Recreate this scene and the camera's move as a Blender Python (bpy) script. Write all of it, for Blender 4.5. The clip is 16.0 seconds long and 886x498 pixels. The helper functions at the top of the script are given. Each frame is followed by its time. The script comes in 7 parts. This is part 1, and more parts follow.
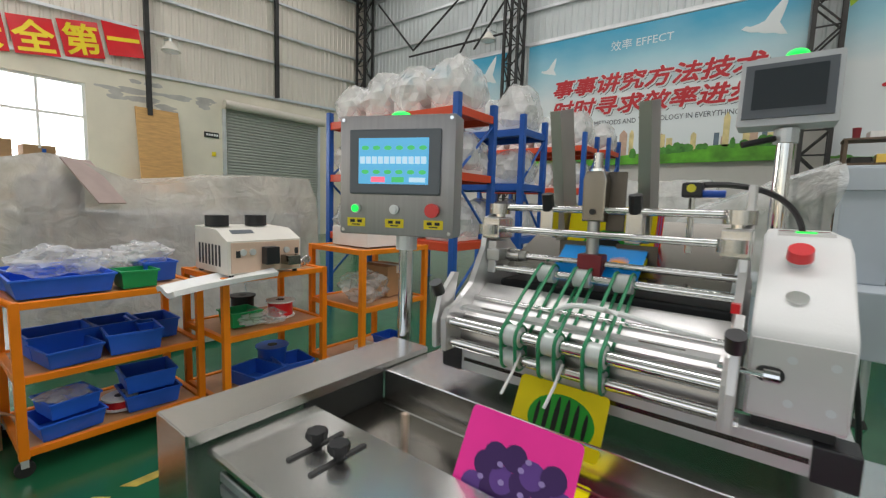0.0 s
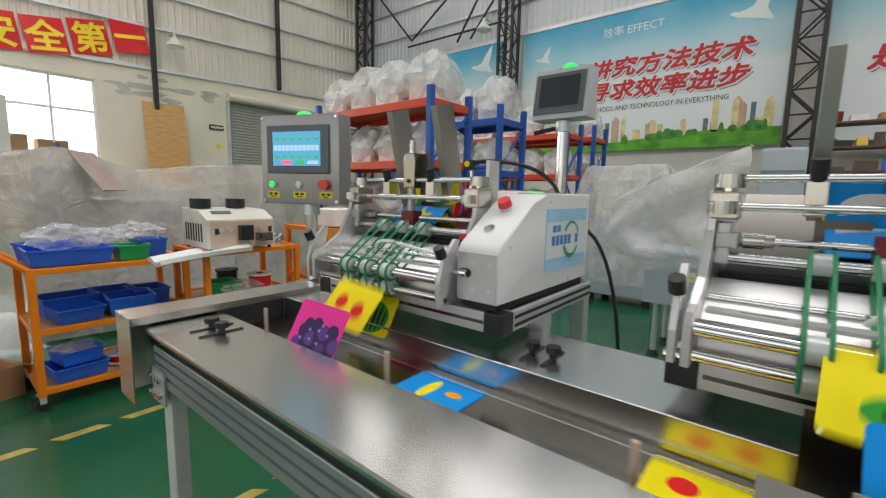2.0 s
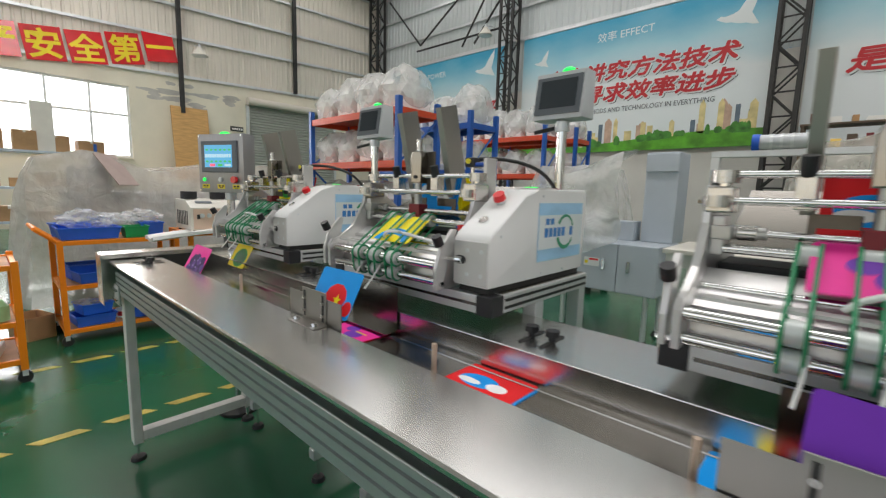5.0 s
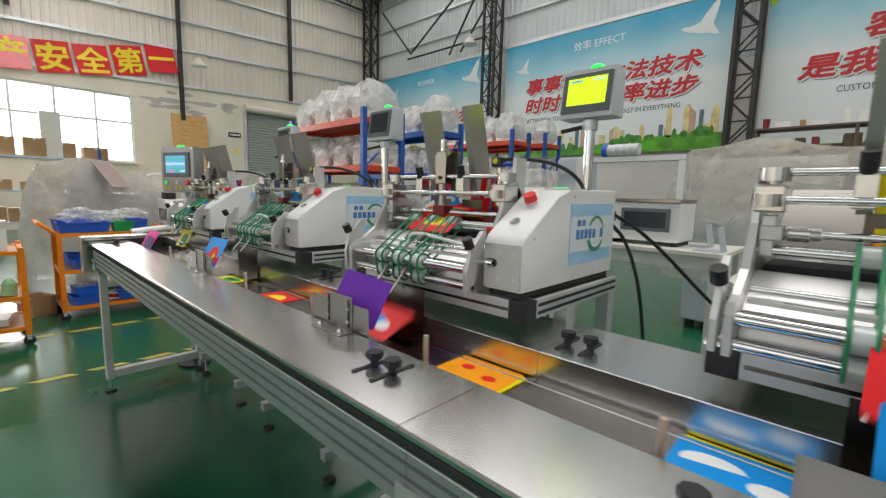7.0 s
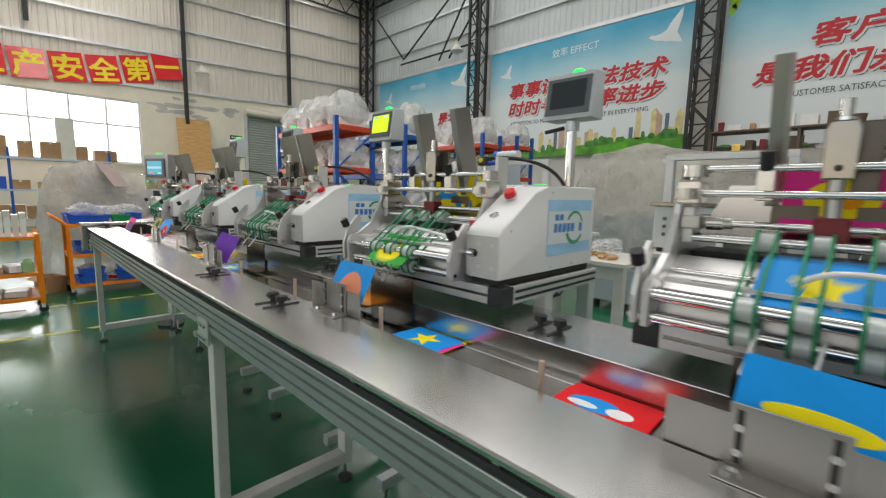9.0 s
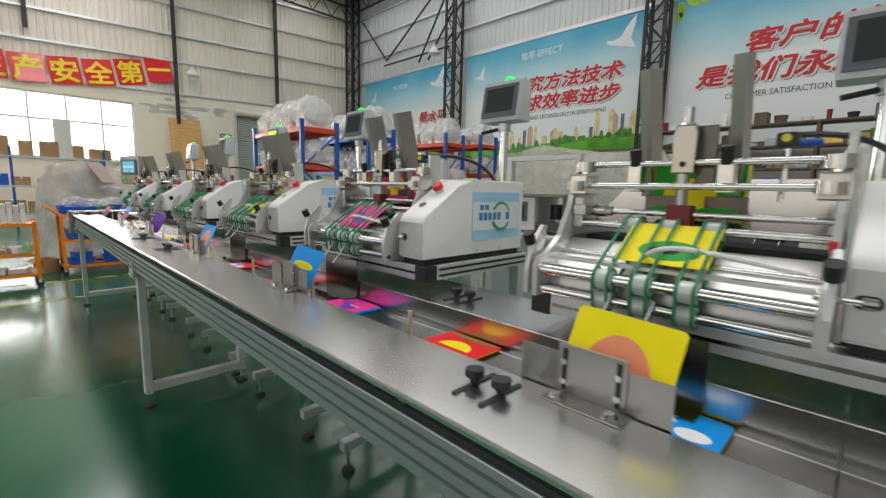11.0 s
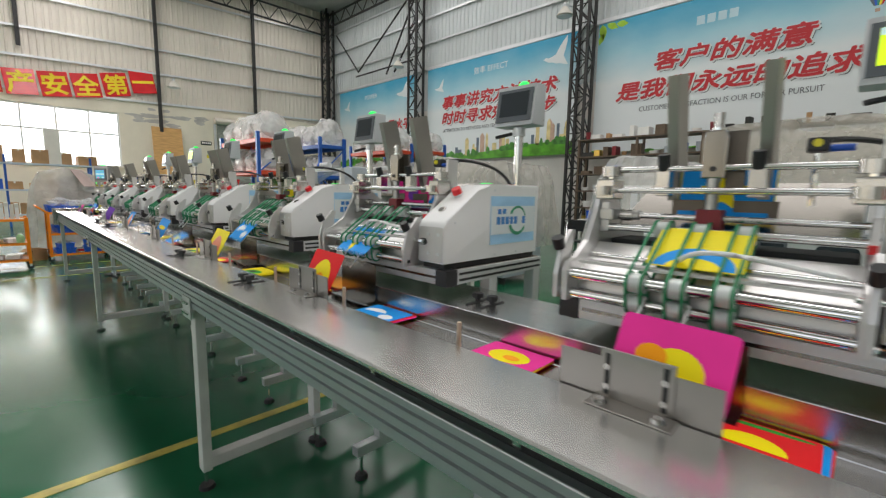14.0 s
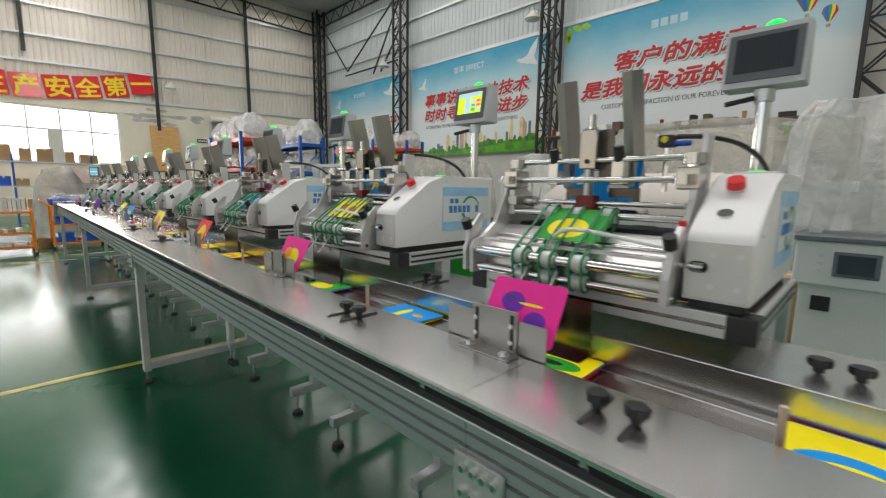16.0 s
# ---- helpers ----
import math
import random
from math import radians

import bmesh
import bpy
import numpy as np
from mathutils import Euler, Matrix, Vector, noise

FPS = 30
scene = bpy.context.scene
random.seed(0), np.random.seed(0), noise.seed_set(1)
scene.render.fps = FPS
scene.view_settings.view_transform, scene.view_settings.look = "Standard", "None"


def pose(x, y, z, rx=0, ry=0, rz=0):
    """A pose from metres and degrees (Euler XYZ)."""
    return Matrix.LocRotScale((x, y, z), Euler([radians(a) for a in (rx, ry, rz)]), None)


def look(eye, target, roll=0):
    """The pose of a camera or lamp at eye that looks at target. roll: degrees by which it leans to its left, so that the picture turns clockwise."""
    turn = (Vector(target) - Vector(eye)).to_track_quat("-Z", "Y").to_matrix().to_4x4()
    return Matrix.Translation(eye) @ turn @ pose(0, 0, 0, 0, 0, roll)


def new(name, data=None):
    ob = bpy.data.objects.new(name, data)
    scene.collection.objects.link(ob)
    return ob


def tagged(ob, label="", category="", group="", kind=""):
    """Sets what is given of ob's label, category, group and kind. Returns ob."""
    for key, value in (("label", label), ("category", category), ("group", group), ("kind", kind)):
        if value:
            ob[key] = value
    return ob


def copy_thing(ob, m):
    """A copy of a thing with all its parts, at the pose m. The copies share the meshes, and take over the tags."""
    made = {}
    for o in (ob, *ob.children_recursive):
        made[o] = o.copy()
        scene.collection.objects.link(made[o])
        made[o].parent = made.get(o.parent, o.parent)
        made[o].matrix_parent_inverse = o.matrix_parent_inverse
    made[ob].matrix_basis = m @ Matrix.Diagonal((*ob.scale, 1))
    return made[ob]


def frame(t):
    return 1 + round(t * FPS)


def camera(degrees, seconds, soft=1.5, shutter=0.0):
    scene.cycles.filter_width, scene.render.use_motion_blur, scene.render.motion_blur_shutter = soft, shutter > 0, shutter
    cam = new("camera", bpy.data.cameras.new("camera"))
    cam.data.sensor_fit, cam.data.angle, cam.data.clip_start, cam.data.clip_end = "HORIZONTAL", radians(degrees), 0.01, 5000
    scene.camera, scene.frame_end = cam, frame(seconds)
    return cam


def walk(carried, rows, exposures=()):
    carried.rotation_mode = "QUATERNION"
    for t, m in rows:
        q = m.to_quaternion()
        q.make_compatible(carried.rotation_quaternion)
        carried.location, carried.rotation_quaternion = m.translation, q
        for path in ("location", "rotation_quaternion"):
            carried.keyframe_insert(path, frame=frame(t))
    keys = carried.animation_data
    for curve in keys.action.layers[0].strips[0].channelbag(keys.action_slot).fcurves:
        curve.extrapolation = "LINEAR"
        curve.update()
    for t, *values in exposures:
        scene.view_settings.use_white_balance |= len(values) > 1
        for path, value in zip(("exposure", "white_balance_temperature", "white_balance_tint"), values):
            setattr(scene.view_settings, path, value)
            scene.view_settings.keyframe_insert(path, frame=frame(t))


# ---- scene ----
cam = camera(92.0, 16.0, soft=1.25, shutter=0.3)
PATH = [
    (0, (0.027, -0.113, 1.411), (-1.192, 1.459, 1.202), 1.8),
    (0.5, (0.146, -0.157, 1.394), (-1.085, 1.402, 1.156), 1.7),
    (1, (0.274, -0.162, 1.385), (-0.956, 1.394, 1.128), 1.7),
    (1.5, (0.444, -0.171, 1.384), (-0.792, 1.381, 1.122), 1.3),
    (2, (0.627, -0.171, 1.371), (-0.625, 1.366, 1.113), 1.2),
    (2.5, (0.796, -0.196, 1.376), (-0.478, 1.324, 1.123), 1.1),
    (3, (0.916, -0.206, 1.371), (-0.375, 1.301, 1.117), 1.3),
    (3.5, (1.038, -0.212, 1.365), (-0.267, 1.282, 1.108), 1.4),
    (4, (1.221, -0.213, 1.367), (-0.095, 1.27, 1.103), 1.5),
    (6.5, (2.608, -0.209, 1.349), (1.243, 1.231, 1.091), 1.5),
    (7, (2.784, -0.223, 1.354), (1.421, 1.218, 1.099), 1.4),
    (7.5, (3.02, -0.23, 1.352), (1.652, 1.207, 1.099), 1.3),
    (8, (3.318, -0.24, 1.361), (1.939, 1.187, 1.114), 1.2),
    (8.5, (3.635, -0.252, 1.349), (2.244, 1.163, 1.098), 1.3),
    (11, (5.3, -0.253, 1.339), (3.903, 1.152, 1.066), 1.3),
    (11.5, (5.589, -0.242, 1.336), (4.197, 1.165, 1.046), 1.2),
    (12, (5.945, -0.258, 1.336), (4.556, 1.151, 1.044), 0.9),
    (12.5, (6.331, -0.255, 1.343), (4.945, 1.158, 1.055), 0.5),
    (13, (6.65, -0.257, 1.338), (5.267, 1.159, 1.053), 0.5),
    (13.5, (6.968, -0.277, 1.341), (5.584, 1.141, 1.066), 0.9),
    (14, (7.334, -0.309, 1.343), (5.949, 1.111, 1.083), 1.1),
    (14.5, (7.681, -0.305, 1.337), (6.29, 1.108, 1.08), 1.3),
    (15, (8.009, -0.318, 1.339), (6.604, 1.082, 1.077), 1.3),
    (15.5, (8.342, -0.311, 1.334), (6.933, 1.082, 1.062), 1.1),
    (16, (8.666, -0.302, 1.332), (7.268, 1.1, 1.049), 0.8),
]
walk(cam, [(t, look(eye, target, roll)) for t, eye, target, roll in PATH])

# ---- world and light ----
def make_world():
    w = bpy.data.worlds.new("world")
    scene.world = w
    w.use_nodes = True
    nt = w.node_tree
    sky = nt.nodes.new("ShaderNodeTexSky")
    sky.sky_type, sky.sun_disc = "NISHITA", False
    sky.sun_elevation, sky.sun_rotation = radians(38), radians(200)
    bg = nt.nodes["Background"]
    bg.inputs[1].default_value = 0.10
    nt.links.new(sky.outputs[0], bg.inputs[0])


make_world()


def area(name, m, sx, sy, power, colour):
    d = bpy.data.lights.new(name, "AREA")
    d.shape, d.size, d.size_y, d.energy, d.color = "RECTANGLE", sx, sy, power, colour
    ob = new(name, d)
    ob.matrix_world = m
    return ob


FILL_TINT = (1.0, 0.965, 0.955)
# daylight through the west window; south and roof lamps are added fill
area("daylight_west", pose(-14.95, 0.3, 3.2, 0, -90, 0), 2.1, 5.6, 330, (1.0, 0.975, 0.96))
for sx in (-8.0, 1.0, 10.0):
    area("fill_south", pose(sx, -8.85, 3.4, 90, 0, 0), 7.2, 4.6, 48, FILL_TINT)
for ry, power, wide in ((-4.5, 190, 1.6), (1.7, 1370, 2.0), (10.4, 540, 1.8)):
    area("fill_roof", pose(1.5, ry, 10.6), 31.0, wide, power, FILL_TINT)
sun = bpy.data.lights.new("sun", "SUN")
sun.energy, sun.angle, sun.color = 1.0, radians(12), (1.0, 0.96, 0.9)
new("sun", sun).matrix_world = pose(0, 0, 30, 50, 0, 20)


# ---- materials ----
def nodes(name):
    m = bpy.data.materials.new(name)
    m.use_nodes = True
    nt = m.node_tree
    return m, nt, nt.nodes["Principled BSDF"]


def mat(name, col, rough=0.5, metal=0.0, var=0.08, scale=6.0, bump=0.0, bscale=60.0, rvar=0.1, stretch=(1, 1, 1), coat=0.0, spec=0.5, rand=0.0):
    """Base colour with cloudy variation, roughness variation and a fine relief."""
    m, nt, b = nodes(name)
    tc = nt.nodes.new("ShaderNodeTexCoord")
    mp = nt.nodes.new("ShaderNodeMapping")
    mp.inputs["Scale"].default_value = stretch
    nt.links.new(tc.outputs["Object"], mp.inputs[0])
    n1 = nt.nodes.new("ShaderNodeTexNoise")
    n1.inputs["Scale"].default_value, n1.inputs["Detail"].default_value = scale, 5
    nt.links.new(mp.outputs[0], n1.inputs["Vector"])
    n2 = nt.nodes.new("ShaderNodeTexNoise")
    n2.inputs["Scale"].default_value, n2.inputs["Detail"].default_value = bscale, 3
    nt.links.new(mp.outputs[0], n2.inputs["Vector"])
    rp = nt.nodes.new("ShaderNodeValToRGB")
    c = Vector(col)
    rp.color_ramp.elements[0].position, rp.color_ramp.elements[1].position = 0.3, 0.7
    rp.color_ramp.elements[0].color = (*(c * (1 - var)), 1)
    rp.color_ramp.elements[1].color = (*[min(1, v * (1 + var)) for v in c], 1)
    nt.links.new(n1.outputs[0], rp.inputs[0])
    out = rp.outputs[0]
    if rand:
        oi = nt.nodes.new("ShaderNodeObjectInfo")
        hs = nt.nodes.new("ShaderNodeHueSaturation")
        mr = nt.nodes.new("ShaderNodeMapRange")
        mr.inputs[3].default_value, mr.inputs[4].default_value = 1 - rand, 1 + rand
        nt.links.new(oi.outputs["Random"], mr.inputs[0])
        nt.links.new(mr.outputs[0], hs.inputs["Value"])
        nt.links.new(out, hs.inputs["Color"])
        out = hs.outputs[0]
    nt.links.new(out, b.inputs["Base Color"])
    mr = nt.nodes.new("ShaderNodeMapRange")
    mr.inputs[3].default_value, mr.inputs[4].default_value = max(0.02, rough * (1 - rvar)), min(1, rough * (1 + rvar))
    nt.links.new(n2.outputs[0], mr.inputs[0])
    nt.links.new(mr.outputs[0], b.inputs["Roughness"])
    b.inputs["Metallic"].default_value = metal
    b.inputs["Specular IOR Level"].default_value = spec
    b.inputs["Coat Weight"].default_value = coat
    if bump:
        bp = nt.nodes.new("ShaderNodeBump")
        bp.inputs["Strength"].default_value, bp.inputs["Distance"].default_value = bump, 0.004
        nt.links.new(n2.outputs[0], bp.inputs["Height"])
        nt.links.new(bp.outputs[0], b.inputs["Normal"])
    return m


def glow(name, col, strength):
    m, nt, b = nodes(name)
    b.inputs["Base Color"].default_value = (*col, 1)
    b.inputs["Emission Color"].default_value = (*col, 1)
    b.inputs["Emission Strength"].default_value = strength
    b.inputs["Roughness"].default_value = 0.3
    return m


def film_mat(name, col, cover, rough=0.22):
    """Thin, milky plastic sheet: partly clear, partly white, glossy, with creases."""
    m, nt, b = nodes(name)
    tc = nt.nodes.new("ShaderNodeTexCoord")
    n1 = nt.nodes.new("ShaderNodeTexNoise")
    n1.inputs["Scale"].default_value, n1.inputs["Detail"].default_value = 3.0, 6
    nt.links.new(tc.outputs["Object"], n1.inputs["Vector"])
    n2 = nt.nodes.new("ShaderNodeTexNoise")
    n2.inputs["Scale"].default_value, n2.inputs["Detail"].default_value = 5.5, 5
    n2.inputs["Distortion"].default_value = 1.1
    nt.links.new(tc.outputs["Object"], n2.inputs["Vector"])
    mr = nt.nodes.new("ShaderNodeMapRange")
    mr.inputs[1].default_value, mr.inputs[2].default_value = 0.3, 0.7
    mr.inputs[3].default_value, mr.inputs[4].default_value = cover - 0.15, min(1, cover + 0.15)
    nt.links.new(n1.outputs[0], mr.inputs[0])
    nt.links.new(mr.outputs[0], b.inputs["Alpha"])
    b.inputs["Base Color"].default_value = (*col, 1)
    b.inputs["Roughness"].default_value = rough
    bp = nt.nodes.new("ShaderNodeBump")
    bp.inputs["Strength"].default_value, bp.inputs["Distance"].default_value = 0.75, 0.06
    nt.links.new(n2.outputs[0], bp.inputs["Height"])
    nt.links.new(bp.outputs[0], b.inputs["Normal"])
    return m


STEEL = mat("brushed_steel", (0.74, 0.73, 0.71), 0.25, 1.0, 0.04, 1.2, 0.0, 3, 0.04, (0.35, 9, 9))
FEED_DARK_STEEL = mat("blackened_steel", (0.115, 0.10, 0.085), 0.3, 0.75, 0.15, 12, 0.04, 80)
GUIDE = mat("dull_guide_steel", (0.40, 0.38, 0.35), 0.33, 1.0, 0.03, 3, 0.0, 40, 0.0)
CASE = mat("satin_case_steel", (0.40, 0.385, 0.38), 0.42, 0.9, 0.06, 3, 0.01, 60, 0.15, (30, 1, 1))
KNURL = mat("knurled_steel", (0.60, 0.58, 0.55), 0.26, 1.0, 0.05, 20, 0.04, 420)
STEEL_DARK = mat("rolled_steel", (0.31, 0.285, 0.25), 0.2, 1.0, 0.06, 4, 0, 60, 0.15)
CHROME = mat("chrome", (0.74, 0.74, 0.73), 0.12, 1.0, 0.03, 8)
ALU = mat("anodised_aluminium", (0.64, 0.65, 0.65), 0.40, 0.5, 0.05, 8, 0.05, 90)
ALU_PAINT = mat("silver_grey_paint", (0.40, 0.43, 0.43), 0.38, 0.45, 0.04, 4)
PLATE = mat("satin_plate", (0.66, 0.65, 0.64), 0.36, 0.55, 0.05, 8, 0.05, 90)
WHITE = mat("white_powder_coat", (0.80, 0.80, 0.79), 0.38, 0, 0.03, 5, 0.06, 300)
LEGWHITE = mat("white_leg_paint", (0.72, 0.70, 0.66), 0.5, 0, 0.08, 7)
BLACK = mat("black_plastic", (0.018, 0.018, 0.02), 0.4, 0, 0.2, 9)
# rubber parts; also colours the added shade block under each hopper
RUBBER = mat("black_rubber_and_shade", (0.02, 0.02, 0.02), 0.6, 0, 0.2, 9)
# dark parts; also the shade painted into the conveyor's gap and throat
DARK = mat("dark_paint_and_shade", (0.018, 0.02, 0.018), 0.6, 0, 0.2, 9)
BEZEL = mat("grey_bezel", (0.13, 0.145, 0.165), 0.35, 0, 0.06, 9)
SCREEN = mat("dark_screen_glass", (0.035, 0.045, 0.055), 0.12, 0, 0.05, 9)
RED = mat("red_button_plastic", (0.74, 0.010, 0.018), 0.3, 0, 0.05, 9, coat=0.4)
MAROON = mat("dark_red_plastic", (0.22, 0.012, 0.02), 0.45, 0, 0.1, 9)
BELT = mat("green_cord", (0.02, 0.24, 0.10), 0.5, 0, 0.1, 20)
WHEEL = mat("white_wheel", (0.62, 0.66, 0.64), 0.35, 0.2, 0.05, 20)
ORANGE = mat("orange_enamel", (0.94, 0.255, 0.004), 0.42, 0, 0.08, 5, 0.04, 60, rand=0.04)
TRAYWOOD = mat("worn_shelf_board", (0.55, 0.30, 0.16), 0.6, 0, 0.25, 4)
BINBLUE = mat("blue_bin_plastic", (0.02, 0.125, 0.66), 0.42, 0, 0.1, 6, rand=0.15)
BINGREEN = mat("green_bin_plastic", (0.01, 0.34, 0.10), 0.42, 0, 0.1, 6)
RACKBLUE = mat("blue_rack_enamel", (0.015, 0.10, 0.42), 0.4, 0, 0.08, 5)
RACKRED = mat("orange_red_rack_enamel", (0.66, 0.07, 0.02), 0.42, 0, 0.08, 5)
FILM = film_mat("clear_plastic_film", (0.80, 0.80, 0.78), 0.42)
FILM_GREY = film_mat("grey_plastic_sheet", (0.60, 0.57, 0.51), 0.42, 0.16)
FILM_WARM = film_mat("dusty_plastic_sheet", (0.74, 0.685, 0.61), 0.50, 0.16)
FILM_THIN = film_mat("thin_plastic_bag", (0.86, 0.87, 0.87), 0.32, 0.15)
SCREENBOX = mat("pale_grey_enamel", (0.60, 0.62, 0.64), 0.4, 0.1, 0.03, 6)
SILVER = mat("dull_silver", (0.50, 0.50, 0.49), 0.33, 0.85, 0.06, 8, 0.04, 90)
CARTON = mat("carton_board", (0.46, 0.27, 0.13), 0.75, 0, 0.12, 6, 0.1, 120, rand=0.12)
PLYWOOD = mat("plywood", (0.62, 0.36, 0.13), 0.6, 0, 0.14, 3, 0.05, 50, stretch=(1, 1, 6))
PAPER = mat("white_paper", (0.85, 0.85, 0.83), 0.7, 0, 0.04, 8)
GREYCAB = mat("grey_cabinet_enamel", (0.47, 0.52, 0.57), 0.4, 0, 0.04, 4)
BEIGE = mat("beige_enamel", (0.72, 0.69, 0.62), 0.4, 0, 0.05, 5)
PEACH = mat("bare_copper_panel", (0.74, 0.55, 0.42), 0.45, 0.2, 0.06, 5)
LABEL_Y = mat("yellow_label", (0.90, 0.72, 0.02), 0.5, 0, 0.04, 9)
INK = mat("black_ink", (0.03, 0.03, 0.03), 0.6, 0, 0.1, 9)
GREENBIN = mat("green_bin_polythene", (0.010, 0.29, 0.018), 0.45, 0, 0.1, 5)
BAG = mat("black_bin_bag", (0.012, 0.012, 0.014), 0.22, 0, 0.3, 9, 0.9, 14)
CABLE = mat("black_cable", (0.015, 0.015, 0.016), 0.45, 0, 0.1, 20)
HOSE = mat("milky_hose", (0.78, 0.80, 0.78), 0.25, 0, 0.05, 20)
BLUEFIT = mat("blue_fitting", (0.01, 0.08, 0.45), 0.35, 0, 0.05, 20)
YELLOW = mat("yellow_cap", (0.85, 0.75, 0.03), 0.4, 0, 0.05, 20)
LINE = mat("worn_yellow_line", (0.50, 0.42, 0.08), 0.4, 0, 0.35, 9)
GLOW_G = glow("green_beacon", (0.0, 0.80, 0.075), 1.15)
GLOW_Y = glow("lit_yellow_screen", (0.62, 0.86, 0.02), 0.9)
GLOW_B = glow("lit_blue_screen", (0.10, 0.42, 0.70), 0.62)
GLOW_W = glow("lit_white_tiles", (0.50, 0.70, 0.85), 0.62)
GLOW_T = glow("lit_green_tiles", (0.06, 0.50, 0.14), 0.6)
GLOW_R = glow("lit_red_tile", (0.9, 0.12, 0.2), 0.9)
OUTSIDE = glow("bright_overcast", (0.93, 0.97, 1.0), 2.6)
LOGO_BLUE = mat("logo_pale_blue", (0.36, 0.62, 0.86), 0.4, 0, 0.2, 5, stretch=(1, 1, 3))
LOGO_TEXT = mat("logo_blue", (0.05, 0.22, 0.55), 0.4, 0, 0.05, 5)
LOGO_GREEN = mat("logo_green", (0.04, 0.30, 0.16), 0.4, 0, 0.05, 5)


def floor_mat():
    m, nt, b = nodes("green_epoxy_floor")
    tc = nt.nodes.new("ShaderNodeTexCoord")
    n1 = nt.nodes.new("ShaderNodeTexNoise")
    n1.inputs["Scale"].default_value, n1.inputs["Detail"].default_value = 0.7, 8
    n2 = nt.nodes.new("ShaderNodeTexNoise")
    n2.inputs["Scale"].default_value, n2.inputs["Detail"].default_value = 9, 6
    for n in (n1, n2):
        nt.links.new(tc.outputs["Object"], n.inputs["Vector"])
    rp = nt.nodes.new("ShaderNodeValToRGB")
    rp.color_ramp.elements[0].position, rp.color_ramp.elements[1].position = 0.3, 0.72
    rp.color_ramp.elements[0].color, rp.color_ramp.elements[1].color = (0.008, 0.085, 0.038, 1), (0.020, 0.145, 0.066, 1)
    nt.links.new(n1.outputs[0], rp.inputs[0])
    nt.links.new(rp.outputs[0], b.inputs["Base Color"])
    mr = nt.nodes.new("ShaderNodeMapRange")
    mr.inputs[1].default_value, mr.inputs[2].default_value = 0.3, 0.75
    mr.inputs[3].default_value, mr.inputs[4].default_value = 0.15, 0.27
    nt.links.new(n2.outputs[0], mr.inputs[0])
    nt.links.new(mr.outputs[0], b.inputs["Roughness"])
    bp = nt.nodes.new("ShaderNodeBump")
    bp.inputs["Strength"].default_value, bp.inputs["Distance"].default_value = 0.12, 0.01
    nt.links.new(n1.outputs[0], bp.inputs["Height"])
    nt.links.new(bp.outputs[0], b.inputs["Normal"])
    b.inputs["Specular IOR Level"].default_value = 0.55
    return m


FLOOR = floor_mat()
CLAD = mat("white_cladding", (0.74, 0.68, 0.60), 0.5, 0.1, 0.06, 0.8, 0.02, 30, stretch=(1, 1, 0.2))
CLAD_BACK = mat("grey_cladding", (0.56, 0.60, 0.60), 0.45, 0.2, 0.06, 0.8, 0.02, 30, stretch=(1, 1, 0.2))
PLASTER = mat("cream_plaster", (0.78, 0.73, 0.60), 0.8, 0, 0.08, 0.9, 0.1, 40)
PATCH = mat("grey_damp_patch", (0.50, 0.48, 0.44), 0.85, 0, 0.15, 3, 0.1, 40)
GIRT = mat("galvanised_girt", (0.70, 0.72, 0.73), 0.35, 0.5, 0.08, 3)
TRUSS = mat("dark_steel_paint", (0.035, 0.034, 0.033), 0.55, 0.2, 0.2, 5)
SHUTTER = mat("grey_green_shutter", (0.40, 0.42, 0.38), 0.5, 0.1, 0.05, 1.5)
ROOF = mat("roof_sheet", (0.45, 0.46, 0.45), 0.6, 0, 0.05, 1)
CONCRETE = mat("painted_block", (0.66, 0.64, 0.60), 0.8, 0, 0.06, 1)
BRASS = mat("brass_cans", (0.72, 0.50, 0.12), 0.3, 0.8, 0.1, 6)
WOODSHELF = mat("dark_shelf_steel", (0.13, 0.09, 0.06), 0.6, 0, 0.2, 5)
BAN_WHITE = mat("banner_white", (0.74, 0.79, 0.80), 0.5, 0, 0.02, 1)
BAN_RED = mat("banner_red", (0.52, 0.02, 0.03), 0.5, 0, 0.05, 2)
BAN_TEXT = mat("banner_dark_text", (0.07, 0.09, 0.11), 0.5, 0, 0.05, 2)
BAN_HAZE = mat("banner_pale_haze", (0.50, 0.68, 0.75), 0.5, 0, 0.05, 2)
BAN_LEAF = mat("banner_leaf", (0.34, 0.58, 0.03), 0.5, 0, 0.3, 4)
BAN_GRASS = mat("banner_grass", (0.10, 0.36, 0.02), 0.5, 0, 0.45, 2.5)
BAN_TREE = mat("banner_trees", (0.06, 0.24, 0.03), 0.5, 0, 0.5, 6)
BAN_GOLD = mat("banner_gold", (0.68, 0.58, 0.28), 0.5, 0, 0.25, 4)
BAN_BRICK = mat("banner_brick", (0.52, 0.36, 0.27), 0.5, 0, 0.25, 4)
BAN_NAVY = mat("banner_navy", (0.12, 0.17, 0.22), 0.5, 0, 0.25, 4)
SIGN_RED = mat("glossy_red_sign", (0.72, 0.012, 0.02), 0.25, 0, 0.1, 2, coat=0.5)
SIGN_YEL = mat("sign_yellow", (0.95, 0.72, 0.02), 0.4, 0, 0.05, 3)


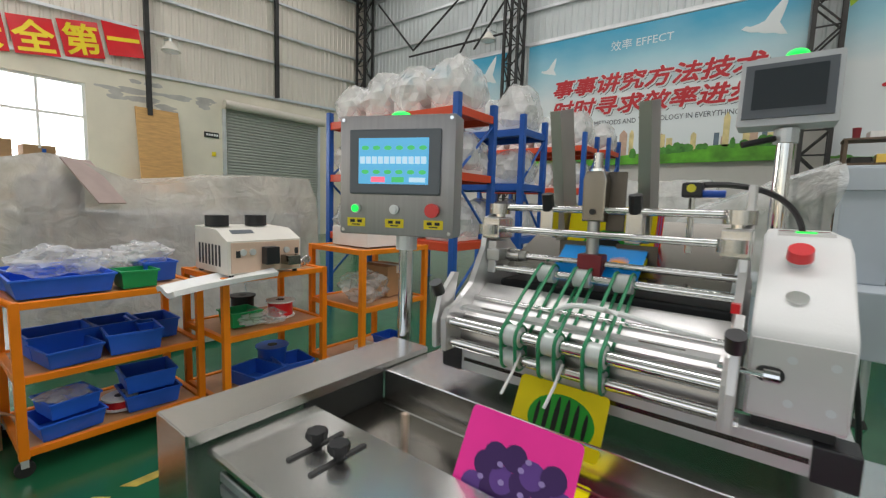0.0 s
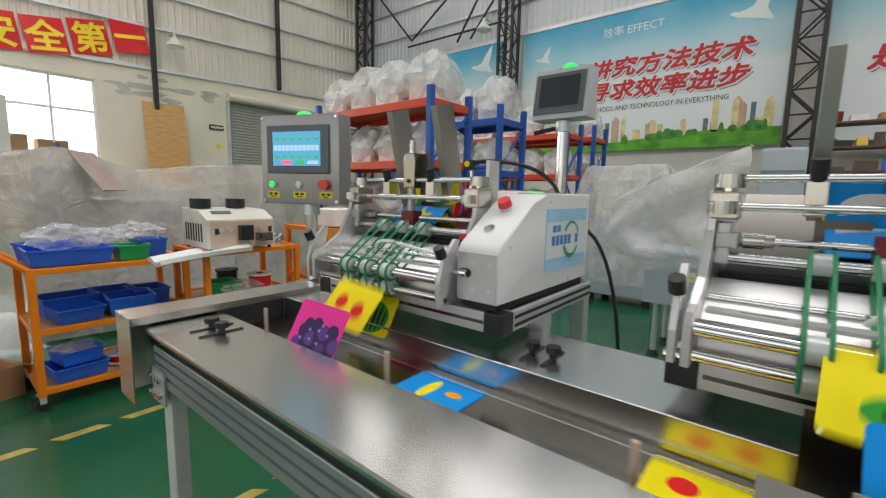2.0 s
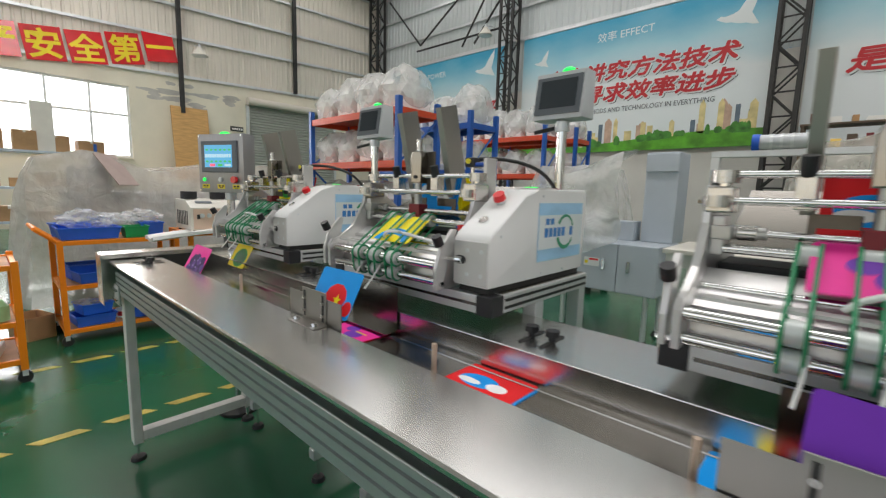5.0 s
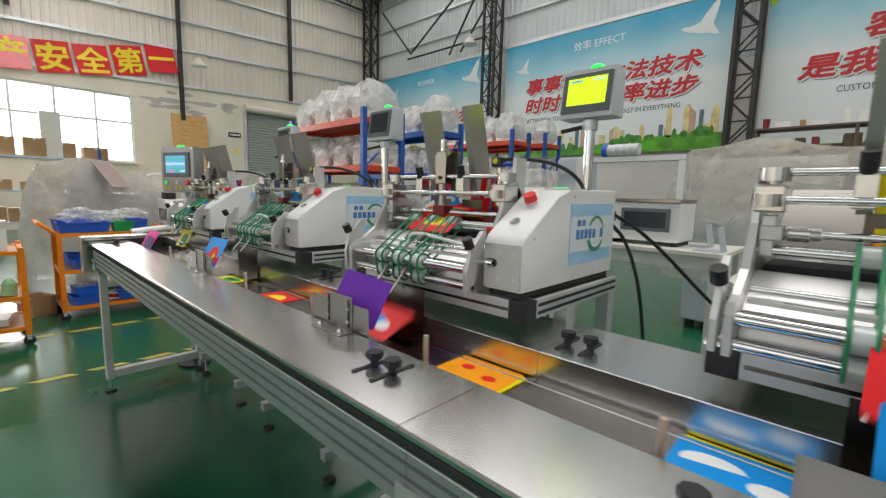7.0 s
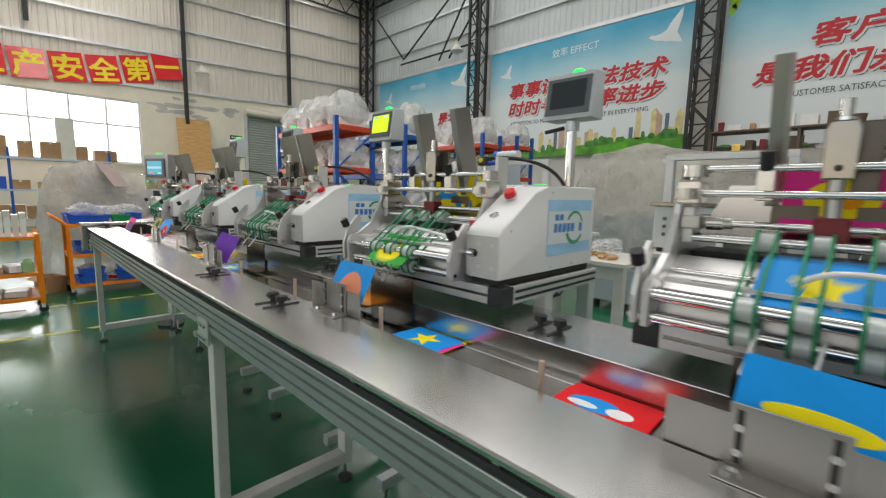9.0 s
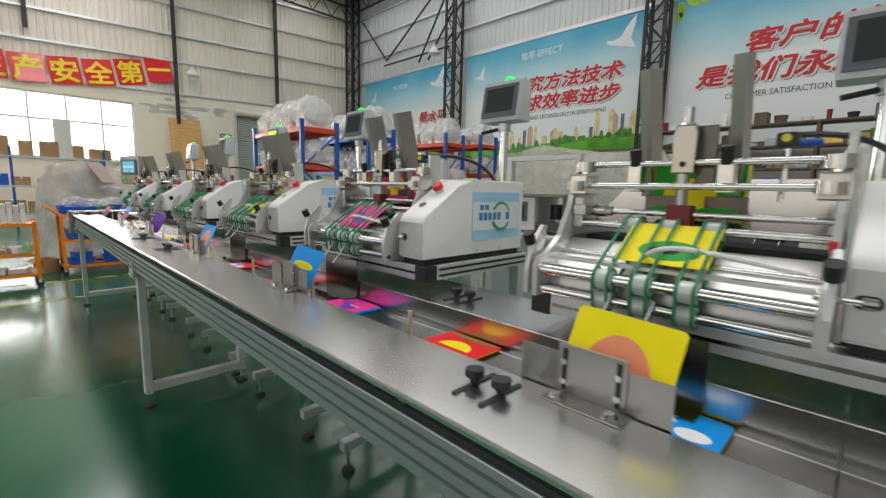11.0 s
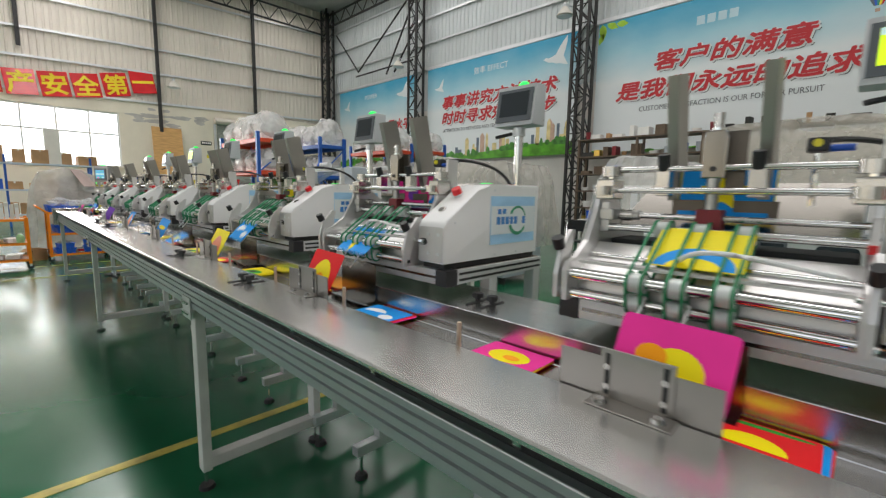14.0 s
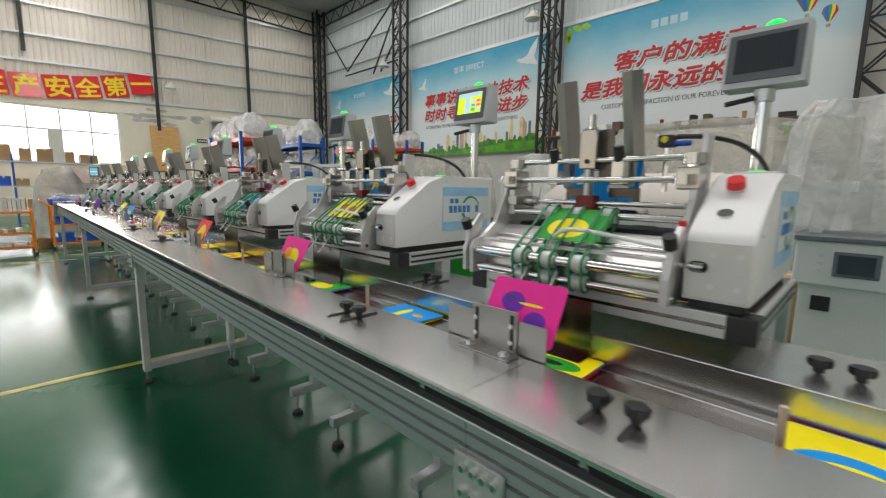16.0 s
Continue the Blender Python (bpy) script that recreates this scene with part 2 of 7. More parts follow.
def banner_sky():
    m, nt, b = nodes("banner_sky_print")
    tc = nt.nodes.new("ShaderNodeTexCoord")
    sp = nt.nodes.new("ShaderNodeSeparateXYZ")
    nt.links.new(tc.outputs["Generated"], sp.inputs[0])
    n1 = nt.nodes.new("ShaderNodeTexNoise")
    n1.inputs["Scale"].default_value, n1.inputs["Detail"].default_value = 3.0, 5
    nt.links.new(tc.outputs["Generated"], n1.inputs["Vector"])
    ma = nt.nodes.new("ShaderNodeMath")
    ma.operation = "MULTIPLY_ADD"
    ma.inputs[1].default_value, ma.inputs[2].default_value = 0.35, -0.17
    nt.links.new(n1.outputs[0], ma.inputs[0])
    ad = nt.nodes.new("ShaderNodeMath")
    nt.links.new(sp.outputs["Z"], ad.inputs[0])
    nt.links.new(ma.outputs[0], ad.inputs[1])
    rp = nt.nodes.new("ShaderNodeValToRGB")
    e = rp.color_ramp.elements
    e[0].position, e[0].color = 0.50, (0.72, 0.78, 0.80, 1)
    e[1].position, e[1].color = 1.0, (0.05, 0.36, 0.56, 1)
    x = e.new(0.78)
    x.color = (0.33, 0.60, 0.70, 1)
    nt.links.new(ad.outputs[0], rp.inputs[0])
    nt.links.new(rp.outputs[0], b.inputs["Base Color"])
    b.inputs["Roughness"].default_value = 0.45
    return m


BAN_SKY = banner_sky()


# ---- mesh helpers ----
def obj(name, bm, material, at=None, parent=None, label="", smooth=False):
    me = bpy.data.meshes.new(name)
    bmesh.ops.recalc_face_normals(bm, faces=bm.faces)
    if smooth:
        for f in bm.faces:
            f.smooth = True
    bm.to_mesh(me)
    bm.free()
    for mm in (material if isinstance(material, (list, tuple)) else [material]):
        me.materials.append(mm)
    if smooth:
        me.set_sharp_from_angle(angle=radians(40))
    ob = new(name, me)
    if parent is not None:
        ob.parent = parent
    if label:
        ob["label"] = label
    return ob


def part(name, bm, material, parent, label="", smooth=False, off=(0, 0, 0)):
    """One mesh under a thing; off is the thing's origin in the space in which bm was drawn."""
    if any(off):
        bmesh.ops.translate(bm, verts=bm.verts, vec=-Vector(off))
    return obj(name, bm, material, parent=parent, label=label, smooth=smooth)


def thing(name, at, label, category, group="", kind=""):
    ob = new(name)
    ob.empty_display_size = 0.1
    ob.location = at
    return tagged(ob, label, category, group, kind)


def box(bm, x0, x1, y0, y1, z0, z1, bevel=0.0, seg=2, mi=0):
    r = bmesh.ops.create_cube(bm, size=1.0)
    vs = r["verts"]
    bmesh.ops.scale(bm, verts=vs, vec=(x1 - x0, y1 - y0, z1 - z0))
    bmesh.ops.translate(bm, verts=vs, vec=((x0 + x1) / 2, (y0 + y1) / 2, (z0 + z1) / 2))
    fs = {f for v in vs for f in v.link_faces}
    for f in fs:
        f.material_index = mi
    if bevel:
        es = list({e for v in vs for e in v.link_edges})
        bmesh.ops.bevel(bm, geom=es, offset=bevel, segments=seg, affect="EDGES", profile=0.6, material=-1)
    return vs


def B(*a, **k):
    bm = bmesh.new()
    box(bm, *a, **k)
    return bm


def cyl(bm, p0, p1, r, seg=14, r2=None, mi=0):
    p0, p1 = Vector(p0), Vector(p1)
    d = p1 - p0
    res = bmesh.ops.create_cone(bm, cap_ends=True, segments=seg, radius1=r, radius2=r if r2 is None else r2, depth=d.length)
    m = Matrix.Translation((p0 + p1) / 2) @ d.to_track_quat("Z", "Y").to_matrix().to_4x4()
    bmesh.ops.transform(bm, matrix=m, verts=res["verts"])
    for f in {f for v in res["verts"] for f in v.link_faces}:
        f.material_index = mi
    return res["verts"]


def C(p0, p1, r, seg=14, r2=None):
    bm = bmesh.new()
    cyl(bm, p0, p1, r, seg, r2)
    return bm


def prism(bm, pts, axis, a0, a1, mi=0, bevel=0.0):
    """A flat outline (two coordinates a point, the axis left out) drawn out from a0 to a1."""
    def put(p, a):
        q = list(p)
        q.insert("xyz".index(axis), a)
        return q
    lo = [bm.verts.new(put(p, a0)) for p in pts]
    hi = [bm.verts.new(put(p, a1)) for p in pts]
    fs = [bm.faces.new(lo), bm.faces.new(list(reversed(hi)))]
    n = len(pts)
    for i in range(n):
        fs.append(bm.faces.new((lo[i], hi[i], hi[(i + 1) % n], lo[(i + 1) % n])))
    for f in fs:
        f.material_index = mi
    if bevel:
        es = list({e for f in fs[:2] for e in f.edges})
        bmesh.ops.bevel(bm, geom=es, offset=bevel, segments=2, affect="EDGES", profile=0.6)
    return lo + hi


def PR(*a, **k):
    bm = bmesh.new()
    prism(bm, *a, **k)
    return bm


def tube(bm, pts, r, seg=8, closed=False):
    """A round cord along points."""
    pts = [Vector(p) for p in pts]
    n = len(pts)
    rings = []
    for i, p in enumerate(pts):
        a = pts[(i - 1) % n] if (closed or i) else p
        b = pts[(i + 1) % n] if (closed or i < n - 1) else p
        d = (b - a).normalized()
        u = d.cross(Vector((1, 0.02, 0.01)))
        if u.length < 0.1:
            u = d.cross(Vector((0, 1, 0)))
        u.normalize()
        w = d.cross(u)
        rings.append([bm.verts.new(p + r * (math.cos(2 * math.pi * j / seg) * u + math.sin(2 * math.pi * j / seg) * w)) for j in range(seg)])
    for i in range(n if closed else n - 1):
        a, b = rings[i], rings[(i + 1) % n]
        for j in range(seg):
            bm.faces.new((a[j], a[(j + 1) % seg], b[(j + 1) % seg], b[j]))
    if not closed:
        bm.faces.new(rings[0])
        bm.faces.new(list(reversed(rings[-1])))


def TU(*a, **k):
    bm = bmesh.new()
    tube(bm, *a, **k)
    return bm


def bez(p0, p1, p2, p3, n=14):
    p0, p1, p2, p3 = (Vector(p) for p in (p0, p1, p2, p3))
    return [(1 - t) ** 3 * p0 + 3 * (1 - t) ** 2 * t * p1 + 3 * (1 - t) * t * t * p2 + t ** 3 * p3 for t in (i / (n - 1) for i in range(n))]


def text_mesh(body, size, shear=0.0, offset=0.0, depth=0.004, width=None):
    """Lettering as a mesh in the xy plane, its lower left corner at the origin; scaled to the width if one is given."""
    c = bpy.data.curves.new("lettering", "FONT")
    c.body, c.size, c.shear, c.offset, c.extrude = body, size, shear, offset, depth
    c.resolution_u = 2
    tmp = new("lettering", c)
    dg = bpy.context.evaluated_depsgraph_get()
    me = bpy.data.meshes.new_from_object(tmp.evaluated_get(dg))
    bpy.data.objects.remove(tmp)
    bpy.data.curves.remove(c)
    bm = bmesh.new()
    bm.from_mesh(me)
    bpy.data.meshes.remove(me)
    if bm.verts:
        x0, x1 = min(v.co.x for v in bm.verts), max(v.co.x for v in bm.verts)
        y0 = min(v.co.y for v in bm.verts)
        s = width / (x1 - x0) if width else 1.0
        for v in bm.verts:
            v.co.x, v.co.y = (v.co.x - x0) * s, v.co.y - y0
    return bm


def bold_text(name, body, size, x, z, y, material, parent, width, shear, spread, copies):
    """Heavy lettering: the same letters laid over one another, a little apart, each a hair nearer."""
    bm = bmesh.new()
    for i in range(copies):
        one = text_mesh(body, size, shear, 0.0, 0.0004, width)
        a = 2 * math.pi * i / (copies - 1)
        dx, dz = (spread * math.cos(a), spread * math.sin(a)) if i else (0.0, 0.0)
        bmesh.ops.transform(one, matrix=pose(x + dx, y - 0.001 * i, z + dz, 90, 0, 0), verts=one.verts)
        me = bpy.data.meshes.new("lettering")
        one.to_mesh(me)
        one.free()
        bm.from_mesh(me)
        bpy.data.meshes.remove(me)
    return part(name, bm, material, parent)


def wall_text(name, body, size, x, z, y, material, parent, width=None, shear=0.0, offset=0.0):
    """Lettering on the back wall, read from the south."""
    bm = text_mesh(body, size, shear, offset, 0.003, width)
    bmesh.ops.transform(bm, matrix=pose(x, y, z, 90, 0, 0), verts=bm.verts)
    return part(name, bm, material, parent)


def ellipse(cx, cy, rx, ry, n=20, a0=0, a1=360):
    k = n if a1 - a0 >= 360 else n - 1
    return [(cx + rx * math.cos(radians(a0 + (a1 - a0) * i / k)), cy + ry * math.sin(radians(a0 + (a1 - a0) * i / k))) for i in range(n)]


def rrect(x0, x1, y0, y1, r, n=4):
    out = []
    for cx, cy, a in ((x1 - r, y1 - r, 0), (x0 + r, y1 - r, 90), (x0 + r, y0 + r, 180), (x1 - r, y0 + r, 270)):
        out += [(cx + r * math.cos(radians(a + 90 * i / n)), cy + r * math.sin(radians(a + 90 * i / n))) for i in range(n + 1)]
    return out


def drape(nx, ny, fn):
    """A sheet of cloth or film from a function of (u, v)."""
    bm = bmesh.new()
    g = [[bm.verts.new(fn(i / nx, j / ny)) for j in range(ny + 1)] for i in range(nx + 1)]
    for i in range(nx):
        for j in range(ny):
            bm.faces.new((g[i][j], g[i + 1][j], g[i + 1][j + 1], g[i][j + 1]))
    return bm


def cover(x0, x1, y0, y1, z0, z1, puff=0.05, flare=0.08, seed=0, n=16, tops=None):
    """A plastic cover hung over something: a rumpled top and skirts with folds that flare out downwards."""
    bm = bmesh.new()
    per = []
    m = n * 4
    for i in range(m):
        s = i / m * 4
        k, f = int(s), s - int(s)
        c = [(x0, y0), (x1, y0), (x1, y1), (x0, y1)]
        a, b = c[k], c[(k + 1) % 4]
        per.append((a[0] + (b[0] - a[0]) * f, a[1] + (b[1] - a[1]) * f))
    cx, cy = (x0 + x1) / 2, (y0 + y1) / 2
    rows = []
    for r in range(9):
        v = r / 8
        ring = []
        for i, (px, py) in enumerate(per):
            d = Vector((px - cx, py - cy))
            nz = noise.noise(Vector((i * 0.45, v * 1.2, seed * 7.1)))
            fold = math.sin(i * 1.1 + 2.5 * noise.noise(Vector((i * 0.2, 3.0, seed)))) * 0.4 + 1.3 * nz
            k = 1 + (flare * v * (1 + 0.6 * fold) + puff * 0.8 * nz + 0.02 * fold * min(1, 3 * v) - (0.10, 0.03, 0, 0, 0, 0, 0, 0, 0)[r] * min(1, 2 * d.length)) / max(0.15, d.length)
            top = z1 if tops is None else z1 + tops((px - x0) / (x1 - x0), (py - y0) / (y1 - y0))
            z = top + (z0 - top) * v + (0.03 * nz if 0 < r < 8 else 0.02 * fold)
            ring.append(bm.verts.new((cx + d.x * k, cy + d.y * k, z)))
        rows.append(ring)
    for a, b in zip(rows, rows[1:]):
        for i in range(m):
            bm.faces.new((a[i], a[(i + 1) % m], b[(i + 1) % m], b[i]))
    inner = rows[0]
    for s in (0.66, 0.33):
        ring = []
        for i, (px, py) in enumerate(per):
            qx, qy = cx + (px - cx) * s, cy + (py - cy) * s
            top = z1 if tops is None else z1 + tops((qx - x0) / (x1 - x0), (qy - y0) / (y1 - y0))
            ring.append(bm.verts.new((qx, qy, top + puff * (1 - s) * 0.5 + 0.03 * noise.noise(Vector((qx * 5, qy * 5, seed))))))
        for i in range(m):
            bm.faces.new((inner[i], ring[i], ring[(i + 1) % m], inner[(i + 1) % m]))
        inner = ring
    bm.faces.new(inner)
    return bm


# ---- the hall ----
HX0, HX1, HY0, HY1, HZ = -15.0, 18.0, -9.0, 13.3, 11.0


def setting(name, bm, material, label, smooth=False):
    return tagged(obj(name, bm, material, smooth=smooth), label, kind="structure")


def corrugated(axis, a0, a1, z0, z1, at, out, pitch=0.21, depth=0.03):
    """Ribbed cladding along x or y, at a fixed place on the other axis; out: the side that its ribs face."""
    bm = bmesh.new()
    a, prev = a0, None
    prof = ((0.0, 0), (0.55, 0), (0.68, 1), (0.87, 1))
    while a < a1:
        for f, d in prof:
            p = min(a + f * pitch, a1)
            q = at + out * depth * d
            c = (p, q) if axis == "x" else (q, p)
            cur = (bm.verts.new((*c, z0)), bm.verts.new((*c, z1)))
            if prev:
                bm.faces.new((prev[0], cur[0], cur[1], prev[1]))
            prev = cur
        a += pitch
    return bm


def build_hall():
    setting("floor", B(HX0 - 0.2, HX1 + 0.2, HY0 - 0.2, HY1 + 0.2, -0.2, 0), FLOOR, "glossy dark green epoxy factory floor")
    setting("ceiling", B(HX0 - 0.2, HX1 + 0.2, HY0 - 0.2, HY1 + 0.2, HZ, HZ + 0.15), ROOF, "grey sheet metal roof underside")
    # west wall: plaster below, cladding above, with a window opening
    bm = bmesh.new()
    wy0, wy1, wz0, wz1 = -2.6, 3.3, 2.15, 4.35
    box(bm, HX0 - 0.2, HX0, HY0 - 0.2, wy0, 0, 5.0)
    box(bm, HX0 - 0.2, HX0, wy1, HY1 + 0.2, 0, 5.0)
    box(bm, HX0 - 0.2, HX0, wy0, wy1, 0, wz0)
    box(bm, HX0 - 0.2, HX0, wy0, wy1, wz1, 5.0)
    setting("wall_west", bm, PLASTER, "cream plastered lower factory wall")
    setting("wall_west_cladding", corrugated("y", HY0, HY1, 5.0, HZ, HX0 - 0.05, 1), CLAD, "off-white ribbed metal wall cladding")
    setting("wall_north", B(HX0 - 0.2, HX1 + 0.2, HY1, HY1 + 0.2, 0, 5.0), CONCRETE, "pale painted lower back wall")
    setting("wall_north_cladding", corrugated("x", HX0, HX1, 5.0, HZ, HY1 - 0.02, -1), CLAD_BACK, "pale grey ribbed metal wall cladding")
    setting("wall_east", B(HX1, HX1 + 0.2, HY0, HY1, 0, HZ), CONCRETE, "plain pale end wall")
    # unseen wall; its openings are added to let fill light in
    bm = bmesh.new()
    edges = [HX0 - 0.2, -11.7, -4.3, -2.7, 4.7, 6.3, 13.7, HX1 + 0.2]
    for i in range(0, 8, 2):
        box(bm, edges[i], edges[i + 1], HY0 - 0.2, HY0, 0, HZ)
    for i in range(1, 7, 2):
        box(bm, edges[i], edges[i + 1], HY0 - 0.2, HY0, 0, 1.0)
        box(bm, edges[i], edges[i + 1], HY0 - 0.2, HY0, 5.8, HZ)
    setting("wall_south", bm, CONCRETE, "plain unseen wall, its openings added for fill light")
    # west window
    w = thing("window_1", (HX0, (wy0 + wy1) / 2, wz0), "white framed factory window, overexposed daylight", "window", kind="structure")
    off = (HX0, (wy0 + wy1) / 2, wz0)
    bm = bmesh.new()
    for a in (wy0, wy1 - 0.07):
        box(bm, HX0 - 0.12, HX0 - 0.05, a, a + 0.07, wz0, wz1)
    for z in (wz0, 3.42, wz1 - 0.07):
        box(bm, HX0 - 0.115, HX0 - 0.055, wy0 + 0.07, wy1 - 0.07, z, z + 0.07)
    for i in range(1, 6):
        y = wy0 + (wy1 - wy0) * i / 6
        box(bm, HX0 - 0.118, HX0 - 0.052, y - 0.03, y + 0.03, wz0 + 0.07, wz1 - 0.07)
    part("window_frame", bm, WHITE, w, off=off)
    part("window_sill", B(HX0 - 0.05, HX0 + 0.09, wy0 - 0.05, wy1 + 0.05, wz0 - 0.05, wz0 - 0.003), PLASTER, w, off=off)
    setting("backdrop", B(HX0 - 1.6, HX0 - 1.55, wy0 - 4, wy1 + 4, 0.4, 6.4), OUTSIDE, "bright overcast daylight outside the window")
    # girts and posts on the west wall
    for z, h in ((5.02, 0.09), (6.42, 0.08), (7.42, 0.08), (8.55, 0.07), (9.7, 0.07)):
        fall = 0.035 if z < 6 else 0.045
        top = lambda y: z - fall * ((8.0 if z < 6 else 11.0) - y)
        setting("trim", PR([(HY0, top(HY0)), (HY1 - 0.1, top(HY1 - 0.1)), (HY1 - 0.1, top(HY1 - 0.1) + h), (HY0, top(HY0) + h)], "x", HX0, HX0 + 0.07, bevel=0.005), GIRT, "galvanised steel wall rail")
    for y in (-3.4, 0.5, 4.75, 8.86):
        setting("trim", B(HX0 + 0.075, HX0 + 0.2, y - 0.06, y + 0.06, 3.75 if 4 < y < 5 else (6.3 if y < 4 else 5.1), HZ), TRUSS, "dark steel wall post")
    for z in (6.7, 7.75, 8.8, 9.85):
        setting("trim", B(HX0 + 0.3, HX1, HY1 - 0.13, HY1 - 0.06, z, z + 0.08), GIRT, "pale steel rail on the back wall")
    # damp patches on the plaster
    rnd = random.Random(4)
    bm = bmesh.new()
    for i in range(26):
        cy, cz = rnd.uniform(3.7, 6.7), 4.62 - 0.12 * i / 6 + rnd.uniform(-0.22, 0.12)
        pts = [(cy + rnd.uniform(0.8, 1.2) * dx, cz + rnd.uniform(0.7, 1.3) * dz) for dx, dz in ellipse(0, 0, rnd.uniform(0.12, 0.34), rnd.uniform(0.03, 0.09), 12)]
        prism(bm, pts, "x", HX0 + 0.001 + i * 0.0001, HX0 + 0.003 + i * 0.0001)
    setting("wall_stain", bm, PATCH, "grey damp patches on the plaster wall")
    # shutter
    sh = thing("roller_shutter", (HX0 + 0.05, 8.85, 0), "closed grey-green metal roller shutter door", "shutter", kind="structure")
    off = (HX0 + 0.05, 8.85, 0)
    bm = bmesh.new()
    for i in range(44):
        z = i * 0.1
        prism(bm, [(HX0 + 0.01, z), (HX0 + 0.04, z + 0.02), (HX0 + 0.05, z + 0.05), (HX0 + 0.04, z + 0.085), (HX0 + 0.01, z + 0.1)], "y", 7.05, 10.68)
    part("curtain", bm, SHUTTER, sh, off=off)
    part("roller_box", C((HX0 + 0.2, 6.9, 4.5), (HX0 + 0.2, 10.85, 4.5), 0.14, 16), CLAD, sh, "pale rolled shutter drum", True, off=off)
    for y in (6.95, 10.72):
        part("guide_rail", B(HX0, HX0 + 0.1, y - 0.05, y + 0.05, 0, 4.35), GIRT, sh, off=off)
    # exit sign
    ex = thing("exit_sign", (HX0 + 0.01, 6.55, 3.4), "small dark wall sign with pale marks", "sign")
    part("plate", B(HX0 + 0.001, HX0 + 0.03, 6.32, 6.78, 3.36, 3.53), INK, ex, off=(HX0 + 0.01, 6.55, 3.4))
    bm = bmesh.new()
    for i in range(5):
        box(bm, HX0 + 0.031, HX0 + 0.034, 6.37 + i * 0.08, 6.43 + i * 0.08, 3.41, 3.48)
    part("marks", bm, PAPER, ex, off=(HX0 + 0.01, 6.55, 3.4))
    sw = thing("wall_switch", (HX0 + 0.01, 6.6, 2.8), "small yellowed wall switch plate", "switch")
    part("plate", B(HX0 + 0.001, HX0 + 0.03, 6.55, 6.67, 2.76, 2.9, bevel=0.008), LABEL_Y, sw, off=(HX0 + 0.01, 6.6, 2.8))
    # leaning board
    bm = B(-0.02, 0.02, -0.57, 0.57, 0, 2.45, bevel=0.006)
    bd = obj("plywood_board", bm, PLYWOOD)
    bd.matrix_world = pose(HX0 + 0.45, 4.95, 1.52, 0, -8, 0)
    tagged(bd, "tall orange-brown plywood board leaning on the wall", "board")
    sp = thing("low_cupboard", (HX0 + 0.42, 4.95, 0), "low plain cupboard under a leaning board", "cupboard")
    part("body", B(HX0 + 0.05, HX0 + 0.8, 4.0, 5.9, 0.05, 1.47, bevel=0.01), BEIGE, sp, off=(HX0 + 0.42, 4.95, 0))
    part("plinth", B(HX0 + 0.08, HX0 + 0.76, 4.03, 5.87, 0, 0.05), DARK, sp, off=(HX0 + 0.42, 4.95, 0))
    part("top", B(HX0 + 0.03, HX0 + 0.83, 3.98, 5.92, 1.47, 1.515, bevel=0.006), PLYWOOD, sp, off=(HX0 + 0.42, 4.95, 0))


build_hall()


def lattice(name, x, y, z0, z1, w, d, label):
    """A dark lattice column: four corner bars and zigzag braces."""
    t = thing(name, (x, y, z0), label, "column", kind="structure")
    off = (x, y, z0)
    for sx in (-1, 1):
        for sy in (-1, 1):
            part("chord", B(x + sx * w / 2 - 0.04, x + sx * w / 2 + 0.04, y + sy * d / 2 - 0.04, y + sy * d / 2 + 0.04, z0, z1), TRUSS, t, off=off)
    bm = bmesh.new()
    n = int((z1 - z0) / 0.55)
    for i in range(n):
        a, b = z0 + (z1 - z0) * i / n, z0 + (z1 - z0) * (i + 1) / n
        s = 1 if i % 2 else -1
        for sy in (-1, 1):
            cyl(bm, (x - s * w / 2, y + sy * d / 2, a), (x + s * w / 2, y + sy * d / 2, b), 0.022, 6)
        for sx in (-1, 1):
            cyl(bm, (x + sx * w / 2, y - s * d / 2, a), (x + sx * w / 2, y + s * d / 2, b), 0.022, 6)
        cyl(bm, (x - w / 2, y - d / 2, a), (x + w / 2, y - d / 2, a), 0.02, 6)
    part("bracing", bm, TRUSS, t, off=off)


for i, cx in enumerate((-14.55, -7.3, 0.53, 8.4, 15.6)):
    lattice("column_%d" % (i + 1), cx, 12.78, 0, HZ, 0.5, 0.42, "dark painted steel lattice column by the wall")


def roof_truss(name, p0, p1, h):
    t = thing(name, p0, "dark steel lattice roof truss", "truss", kind="structure")
    a, b = Vector(p0), Vector(p1)
    up = Vector((0, 0, h))
    part("lower_chord", C(a, b, 0.05, 8), TRUSS, t, off=p0)
    part("upper_chord", C(a + up, b + up, 0.05, 8), TRUSS, t, off=p0)
    bm = bmesh.new()
    n = int((b - a).length / 0.5)
    for i in range(n):
        q0, q1 = a.lerp(b, i / n), a.lerp(b, (i + 1) / n)
        cyl(bm, q0 + (up if i % 2 else up * 0), q1 + (up * 0 if i % 2 else up), 0.024, 6)
    part("web", bm, TRUSS, t, off=p0)


roof_truss("truss_1", (-14.6, 12.6, 9.7), (-14.6, -8.5, 9.7), 0.7)
roof_truss("truss_2", (-14.3, 12.78, 10.1), (16, 12.78, 10.1), 0.6)
bm = bmesh.new()
for x0, z0, x1, z1 in ((-13.9, 9.6, -11.9, 7.4), (-11.9, 7.4, -8.0, 9.9), (-12.1, 7.2, -7.7, 7.2), (-9.6, 6.9, -7.6, 9.8), (-9.0, 6.9, -7.5, 8.6)):
    cyl(bm, (x0, 12.95, z0), (x1, 12.95, z1), 0.04, 6)
